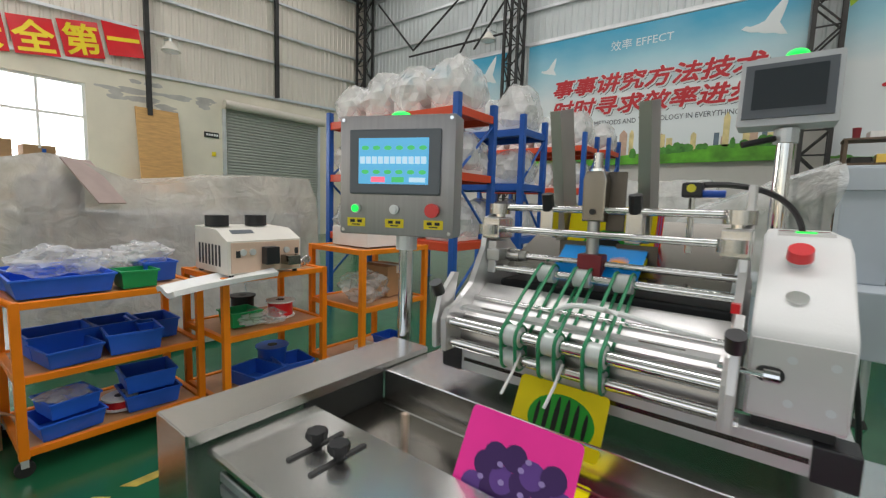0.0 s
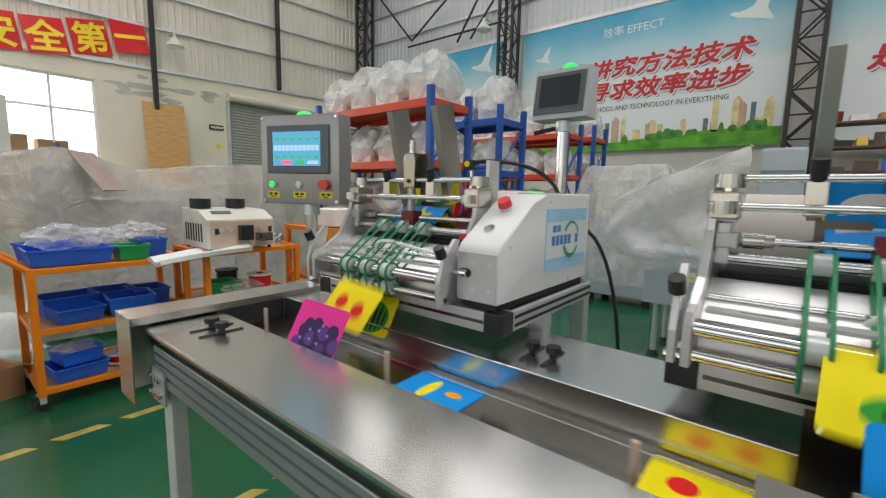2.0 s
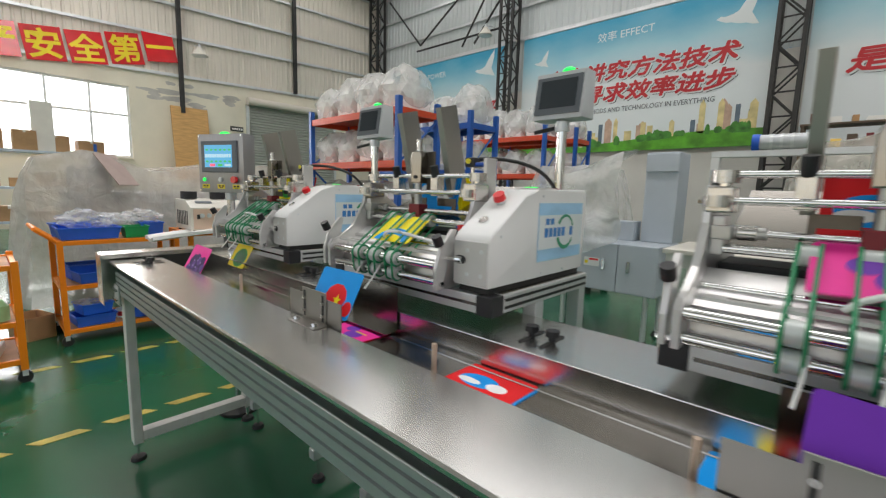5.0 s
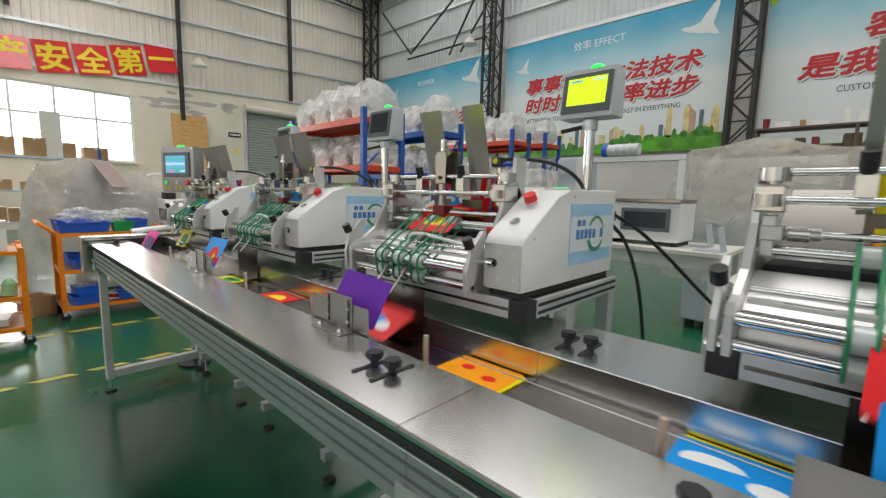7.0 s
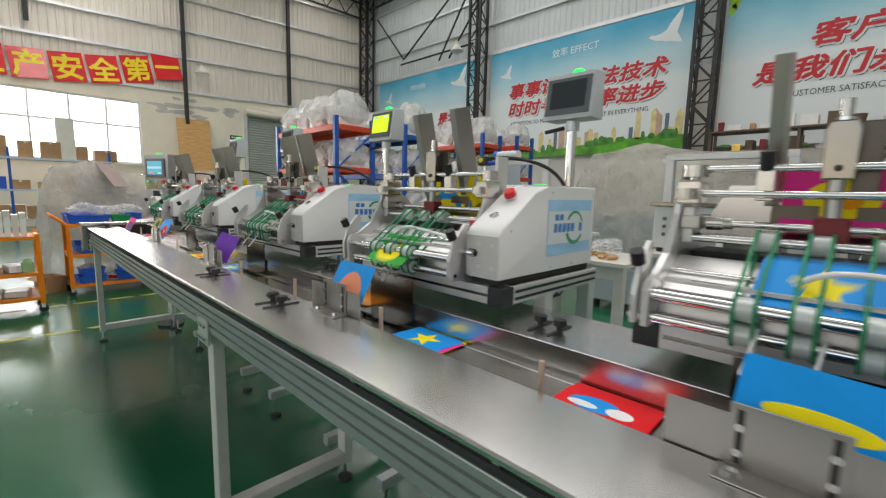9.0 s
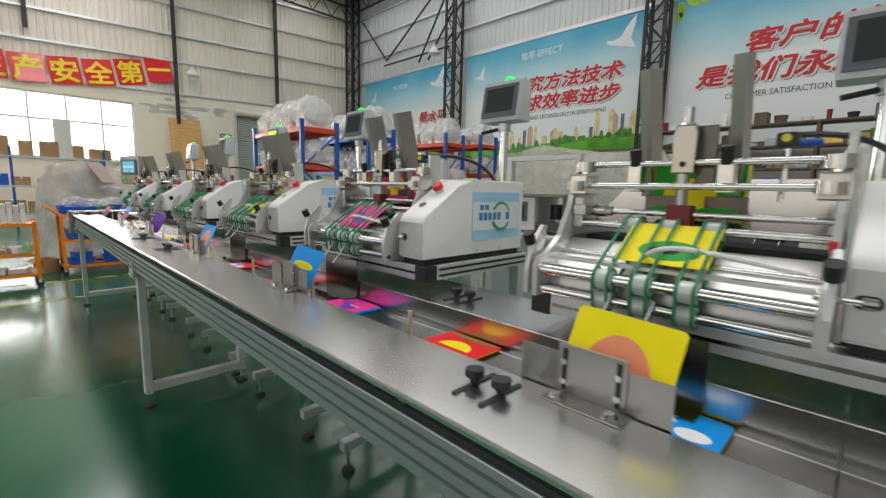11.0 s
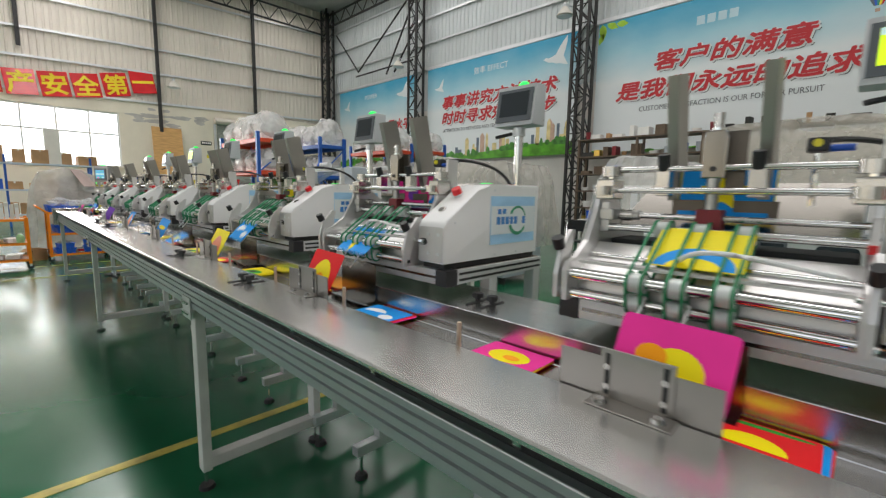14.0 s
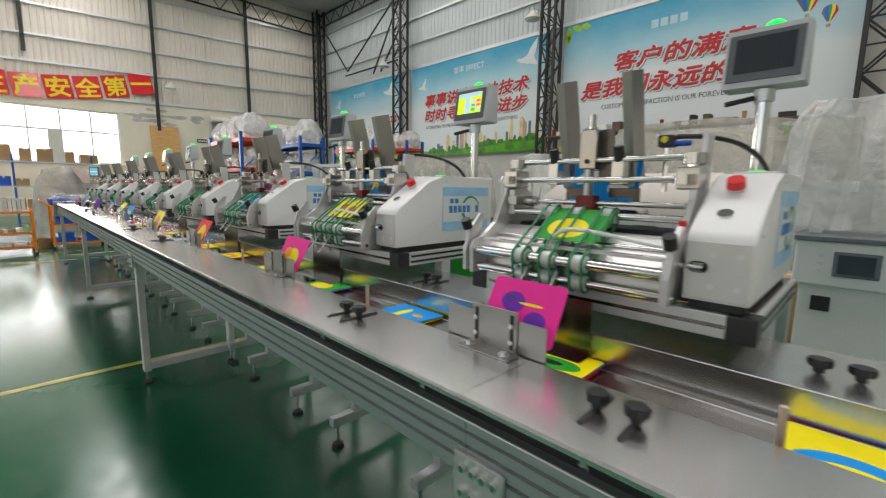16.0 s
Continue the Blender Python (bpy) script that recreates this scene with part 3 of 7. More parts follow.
setting("cross_brace", bm, TRUSS, "dark diagonal steel bracing by the wall")


def lamp_shade(x, y, z, label, lit=False):
    """A tin cone lamp on a short bracket."""
    t = thing("wall_lamp", (x, y, z), label, "lamp", "tin cone lamps")
    off = (x, y, z)
    bm = bmesh.new()
    cyl(bm, (x, y, z - 0.1), (x, y, z + 0.17), 0.26, 20, 0.06)
    part("shade", bm, BEIGE, t, smooth=True, off=off)
    part("socket", C((x, y, z + 0.17), (x, y, z + 0.28), 0.05, 12), GIRT, t, off=off)
    part("bulb", C((x, y, z - 0.13), (x, y, z - 0.101), 0.2, 16), OUTSIDE if lit else WHITE, t, off=off)
    return t


for p in ((-14.55, 5.25, 5.75), (-8.05, 12.4, 6.95), (0.1, 12.3, 6.95)):
    lamp_shade(*p, "tin cone factory lamp on a wall bracket")
    off = p
    d = (-0.45, 0, 0) if p[0] < -14 else (0, 0.5, 0)
    ob = obj("lamp_bracket", C((0, 0, 0.24), (d[0], d[1], 0.3), 0.018, 8), GIRT)
    ob.location = p
    tagged(ob, "thin galvanised lamp bracket arm", "bracket")


# ---- red slogan squares on the west wall ----
def red_signs():
    for i, ch in enumerate("生产安全第一"):
        y1 = 4.62 - (5 - i) * 0.935
        y0 = y1 - 0.86
        zb = 5.30 - (0.74, 0.70, 0.62, 0.50, 0.30, 0.03)[i]
        t = thing("slogan_sign", (HX0 + 0.085, (y0 + y1) / 2, zb + 0.45), "glossy red square sign with a yellow character", "sign", "red slogan squares")
        t.rotation_euler = (radians((5, 6, 8, 9, 11, 9)[i]), radians((2, -3, 3, -2, 4, -3)[i]), 0)
        part("panel", B(-0.01, 0.004, -0.43, 0.43, -0.45, 0.45, bevel=0.003), SIGN_RED, t)
        bm = text_mesh(ch, 0.8, 0, 0.018, 0.003)
        w = max(v.co.x for v in bm.verts)
        h = max(v.co.y for v in bm.verts)
        bmesh.ops.transform(bm, matrix=pose(0.0085, -w / 2, -h / 2, 90, 0, 90), verts=bm.verts)
        part("character", bm, SIGN_YEL, t, "yellow painted character")


red_signs()


# ---- banners on the back wall ----
def dove(bm, x, z, s, y):
    outline = ((0.0, 0.10), (0.10, 0.16), (0.20, 0.13), (0.36, 0.16), (0.50, 0.22), (0.62, 0.42), (0.78, 0.62), (0.93, 0.78), (0.92, 0.55), (0.86, 0.30), (0.80, 0.12), (0.88, -0.02), (0.98, -0.20), (0.84, -0.18), (0.70, -0.12),
               (0.52, -0.10), (0.36, -0.04), (0.22, -0.02), (0.10, 0.04))
    prism(bm, [(x + s * a, z + s * b) for a, b in outline], "y", y - 0.004, y)


def banner(n, x0, x1, lines, head, head_x):
    y = HY1 - 0.16
    z0, z1 = 2.72, 6.62
    off = (x0, y, z0)
    t = thing("banner", off, "large printed banner with blue sky and red slogan", "banner", "wall banners", kind="")
    part("sheet", B(x0, x1, y, y + 0.02, z0, z1), BAN_SKY, t, off=off)
    part("rail", C((x0 - 0.1, y + 0.01, z1 + 0.04), (x1 + 0.1, y + 0.01, z1 + 0.04), 0.03, 8), GIRT, t, off=off)
    rnd = random.Random(n)
    top = lambda x: (3.05 if n < 3 else 2.83) + 0.12 * math.sin(x * 0.7 + n)
    bm = PR([(x0, z0)] + [(x1, z0)] + [(x1 - (x1 - x0) * i / 24, top(x1 - (x1 - x0) * i / 24)) for i in range(25)], "y", y - 0.009, y - 0.003)
    part("grass", bm, BAN_GRASS, t, off=off)
    for mname, m, k, hmax in (("gold_tower", BAN_GOLD, 13, 0.75), ("brick_tower", BAN_BRICK, 7, 0.85), ("navy_tower", BAN_NAVY, 6, 0.7)):
        for i in range(k if n < 3 else 0):
            bm = bmesh.new()
            cx = x0 + (x1 - x0) * rnd.uniform(0.2, 0.95)
            w, h = rnd.uniform(0.1, 0.22), rnd.uniform(0.25, hmax)
            b = top(cx) - 0.05
            prism(bm, [(cx, b), (cx + w, b), (cx + w, b + h), (cx + w * 0.5, b + h * rnd.choice((1.0, 1.18))), (cx, b + h)], "y", y - 0.005 - 0.0004 * i, y - 0.001)
            part(mname, bm, m, t, off=off)
    bm = bmesh.new()
    for i in range(34 if n < 3 else 5):
        cx = x0 + (x1 - x0) * rnd.uniform(0.02, 0.98)
        prism(bm, [(a, max(b, top(cx) - 0.1)) for a, b in ellipse(cx, top(cx), rnd.uniform(0.06, 0.16), rnd.uniform(0.08, 0.2) * (1.0 if n < 3 else 0.4), 9)], "y", y - 0.0105 - 0.0001 * i, y - 0.003)
    part("treetop_line", bm, BAN_TREE, t, off=off)["kind"] = "stuff"
    for dx, dz, ds in ((x1 - 1.3, 5.85, 0.95), (x0 + 0.45, 5.70, 0.55)) if n < 3 else ():
        bm = bmesh.new()
        dove(bm, dx, dz, ds, y - 0.003)
        part("dove", bm, BAN_WHITE, t, "white printed dove", off=off)
    if head:
        wall_text("heading", head, 0.3, head_x - off[0], 6.0 - off[2], -0.004, BAN_WHITE, t)
    if n == 3:
        for i in range(4):
            part("heading_bar", B(head_x + 0.25 * i, head_x + 0.19 + 0.25 * i, y - 0.004, y - 0.001, 5.95, 6.17), BAN_HAZE, t, "faint heading too pale to read", off=off)
        for bx, bz, r in ((7.1, 5.86, 0.26), (7.5, 5.40, 0.15)):
            for j, m in enumerate((BAN_NAVY, BINBLUE, LOGO_GREEN, YELLOW, BAN_RED)):
                w = 2 * r / 5
                xs = [bx - r + w * j, bx - r + w * (j + 1)]
                arc = [(q, bz + math.sqrt(max(0.0, r * r - (q - bx) ** 2))) for q in (xs[0], (xs[0] + xs[1]) / 2, xs[1])]
                low = [(bx + (q - bx) * 0.25, bz - 1.35 * r) for q in reversed(xs)]
                part("balloon_gore", PR(arc + [(xs[1], bz)] + low + [(xs[0], bz)], "y", y - 0.004, y - 0.001), m, t, off=off)
            part("balloon_basket", B(bx - 0.04, bx + 0.04, y - 0.004, y - 0.001, bz - 1.35 * r - 0.13, bz - 1.35 * r - 0.06), BAN_BRICK, t, off=off)
        for lx, lz, r, a0 in ((0.98, 6.42, 0.28, -80), (1.25, 6.52, 0.24, -30), (1.55, 6.5, 0.22, -10), (0.95, 6.2, 0.2, -110)):
            tip = lambda f, w: (lx + r * (f * math.cos(radians(a0)) - w * math.sin(radians(a0))), min(6.6, lz + r * (f * math.sin(radians(a0)) + w * math.cos(radians(a0)))))
            part("leaf_print", PR([tip(-0.7, 0), tip(-0.3, 0.35), tip(0.25, 0.42), tip(1, 0), tip(0.25, -0.42), tip(-0.3, -0.35)], "y", y - 0.0045, y - 0.001), BAN_LEAF, t, "printed green leaf", off=off)
    for body, x, z, w, size, m, sh in lines:
        if m == "r":
            bold_text("slogan_shadow", body, size, x - off[0] + 0.05, z - off[2] - 0.05, -0.004, BAN_TEXT, t, w, sh, 0.02, 5)
            bold_text("slogan_outline", body, size, x - off[0] + 0.02, z - off[2] - 0.02, -0.012, BAN_WHITE, t, w, sh, 0.04, 9)
            bold_text("slogan", body, size, x - off[0], z - off[2], -0.024, BAN_RED, t, w, sh, 0.02, 7)
        else:
            wall_text("caption", body, size, x - off[0], z - off[2], -0.006, BAN_TEXT, t, w)


banner(1, -13.95, -7.75, [("是水平", -9.75, 4.28, 1.75, 0.55, "r", 0.2)], "POWER", -11.6)
banner(2, -6.9, 0.2, [("事事讲究方法技术", -5.95, 4.86, 5.45, 0.55, "r", 0.2), ("时时寻求效率进步", -5.95, 4.22, 5.4, 0.55, "r", 0.2),
                     ("ATTENTION TO METHODS AND TECHNOLOGY IN EVERYTHING", -5.9, 3.9, 4.95, 0.2, "d", 0)], "效率 EFFECT", -4.25)
banner(3, 0.85, 8.1, [("客户的满意", 2.6, 4.95, 3.55, 0.55, "r", 0.2), ("是我们永远的追求", 1.55, 4.22, 5.55, 0.55, "r", 0.2),
                     ("CUSTOMER SATISFACTION IS OUR FOREVER PURSUIT", 2.25, 3.85, 4.15, 0.2, "d", 0)], "", 3.6)


# ---- floor lines ----
def floor_lines():
    bm = bmesh.new()
    for x in (-2.34, -1.15):
        y = -2.0
        while y < 2.2:
            prism(bm, [(x - 0.03, y), (x + 0.03, y + 0.05), (x + 0.03, y + 0.26), (x - 0.03, y + 0.21)], "z", 0.0005, 0.003)
            y += 0.31
    tagged(obj("floor_line", bm, LINE), "dashed worn yellow floor marking", kind="structure")
    bm = B(4.87, 4.93, -6, 9.5, 0.0005, 0.003)
    tagged(obj("floor_line", bm, LINE), "worn yellow floor line", kind="structure")


floor_lines()

# ---- conveyor ----
MX = [0.061, 1.085, 2.163, 3.230, 4.256, 5.335, 6.345, 7.425, 8.460]
SEAMS = [-0.68, 2.315, 5.308, 8.225, 10.6]
TOP, BED, REAR = 1.0, 0.945, 1.012


def knob(x, y, z, slot_dir):
    """A black star knob clamped in a slot."""
    t = thing("clamp_knob", (x, y, z), "black plastic star knob clamped in a slot", "knob", "clamp knobs on the steel table")
    off = (x, y, z)
    pts = [(x + (0.0145 if i % 2 else 0.0185) * math.cos(i * math.pi / 6), y + (0.0145 if i % 2 else 0.0185) * math.sin(i * math.pi / 6)) for i in range(12)]
    part("head", PR(pts, "z", z + 0.015, z + 0.029, bevel=0.003), BLACK, t, smooth=True, off=off)
    part("stem", C((x, y, z + 0.004), (x, y, z + 0.015), 0.009, 10), BLACK, t, off=off)
    part("slot", B(x - 0.004, x + 0.004, y - 0.055, y + 0.055, z + 0.0004, z + 0.0034), INK, t, "dark slot in the steel", off=off)
    return t


def build_conveyor():
    for i in range(4):
        x0, x1 = SEAMS[i] + 0.001, SEAMS[i + 1] - 0.001
        off = (x0, 0.4, 0)
        t = thing("conveyor_section", off, "brushed stainless steel collating conveyor section on white legs", "conveyor", "conveyor sections")
        bm = PR([(0.18, 0.989), (0.182, 0.989), (0.182, TOP - 0.004), (0.385, TOP - 0.003), (0.385, TOP), (0.184, TOP), (0.18, TOP - 0.004)], "x", x0, x1)
        part("front_plate", bm, STEEL, t, off=off)
        # near-black block in the gap, its shade put into the colour
        part("recess_shade", B(x0, x1, 0.225, 0.36, 0.945, 0.990), DARK, t, "near-black block painting the shade under the table plate", off=off)
        # side rail with grooves
        pr = [(0.26, 0.85), (0.2, 0.85)]
        for g in (0.876, 0.903, 0.928):
            pr += [(0.2, g - 0.004), (0.208, g - 0.003), (0.208, g + 0.003), (0.2, g + 0.004)]
        pr += [(0.2, 0.945), (0.26, 0.945)]
        part("side_rail", PR(pr, "x", x0, x1), ALU_PAINT, t, "grooved grey aluminium side rail", off=off)
        part("rail_edge", C((x0, 0.203, 0.946), (x1, 0.203, 0.946), 0.0025, 8), ALU, t, off=off)
        # trough
        part("trough_bed", B(x0, x1, 0.44, 0.588, BED - 0.004, BED), STEEL_DARK, t, off=off)
        part("trough_bed", B(x0, x1, 0.30, 0.40, BED - 0.004, BED), STEEL_DARK, t, off=off)
        part("guide_strip", B(x0, x1, 0.556, 0.562, BED, BED + 0.006), CHROME, t, off=off)
        part("chain_guard", B(x0, x1, 0.40, 0.44, BED - 0.05, BED - 0.03), RUBBER, t, "dark chain slot", off=off)
        part("trough_wall", B(x0, x1, 0.588, 0.592, BED, REAR), STEEL, t, off=off)
        part("rear_plate", PR([(0.588, REAR), (0.85, REAR), (0.85, 0.95), (0.847, 0.95), (0.847, REAR - 0.004), (0.592, REAR - 0.004)], "x", x0, x1), STEEL, t, off=off)
        part("wall_lip", C((x0, 0.59, REAR), (x1, 0.59, REAR), 0.0018, 8), STEEL, t, off=off)
        part("rear_rail", B(x0, x1, 0.72, 0.78, 0.86, 0.955), ALU_PAINT, t, off=off)
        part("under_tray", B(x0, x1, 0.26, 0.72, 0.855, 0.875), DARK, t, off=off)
        bm = bmesh.new()
        x = x0 + 0.2
        while x < x1:
            cyl(bm, (x, 0.215, 0.958), (x, 0.233, 0.958), 0.007, 8)
            x += 0.37
        part("screws", bm, CHROME, t, off=off)["kind"] = "stuff"
        xl = x0 + 0.03
        # legs
        for y in (0.235, 0.77):
            part("leg", B(xl - 0.03, xl + 0.03, y - 0.02, y + 0.02, 0.09, 0.86, bevel=0.004), LEGWHITE, t, "white square steel leg", off=off)
            part("foot", C((xl, y, 0.0), (xl, y, 0.016), 0.035, 14, 0.03), RUBBER, t, off=off)
            part("foot_screw", C((xl, y, 0.016), (xl, y, 0.09), 0.007, 8), CHROME, t, off=off)
        part("cross_bar", B(xl - 0.028, xl + 0.028, 0.255, 0.75, 0.1, 0.15, bevel=0.004), LEGWHITE, t, off=off)
        part("joint_plate", B(x0 - 0.02 if i else x0 + 0.002, x0 + 0.085, 0.192, 0.199, 0.80, 0.892, bevel=0.002), PLATE, t, off=off)
        for r in range(2):
            for c in range(4):
                bm = bmesh.new()
                cyl(bm, (x0 + 0.004 + c * 0.022, 0.183, 0.826 + r * 0.044), (x0 + 0.004 + c * 0.022, 0.192, 0.826 + r * 0.044), 0.0065, 8)
                part("bolt", bm, CHROME, t, off=off)
    # raised end box
    off = (-0.74, 0.45, 0)
    t = thing("conveyor_end_box", off, "folded stainless steel end housing of the conveyor", "housing")
    bm = PR([(-0.81, 0.79), (-0.81, 1.028), (-0.684, 1.028), (-0.684, 1.008), (-0.688, 1.008), (-0.688, 1.024), (-0.806, 1.024), (-0.806, 0.79)], "y", 0.155, 0.75)
    part("hood", bm, STEEL, t, off=off)
    part("side_cheek", PR([(-0.81, 0.79), (-0.69, 0.79), (-0.69, 1.027), (-0.81, 1.027)], "y", 0.152, 0.1548), STEEL, t, off=off)
    part("side_cheek", PR([(-0.81, 0.79), (-0.69, 0.79), (-0.69, 1.027), (-0.81, 1.027)], "y", 0.7502, 0.753), STEEL, t, off=off)
    # near-black panel, the throat's shade put into its colour
    part("throat_shade", B(-0.689, -0.683, 0.37, 0.585, 0.90, 1.007), DARK, t, "near-black panel painting the shade in the throat", off=off)
    for x in (-0.52, 2.13, 2.717, 4.865, 5.717, 7.735, 8.430):
        knob(x - 0.028, 0.30, TOP, 1)
        knob(x + 0.03, 0.30, TOP, 1)
    for m in MX:
        knob(m + 0.135 if m < 1 else m + 0.17, 0.69, REAR, 1)
        knob(m + 0.185 if m < 1 else m + 0.225, 0.69, REAR, 1)


build_conveyor()


# ---- feeder machines ----
OFF = Vector((0, 0.9, 1.10))


def stand(x):
    """The aluminium profile stand behind the table."""
    t = thing("machine_stand", (x, 0.9, 0), "silver aluminium profile stand with black corner caps", "stand", "machine stands")
    off = (0, 0.9, 0)

    def beam(name, a):
        part(name, B(*a, bevel=0.003), ALU, t, off=off)
    beam("front_beam", (-0.56, 0.035, 0.642, 0.69, 1.05, 1.098))
    beam("side_beam", (0.032, 0.08, 0.69, 1.19, 1.05, 1.098))
    beam("side_beam", (-0.605, -0.557, 0.69, 1.19, 1.05, 1.098))
    beam("rear_beam", (-0.557, 0.032, 1.14, 1.188, 1.05, 1.098))
    bm = bmesh.new()
    for z in (1.064, 1.084):
        box(bm, 0.0795, 0.0815, 0.70, 1.18, z - 0.004, z + 0.004)
    part("groove", bm, DARK, t, off=off)
    bm = bmesh.new()
    box(bm, -0.55, 0.03, 0.6405, 0.6425, 1.07, 1.078)
    part("groove", bm, STEEL_DARK, t, off=off)
    for a in ((0.032, 0.083), (-0.608, -0.557)):
        part("corner_cap", B(a[0], a[1], 0.638, 0.69, 1.047, 1.1, bevel=0.003), BLACK, t, "black plastic corner cap", off=off)
    part("top_plate", B(-0.59, 0.07, 0.70, 1.18, 1.098, 1.1005), STEEL_DARK, t, off=off)
    for sx in (-0.58, 0.056):
        for y in (0.885, 1.165):
            part("leg", B(sx - 0.022, sx + 0.022, y - 0.022, y + 0.022, 0.17, 1.05, bevel=0.003), ALU, t, off=off)
        part("foot_beam", B(sx - 0.022, sx + 0.022, 0.74, 1.3, 0.12, 0.168, bevel=0.003), ALU, t, off=off)
        for y in (0.775, 1.26):
            part("foot", C((sx, y, 0), (sx, y, 0.02), 0.032, 14, 0.026), RUBBER, t, off=off)
            part("foot_screw", C((sx, y, 0.02), (sx, y, 0.12), 0.007, 8), CHROME, t, off=off)
    part("tie_bar", B(-0.558, 0.034, 0.865, 0.905, 0.3, 0.34, bevel=0.003), ALU, t, off=off)
    return t


def racetrack(x, a, ra, b, rb, n=9):
    """A belt's loop round two rollers whose centres are a and b (y, z)."""
    a, b = Vector(a), Vector(b)
    ang = math.atan2(b.y - a.y, b.x - a.x)
    out = []
    for i in range(n):
        t = ang + math.pi / 2 + math.pi * i / (n - 1)
        out.append((x, a.x + ra * math.cos(t), a.y + ra * math.sin(t)))
    for i in range(n):
        t = ang - math.pi / 2 + math.pi * i / (n - 1)
        out.append((x, b.x + rb * math.cos(t), b.y + rb * math.sin(t)))
    return out


def feeder(x, lit):
    t = thing("card_feeder", (x, 0.9, 1.10), "white friction card feeder with chrome rollers and green cord belts", "feeder", "card feeders in a row")
    inner = [False]

    def P(name, bm, m, label="", smooth=False, parent=None):
        if inner[0]:
            for v in bm.verts:
                v.co.x += 0.021
        return part(name, bm, m, parent or t, label, smooth, OFF)
    # drive housing
    prof = [(0.645, 1.118), (0.64, 1.125), (0.64, 1.238), (0.652, 1.256), (0.80, 1.352), (0.83, 1.366), (0.87, 1.373), (1.165, 1.378), (1.172, 1.37), (1.172, 1.118)]
    body = P("housing", PR(prof, "x", -0.05, 0.066, bevel=0.006), WHITE, "white powder-coated housing", True)
    P("front_panel", B(-0.046, 0.062, 0.6365, 0.6405, 1.124, 1.236, bevel=0.001), PLATE, "satin metal front panel")
    for sx, sz in ((0.0, 1.212), (0.045, 1.212), (0.0, 1.15), (0.045, 1.15)):
        P("screw", C((sx, 0.6345, sz), (sx, 0.637, sz), 0.0058, 12, 0.005), GIRT)
    P("shaft_slot", PR(rrect(-0.04, -0.006, 1.175, 1.197, 0.0105), "y", 0.6335, 0.637), INK)
    P("shaft", C((-0.085, 0.628, 1.186), (-0.012, 0.628, 1.186), 0.005, 10), CHROME)
    P("shaft_collar", C((-0.03, 0.628, 1.186), (-0.012, 0.628, 1.186), 0.009, 12), CHROME)
    nrm = Vector((0, -0.096, 0.148)).normalized()
    c0 = Vector((0.0, 0.700, 1.2875))
    P("round_plug", C(c0 - nrm * 0.002, c0 + nrm * 0.004, 0.014, 18), CHROME, "round chrome plug")
    e0 = Vector((0.0, 0.775, 1.3365))
    btn = P("button_collar", C(e0, e0 + nrm * 0.008, 0.0155, 18), GIRT)
    P("stop_button", C(e0 + nrm * 0.008, e0 + nrm * 0.026, 0.0178, 20, 0.0165), RED, "red mushroom stop button", True)
    P("control_strip", B(-0.03, 0.05, 0.885, 1.0, 1.3735, 1.3785), PLATE)
    P("strip_edge", B(-0.03, 0.05, 1.0, 1.012, 1.374, 1.3795), MAROON)
    P("status_light", B(-0.005, 0.025, 0.9, 0.925, 1.3786, 1.381), GLOW_G, "glowing green status light")
    logo = P("logo_panel", B(0.0662, 0.0676, 0.87, 1.145, 1.165, 1.335), LOGO_BLUE, "pale blue maker's panel with blue bars")
    P("logo_band", B(0.0677, 0.0680, 0.872, 1.143, 1.20, 1.30), BAN_WHITE, parent=logo)
    bm = bmesh.new()
    for i in range(7):
        if i != 5:
            box(bm, 0.0681, 0.0688, 0.905 + i * 0.026, 0.905 + i * 0.026 + 0.019, 1.235, 1.262)
    box(bm, 0.0681, 0.0688, 0.91, 0.93, 1.272, 1.29)
    box(bm, 0.0681, 0.0688, 0.938, 0.958, 1.272, 1.29)
    P("logo_bars", bm, LOGO_TEXT, parent=logo)
    for a0, a1 in ((20, 150), (200, 330)):
        o, i_ = ellipse(1.03, 1.247, 0.056, 0.054, 16, a0, a1), ellipse(1.033, 1.249, 0.046, 0.044, 16, a0, a1)
        P("logo_swoosh", PR(o + i_[::-1], "x", 0.0689, 0.0694), LOGO_GREEN, parent=logo)
    bm = bmesh.new()
    for sy, sz in ((0.69, 1.25), (0.89, 1.355), (1.155, 1.355), (0.90, 1.13), (1.03, 1.13)):
        cyl(bm, (0.066, sy, sz), (0.0685, sy, sz), 0.004, 8)
    P("side_screws", bm, GIRT)
    P("base_gap", B(-0.04, 0.055, 0.655, 1.165, 1.1008, 1.118), RUBBER)
    # screen on its pole
    P("pole", C((-0.035, 1.168, 1.375), (-0.035, 1.168, 1.605), 0.0165, 18), CHROME, "chrome pole", True)
    P("pole_clamp", C((-0.035, 1.168, 1.575), (-0.035, 1.168, 1.608), 0.024, 16), GIRT)
    P("clamp_lever", C((-0.055, 1.15, 1.585), (-0.115, 1.12, 1.57), 0.007, 8), BLACK)
    mon = P("screen_box", PR([(1.125, 1.612), (1.15, 1.768), (1.215, 1.768), (1.215, 1.612)], "x", -0.132, 0.052, bevel=0.006), SCREENBOX, "pale grey control screen box", True)
    tilt = Vector((0, 0.025, 0.156)).normalized()
    fn = Vector((0, -tilt.z, tilt.y))
    p0 = Vector((-0.04, 1.125, 1.612))

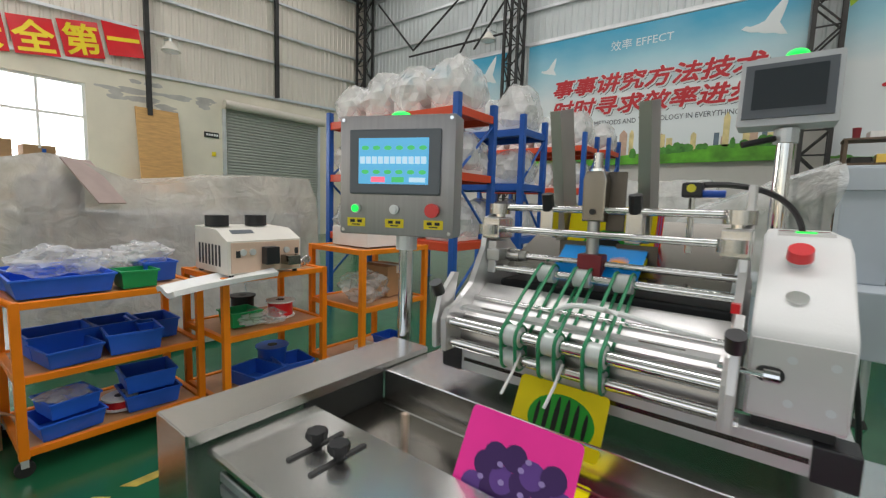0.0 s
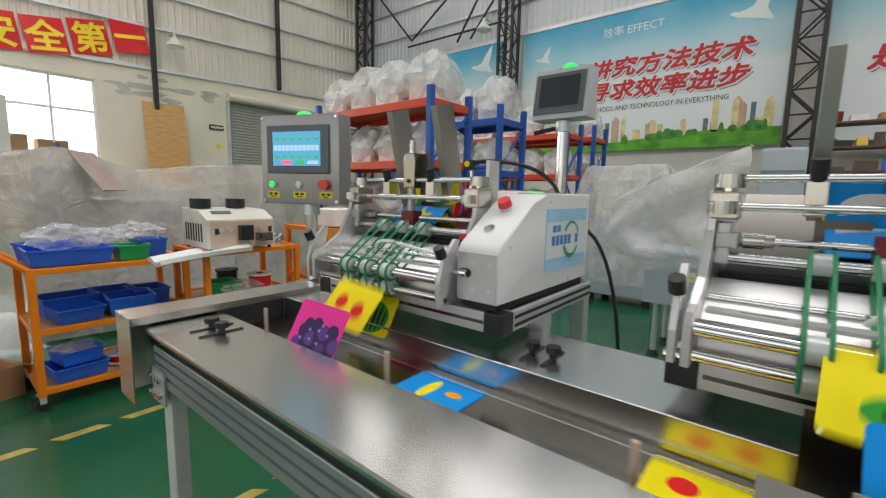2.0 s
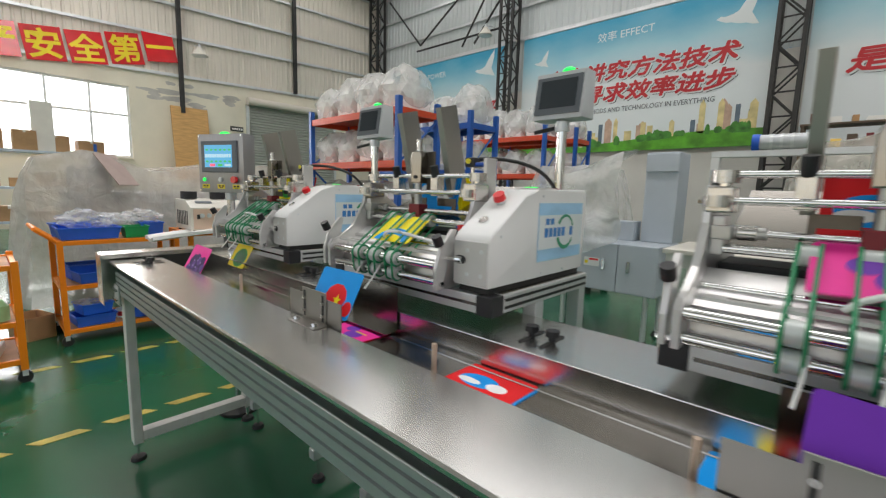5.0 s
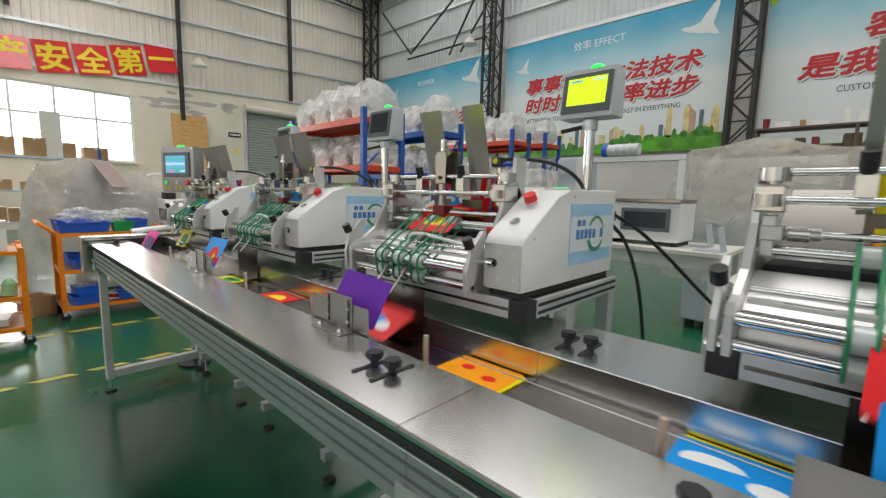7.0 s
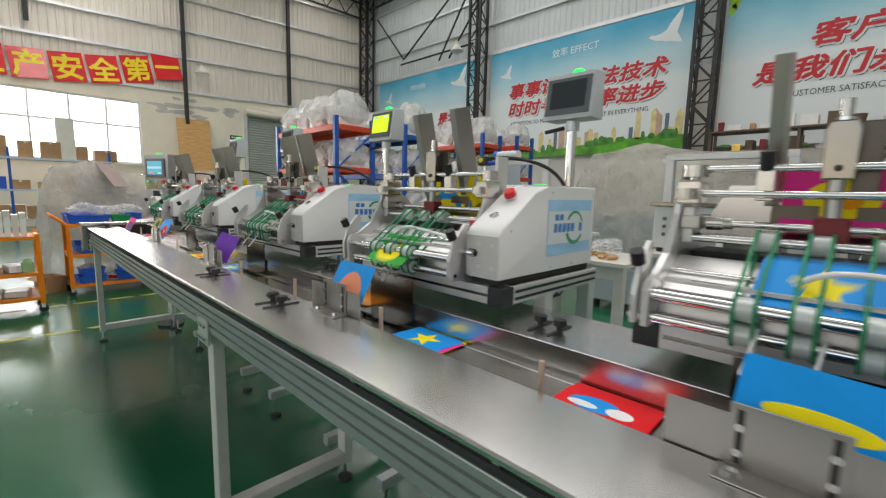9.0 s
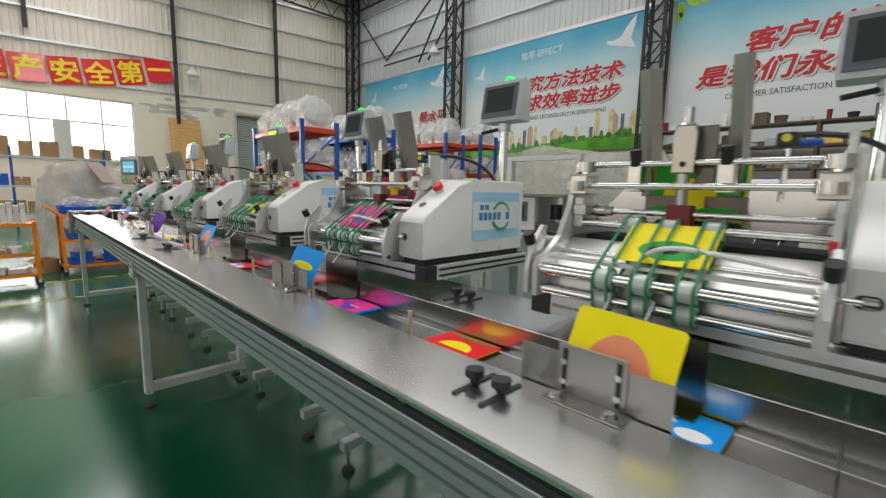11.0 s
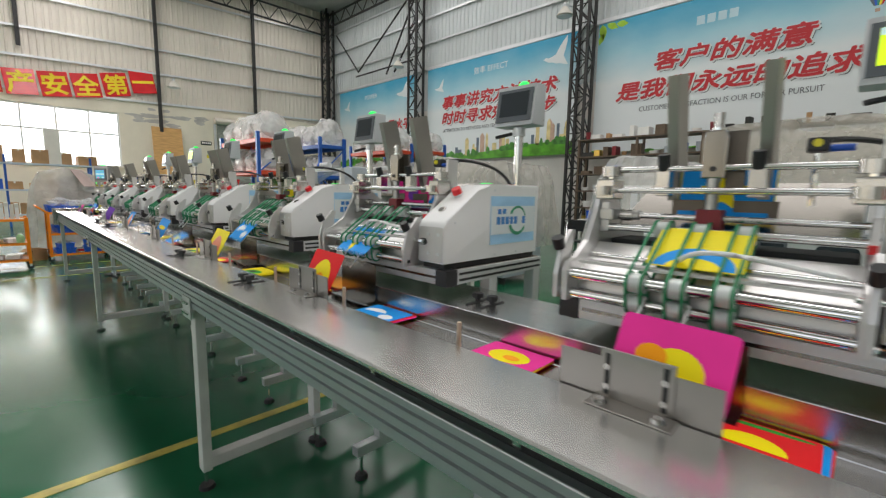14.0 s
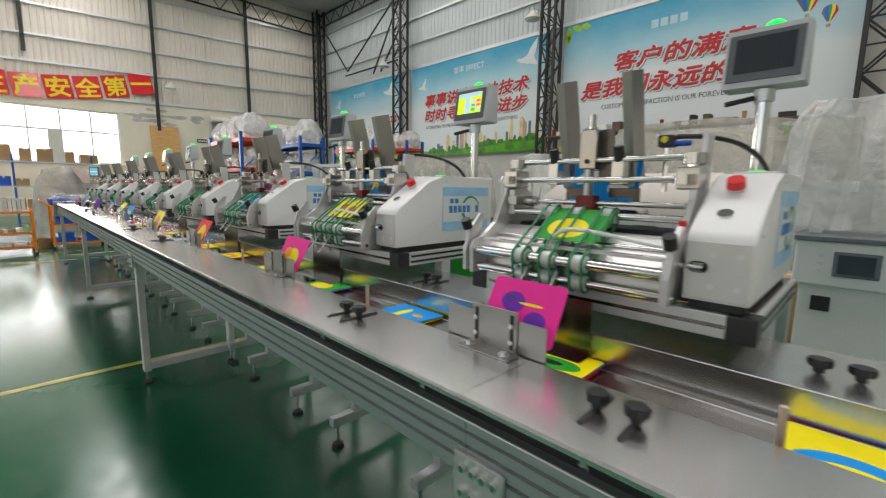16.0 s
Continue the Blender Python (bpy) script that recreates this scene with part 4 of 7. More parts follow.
    def face(name, x0, x1, s0, s1, d0, d1, m, par, label=""):
        bm = bmesh.new()
        vs = [bm.verts.new(Vector((xx, 0, 0)) + Vector((0, p0.y, p0.z)) + tilt * ss + fn * dd) for dd in (d0, d1) for ss in (s0, s1) for xx in (x0, x1)]
        for q in ((0, 1, 3, 2), (4, 5, 7, 6), (0, 1, 5, 4), (2, 3, 7, 6), (0, 2, 6, 4), (1, 3, 7, 5)):
            bm.faces.new([vs[i] for i in q])
        return P(name, bm, m, label, parent=par)
    bz = face("bezel", -0.122, 0.042, 0.016, 0.142, 0.0, 0.006, BEZEL, mon, "dark grey touch screen bezel")
    if lit:
        face("glass", -0.105, 0.026, 0.04, 0.128, 0.006, 0.0072, GLOW_Y, mon, "lit yellow-green screen")
        face("tile", -0.096, -0.055, 0.115, 0.121, 0.0073, 0.0078, GLOW_B, mon)
        face("tile", -0.02, 0.02, 0.115, 0.121, 0.0073, 0.0078, GLOW_W, mon)
        if lit == 2:
            face("header_bar", -0.104, 0.025, 0.110, 0.127, 0.0079, 0.0083, GLOW_W, mon, "pale header bar")
            face("pale_column", -0.063, -0.033, 0.041, 0.110, 0.0079, 0.0083, GLOW_W, mon)
            for r in range(3):
                face("tile", -0.026, -0.004, 0.048 + 0.018 * r, 0.060 + 0.018 * r, 0.0079, 0.0083, (GLOW_T, GLOW_B, GLOW_W)[r], mon)
                face("tile", 0.0, 0.023, 0.048 + 0.018 * r, 0.060 + 0.018 * r, 0.0079, 0.0083, (GLOW_W, GLOW_R, GLOW_R)[r], mon)
    else:
        face("glass", -0.105, 0.026, 0.036, 0.13, 0.006, 0.0072, SCREEN, mon, "dark screen")
    bm = bmesh.new()
    r = bmesh.ops.create_uvsphere(bm, u_segments=14, v_segments=8, radius=0.024)
    bmesh.ops.scale(bm, verts=r["verts"], vec=(1, 1, 0.75))
    bmesh.ops.translate(bm, verts=r["verts"], vec=(-0.03, 1.185, 1.772))
    P("beacon", bm, GLOW_G, "glowing green beacon", True)
    # side plates; from here the parts lie between them
    inner[0] = True
    lp = [(0.592, 1.10), (0.588, 1.17), (0.60, 1.19), (0.635, 1.197), (0.69, 1.235), (0.735, 1.315), (0.745, 1.385), (0.80, 1.395), (0.83, 1.34), (0.90, 1.29), (1.05, 1.26), (1.10, 1.101), (0.62, 1.101)]
    P("side_plate", PR(lp, "x", -0.60, -0.586, bevel=0.002), PLATE, "satin silver side plate")
    P("side_plate", PR(lp, "x", -0.098, -0.086, bevel=0.002), PLATE, "satin silver side plate")
    P("bed_plate", B(-0.586, -0.098, 0.66, 1.1, 1.125, 1.131), STEEL_DARK)
    # added black block; stands for the deep shade below the rear rollers
    P("hopper_shade", B(-0.58, -0.105, 0.80, 0.93, 1.132, 1.235, bevel=0.006), RUBBER, "black block added for the shade under the hopper")
    P("bed_ramp", PR([(0.655, 1.165), (0.745, 1.225), (0.745, 1.229), (0.655, 1.169)], "x", -0.585, -0.099), PLATE)
    P("front_sheet", PR([(0.640, 1.105), (0.643, 1.105), (0.655, 1.166), (0.652, 1.166)], "x", -0.585, -0.099), GUIDE)
    P("rear_tray", PR([(0.80, 1.26), (1.08, 1.38), (1.08, 1.384), (0.80, 1.264)], "x", -0.57, -0.11), STEEL_DARK)
    bm = PR([(-0.575, 0.622), (-0.105, 0.622), (-0.105, 0.655), (-0.575, 0.655)], "z", 1.188, 1.194)
    bar = P("slotted_bar", bm, PLATE, "satin slotted cross bar")
    for a, b in ((-0.53, -0.47), (-0.22, -0.15)):
        P("slot", PR(rrect(a, b, 0.635, 0.643, 0.0038), "z", 1.1942, 1.1948), STEEL_DARK, parent=bar)
    # rods and rollers
    rods = (("front_roller", 0.608, 1.163, 0.0125), ("front_roller", 0.612, 1.118, 0.0115), ("rear_roller", 0.752, 1.268, 0.009), ("rod", 0.775, 1.298, 0.007),
            ("rod", 0.70, 1.20, 0.007), ("top_rod", 0.775, 1.408, 0.0075), ("top_rod", 0.758, 1.358, 0.0075))
    made = {}
    for nme, y, z, r in rods:
        made[(y, z)] = P(nme, C((-0.588, y, z), (-0.096, y, z), r, 14), CHROME, "polished chrome rod", True)
    WX = (-0.436, -0.359, -0.278)
    for wx in WX:
        for y, z, r in ((0.608, 1.163, 0.021), (0.612, 1.118, 0.019), (0.752, 1.268, 0.019)):
            bm = C((wx - 0.017, y, z), (wx + 0.017, y, z), r, 18)
            P("wheel", bm, WHEEL, "pale grooved wheel", True)
        for s in (-0.015, 0.015):
            P("cord_belt", TU(racetrack(wx + s, (0.608, 1.163), 0.0225, (0.752, 1.268), 0.0205), 0.0034, 6, True), BELT, "green round cord belt", True)
            P("cord_belt", TU(racetrack(wx + s, (0.612, 1.118), 0.0205, (0.608, 1.163), 0.0225), 0.0034, 6, True), BELT, "green round cord belt", True)
    for wx in (-0.416, -0.332):
        P("drop_finger", TU([(wx, 0.602, 1.135), (wx - 0.004, 0.578, 1.10), (wx - 0.01, 0.552, 1.068)], 0.003, 8), HOSE, "thin white guide finger", True)
    P("hose", TU(bez((-0.12, 0.66, 1.215), (-0.25, 0.61, 1.235), (-0.34, 0.62, 1.265), (-0.385, 0.66, 1.20)), 0.005, 8), HOSE, "milky plastic hose", True)
    P("roller_block", B(-0.585, -0.55, 0.735, 0.80, 1.285, 1.312, bevel=0.003), SILVER)
    P("roller_block", C((-0.55, 0.775, 1.298), (-0.50, 0.775, 1.298), 0.012, 14), SILVER)
    P("motor", C((-0.585, 0.86, 1.20), (-0.50, 0.86, 1.20), 0.03, 16), BLACK, "black feed motor", True)
    # rod ends
    for ex in (-0.575, -0.105):
        P("end_block", B(ex - 0.022, ex + 0.022, 0.735, 0.80, 1.335, 1.385, bevel=0.004), KNURL, "grey clamp block")
        P("end_knob", C((ex, 0.775, 1.392), (ex, 0.775, 1.416), 0.025, 24), KNURL, "knurled steel knob", True)
        P("end_knob_neck", C((ex, 0.775, 1.384), (ex, 0.775, 1.393), 0.012, 16), CHROME)
        P("end_knob", C((ex - 0.004, 0.735, 1.346), (ex - 0.004, 0.735, 1.368), 0.023, 24), KNURL, "knurled steel knob", True)
    P("latch_plate", B(-0.098, -0.086, 0.79, 0.84, 1.34, 1.46, bevel=0.003), PLATE)
    # hopper guides lean over the rollers
    d = Vector((0, -0.07, 0.28)).normalized()
    nn = Vector((0, d.z, -d.y))
    for gx in (-0.442, -0.262):
        bm = bmesh.new()
        o = Vector((gx, 0.845, 1.335))
        for w0, w1, xa, xb in ((0, 0.075, 0.0, 0.003), (0, 0.003, -0.02, 0.0)):
            vs = []
            for xx in (xa, xb):
                for s, w in ((0.0, w0), (0.0, w1), (0.29, w1), (0.29, w0)):
                    vs.append(bm.verts.new(o + Vector((xx, 0, 0)) + d * s + nn * w))
            for q in ((0, 1, 2, 3), (4, 5, 6, 7), (0, 1, 5, 4), (1, 2, 6, 5), (2, 3, 7, 6), (3, 0, 4, 7)):
                bm.faces.new([vs[i] for i in q])
        P("hopper_guide", bm, GUIDE, "tall dull steel hopper guide")
        P("guide_clamp", B(gx - 0.026, gx + 0.004, 0.765, 0.80, 1.345, 1.405, bevel=0.003), KNURL)
        P("guide_knob", C((gx - 0.011, 0.775, 1.405), (gx - 0.011, 0.765, 1.44), 0.013, 12), BLACK, "black clamp knob")
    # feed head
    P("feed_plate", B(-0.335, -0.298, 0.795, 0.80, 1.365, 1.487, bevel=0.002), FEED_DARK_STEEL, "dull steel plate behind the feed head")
    P("feed_head", PR([(-0.374, 1.385), (-0.330, 1.385), (-0.328, 1.47), (-0.334, 1.487), (-0.370, 1.487), (-0.376, 1.47)], "y", 0.762, 0.795, bevel=0.003), STEEL_DARK, "steel feed head block")
    P("feed_screw", C((-0.352, 0.778, 1.487), (-0.352, 0.778, 1.524), 0.0095, 16), KNURL, "knurled adjusting screw", True)
    P("feed_neck", C((-0.352, 0.778, 1.48), (-0.352, 0.778, 1.492), 0.014, 16), CHROME)
    P("feed_block", C((-0.352, 0.775, 1.318), (-0.352, 0.775, 1.385), 0.0125, 14), SILVER, "silver spring sleeve", True)
    P("lock_screw", C((-0.352, 0.758, 1.405), (-0.352, 0.763, 1.405), 0.006, 10), INK)
    P("feed_foot", B(-0.376, -0.326, 0.755, 0.795, 1.268, 1.318, bevel=0.004), MAROON, "dark red separator block")
    for a, b in ((-0.448, -0.374), (-0.322, -0.240)):
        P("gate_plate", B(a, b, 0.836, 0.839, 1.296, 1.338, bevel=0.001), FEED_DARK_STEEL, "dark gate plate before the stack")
    # sensor with cable
    P("sensor", B(-0.208, -0.172, 0.835, 0.872, 1.438, 1.468, bevel=0.006), BLACK, "black optical sensor")
    P("sensor_knob", C((-0.19, 0.834, 1.456), (-0.19, 0.829, 1.456), 0.008, 14), YELLOW)
    P("air_fitting", C((-0.172, 0.85, 1.446), (-0.135, 0.85, 1.446), 0.007, 12), BLUEFIT, "blue air fitting", True)
    P("sensor_post", C((-0.19, 0.855, 1.33), (-0.19, 0.855, 1.438), 0.006, 10), CHROME)
    P("sensor_cable", TU(bez((-0.175, 0.868, 1.464), (-0.09, 0.93, 1.472), (-0.025, 1.02, 1.45), (-0.01, 1.06, 1.372)), 0.006, 8), CABLE, "black sensor cable", True)
    # motor blocks and couplings on the left cheek
    P("coupling", C((-0.545, 0.775, 1.298), (-0.515, 0.775, 1.298), 0.0145, 16), KNURL, "steel shaft coupling", True)
    P("bearing_block", B(-0.585, -0.562, 0.742, 0.80, 1.255, 1.33, bevel=0.004), PLATE)
    P("cheek_bolt", C((-0.6015, 0.66, 1.205), (-0.598, 0.66, 1.205), 0.008, 10), CHROME)
    # front clamp arms
    for ax in (-0.613, -0.085):
        P("clamp_arm", PR([(0.585, 1.105), (0.60, 1.105), (0.645, 1.19), (0.66, 1.26), (0.645, 1.262), (0.60, 1.215), (0.583, 1.16)], "x", ax - 0.006, ax + 0.006, bevel=0.002), PLATE, "satin metal clamp arm")
        P("arm_knob", C((ax, 0.598, 1.222), (ax, 0.585, 1.246), 0.0135, 14), BLACK, "black clamp knob", True)
        P("arm_tube", C((ax - 0.012, 0.60, 1.118), (ax + 0.012, 0.60, 1.118), 0.007, 10), CHROME)
    P("side_lamp", B(-0.1, -0.088, 0.685, 0.70, 1.255, 1.27), RED)
    return t


STAND = stand(MX[0])
FEED_DARK = feeder(MX[0], 0)
feeder(MX[2], 1)
feeder(MX[7], 2)
for k, mx in enumerate(MX):
    if k:
        copy_thing(STAND, pose(mx, 0.9, 0))
    if k not in (0, 2, 7):
        copy_thing(FEED_DARK, pose(mx, 0.9, 1.10))


def power_cable(x, reach):
    pts = bez((x + 0.04, 1.176, 1.27), (x + 0.12, 1.24, 1.25), (x + 0.2, 1.25, 0.9), (x + 0.16, 1.24, 0.45)) + bez((x + 0.16, 1.24, 0.45), (x + 0.13, 1.25, 0.2), (x + 0.1, 1.3, 0.02), (x + reach, 1.5, 0.008))
    tagged(obj("power_cable", TU(pts, 0.0062, 8), CABLE, smooth=True), "black power cable hanging from a feeder to the floor", "cable", "power cables")


power_cable(MX[0], 0.3)
power_cable(MX[2], 0.35)
loops = [(0.02 * q / 16 - 0.04 + 0.05 * math.sin(q * math.pi / 8) * math.cos(q / 16), 0.01 * q / 16 + 0.03 * math.sin(q * math.pi / 8) * math.sin(q / 16), -0.13 + (0.13 - 0.012 * q / 16) * math.cos(q * math.pi / 8)) for q in range(80)]
bm = TU(loops, 0.006, 6)
ob = obj("cable_bundle", bm, CABLE, smooth=True)
ob.location = (2.38, 2.478, 0.84)
tagged(ob, "looped black power cord hanging at a small work table", "cable")
tagged(obj("air_hose", TU(bez((MX[2] + 0.06, 1.18, 1.3), (MX[2] + 0.2, 1.4, 1.2), (MX[2] + 0.3, 1.7, 0.8), (MX[2] + 0.62, 1.5, 0.86)) + bez((MX[2] + 0.62, 1.5, 0.86), (MX[2] + 0.7, 1.45, 0.8), (MX[2] + 0.7, 1.4, 0.4), (MX[2] + 0.75, 1.5, 0.01)), 0.0062, 8), CABLE, smooth=True),
       "black air hose sagging behind the feeders", "hose")


# ---- brackets and guards at each feeder ----
def bracket(x):
    off = Vector((x - 0.28, 0.325, TOP))
    t = thing("stop_bracket", off, "bent steel stop bracket bolted to the table", "bracket", "stop brackets")
    X = lambda a: x + a
    part("base_flange", B(X(-0.392), X(-0.258), 0.342, 0.386, TOP + 0.0005, TOP + 0.003, bevel=0.0008), GUIDE, t, off=off)
    part("upright", B(X(-0.386), X(-0.268), 0.386, 0.389, TOP - 0.006, 1.088, bevel=0.001), GUIDE, t, off=off)
    part("side_wing", B(X(-0.462), X(-0.371), 0.3895, 0.3915, TOP - 0.008, 1.070), GUIDE, t, off=off)
    part("side_wing", B(X(-0.286), X(-0.203), 0.3895, 0.3915, TOP - 0.008, 1.070), GUIDE, t, off=off)
    for a in (-0.373, -0.281):
        part("slot", B(X(a - 0.004), X(a + 0.004), 0.3845, 0.3865, 1.008, 1.080), INK, t, off=off)
        for z in (1.024, 1.058):
            part("bolt", C((X(a), 0.380, z), (X(a), 0.3855, z), 0.0055, 10), KNURL, t, off=off)
        part("base_bolt", C((X(a), 0.360, TOP + 0.003), (X(a), 0.360, TOP + 0.011), 0.0075, 6), CHROME, t, off=off)
        part("washer", C((X(a), 0.360, TOP + 0.003), (X(a), 0.360, TOP + 0.0045), 0.012, 14), CHROME, t, off=off)
    return t


def guard(x):
    off = Vector((x - 0.3, 0.58, BED))
    t = thing("drop_guard", off, "bent stainless drop guard behind the trough", "guard", "drop guards")
    bm = PR([(0.578, 0.958), (0.584, 0.958), (0.584, 1.086), (0.581, 1.086), (0.581, 0.961), (0.578, 0.961)], "x", x - 0.42, x - 0.208)
    part("plate", bm, STEEL_DARK, t, off=off)
    part("lip", B(x - 0.42, x - 0.208, 0.535, 0.578, 0.956, 0.9585), STEEL_DARK, t, off=off)
    part("hook", B(x - 0.40, x - 0.38, 0.584, 0.598, 1.012, 1.018), STEEL_DARK, t, off=off)
    part("foot", B(x - 0.42, x - 0.40, 0.535, 0.55, BED, 0.956), STEEL_DARK, t, off=off)
    return t


BR, GU = bracket(MX[1]), guard(MX[1])
for k in range(2, 9):
    copy_thing(BR, pose(MX[k] - 0.28, 0.325, TOP))
    copy_thing(GU, pose(MX[k] - 0.3, 0.58, BED))


# ---- printed cards ----
CW, CH, CT = 0.176, 0.125, 0.0011
INKS = {n: mat("print_" + n, c, 0.5, 0, 0.05, 12, spec=0.3) for n, c in {
    "blue": (0.0, 0.30, 0.80), "pink": (0.86, 0.03, 0.32), "yellow": (0.93, 0.78, 0.0), "orange": (0.95, 0.36, 0.0), "red": (0.78, 0.01, 0.015), "green": (0.02, 0.36, 0.03),
    "purple": (0.16, 0.03, 0.42), "grape": (0.045, 0.015, 0.10), "violet": (0.11, 0.045, 0.24), "white": (0.85, 0.86, 0.86), "salmon": (0.85, 0.30, 0.16), "black": (0.01, 0.015, 0.01), "lime": (0.55, 0.72, 0.02), "grape_highlight": (0.30, 0.22, 0.48)}.items()}


def star(cx, cy, r):
    return [(cx + (r if i % 2 == 0 else r * 0.42) * math.sin(i * math.pi / 5), cy + (r if i % 2 == 0 else r * 0.42) * math.cos(i * math.pi / 5)) for i in range(10)]


def wedged_card(label, ground, shapes, m, w=0.178, h=0.128):
    """A card held upright by a bracket; each printed shape is a part."""
    t = tagged(obj("wedged_card", PR(rrect(-w / 2, w / 2, -h / 2, h / 2, 0.009), "z", 0, CT), INKS[ground]), label + ", wedged upright", "card", "wedged cards")
    for i, (pts, ink) in enumerate(shapes):
        part("print", PR([(max(-w / 2 + 0.001, min(w / 2 - 0.001, a)), max(-h / 2 + 0.001, min(h / 2 - 0.001, b))) for a, b in pts], "z", CT + 0.00005, CT + 0.0002 + 0.0001 * i), INKS[ink], t)
    t.matrix_world = m


def flat_mesh(name, pts, z0, z1, ink):
    bm = PR(pts, "z", z0, z1)
    bmesh.ops.recalc_face_normals(bm, faces=bm.faces)
    me = bpy.data.meshes.new(name)
    bm.to_mesh(me)
    bm.free()
    me.materials.append(INKS[ink])
    return me


def card_mesh(name, ground, shapes, w=CW, h=CH):
    """The meshes of a card and of each shape printed on it."""
    base = flat_mesh(name, rrect(-w / 2, w / 2, -h / 2, h / 2, 0.009), 0, CT, ground)
    fit = lambda p: (max(-w / 2 + 0.001, min(w / 2 - 0.001, p[0])), max(-h / 2 + 0.001, min(h / 2 - 0.001, p[1])))
    return base, [flat_mesh("print", [fit(p) for p in pts], CT + 0.00005, CT + 0.0002 + 0.0001 * i, ink) for i, (pts, ink) in enumerate(shapes)]


def lay_card(name, meshes, label, group):
    ob = tagged(new(name, meshes[0]), label, "card", group)
    for me in meshes[1]:
        new("print", me).parent = ob
    return ob


E = ellipse
DESIGNS = {
    "star": ("blue card with a yellow star", card_mesh("star_card", "blue", [(star(0, 0, 0.05), "yellow")])),
    "lemon": ("pink card with a yellow fruit", card_mesh("lemon_card", "pink", [(E(0.0, -0.005, 0.055, 0.038), "yellow"), (E(0.01, -0.01, 0.022, 0.014), "orange")])),
    "cherry": ("yellow card with two red dots", card_mesh("cherry_card", "yellow", [(E(-0.035, 0, 0.022, 0.022), "red"), (E(0.035, -0.01, 0.022, 0.022), "red")])),
    "dots": ("orange card with red dots", card_mesh("dots_card", "orange", [(E(-0.035, 0.01, 0.018, 0.014), "red"), (E(0.04, -0.012, 0.018, 0.014), "red")])),
    "bird": ("red card with blue and white shapes", card_mesh("bird_card", "red", [(E(-0.02, -0.01, 0.05, 0.03), "blue"), (E(-0.04, -0.02, 0.03, 0.012), "white"), (E(0.03, -0.015, 0.025, 0.018), "white")])),
    "swan": ("blue card with white shapes", card_mesh("swan_card", "blue", [(E(-0.03, 0.0, 0.045, 0.03, 14, 10, 200), "white"), (E(0.045, -0.02, 0.028, 0.02), "white")])),
    "sun": ("yellow card with a blue arc", card_mesh("sun_card", "yellow", [(E(0.0, -0.06, 0.075, 0.06, 16, 0, 180), "blue"), (E(0.0, -0.06, 0.05, 0.03, 16, 0, 180), "yellow")])),
    "mango": ("green card with a yellow fruit", card_mesh("mango_card", "green", [(E(-0.01, -0.015, 0.055, 0.038), "yellow")])),
    "sunset": ("red card with a yellow disc", card_mesh("sunset_card", "red", [(E(0, -0.03, 0.05, 0.045, 18, 0, 180), "yellow"), (E(0, 0.05, 0.08, 0.006), "green")])),
    "squirt": ("blue card with a yellow stroke", card_mesh("squirt_card", "blue", [(E(-0.02, -0.01, 0.014, 0.045), "yellow"), (E(0.04, 0.0, 0.02, 0.012), "orange")])),
    "frog": ("yellow card with a green shape", card_mesh("frog_card", "yellow", [(E(0.01, -0.02, 0.06, 0.03), "green"), (E(0.0, -0.02, 0.03, 0.012), "black")])),
    "orange_disc": ("blue card with an orange disc", card_mesh("orange_disc_card", "blue", [(E(0.0, -0.02, 0.055, 0.036), "salmon")])),
    "plain": ("plain orange card", card_mesh("plain_card", "orange", [])),
    "plum": ("pink card with a dark plum", card_mesh("plum_card", "pink", [(E(0.02, -0.02, 0.03, 0.026), "purple"), (E(-0.02, 0.01, 0.024, 0.02), "purple"), (E(0.03, 0.0, 0.03, 0.003), "yellow")])),
}
grapes = [(E(-0.055 + 0.03 * (i % 5) + 0.012 * (i // 5), -0.045 + 0.022 * (i // 5) + 0.006 * ((i * 7) % 3), 0.019, 0.019, 14), "grape" if i % 3 else "violet") for i in range(14)]
# small pale violet dots, printed as highlights on the grapes
grapes += [(E(a, b, 0.005, 0.004, 8), "grape_highlight") for a, b in ((-0.045, -0.03), (-0.012, -0.026), (0.02, -0.03), (-0.02, -0.004), (0.012, 0.0), (0.045, -0.005), (0.02, 0.014))]
melon = [(E(0.008, -0.008, 0.062, 0.046, 26), "green")] + [(E(0.008 + a * 0.056, -0.008, 0.0055 - 0.002 * abs(a), 0.043 * math.sqrt(1 - a * a), 14), "black") for a in (-0.8, -0.48, -0.16, 0.16, 0.48, 0.8)]
shirt = [(E(0.01, -0.012, 0.045, 0.038, 10), "red"), (E(-0.05, -0.03, 0.02, 0.016), "red"), (E(0.07, -0.035, 0.018, 0.02), "red"), (star(0.02, -0.02, 0.018), "yellow")]
plums = [(E(0.036, -0.018, 0.026, 0.020), "purple"), (E(-0.026, 0.014, 0.030, 0.022), "purple"), (E(0.018, 0.014, 0.030, 0.003), "yellow"), (E(-0.034, 0.020, 0.012, 0.008), "violet")]
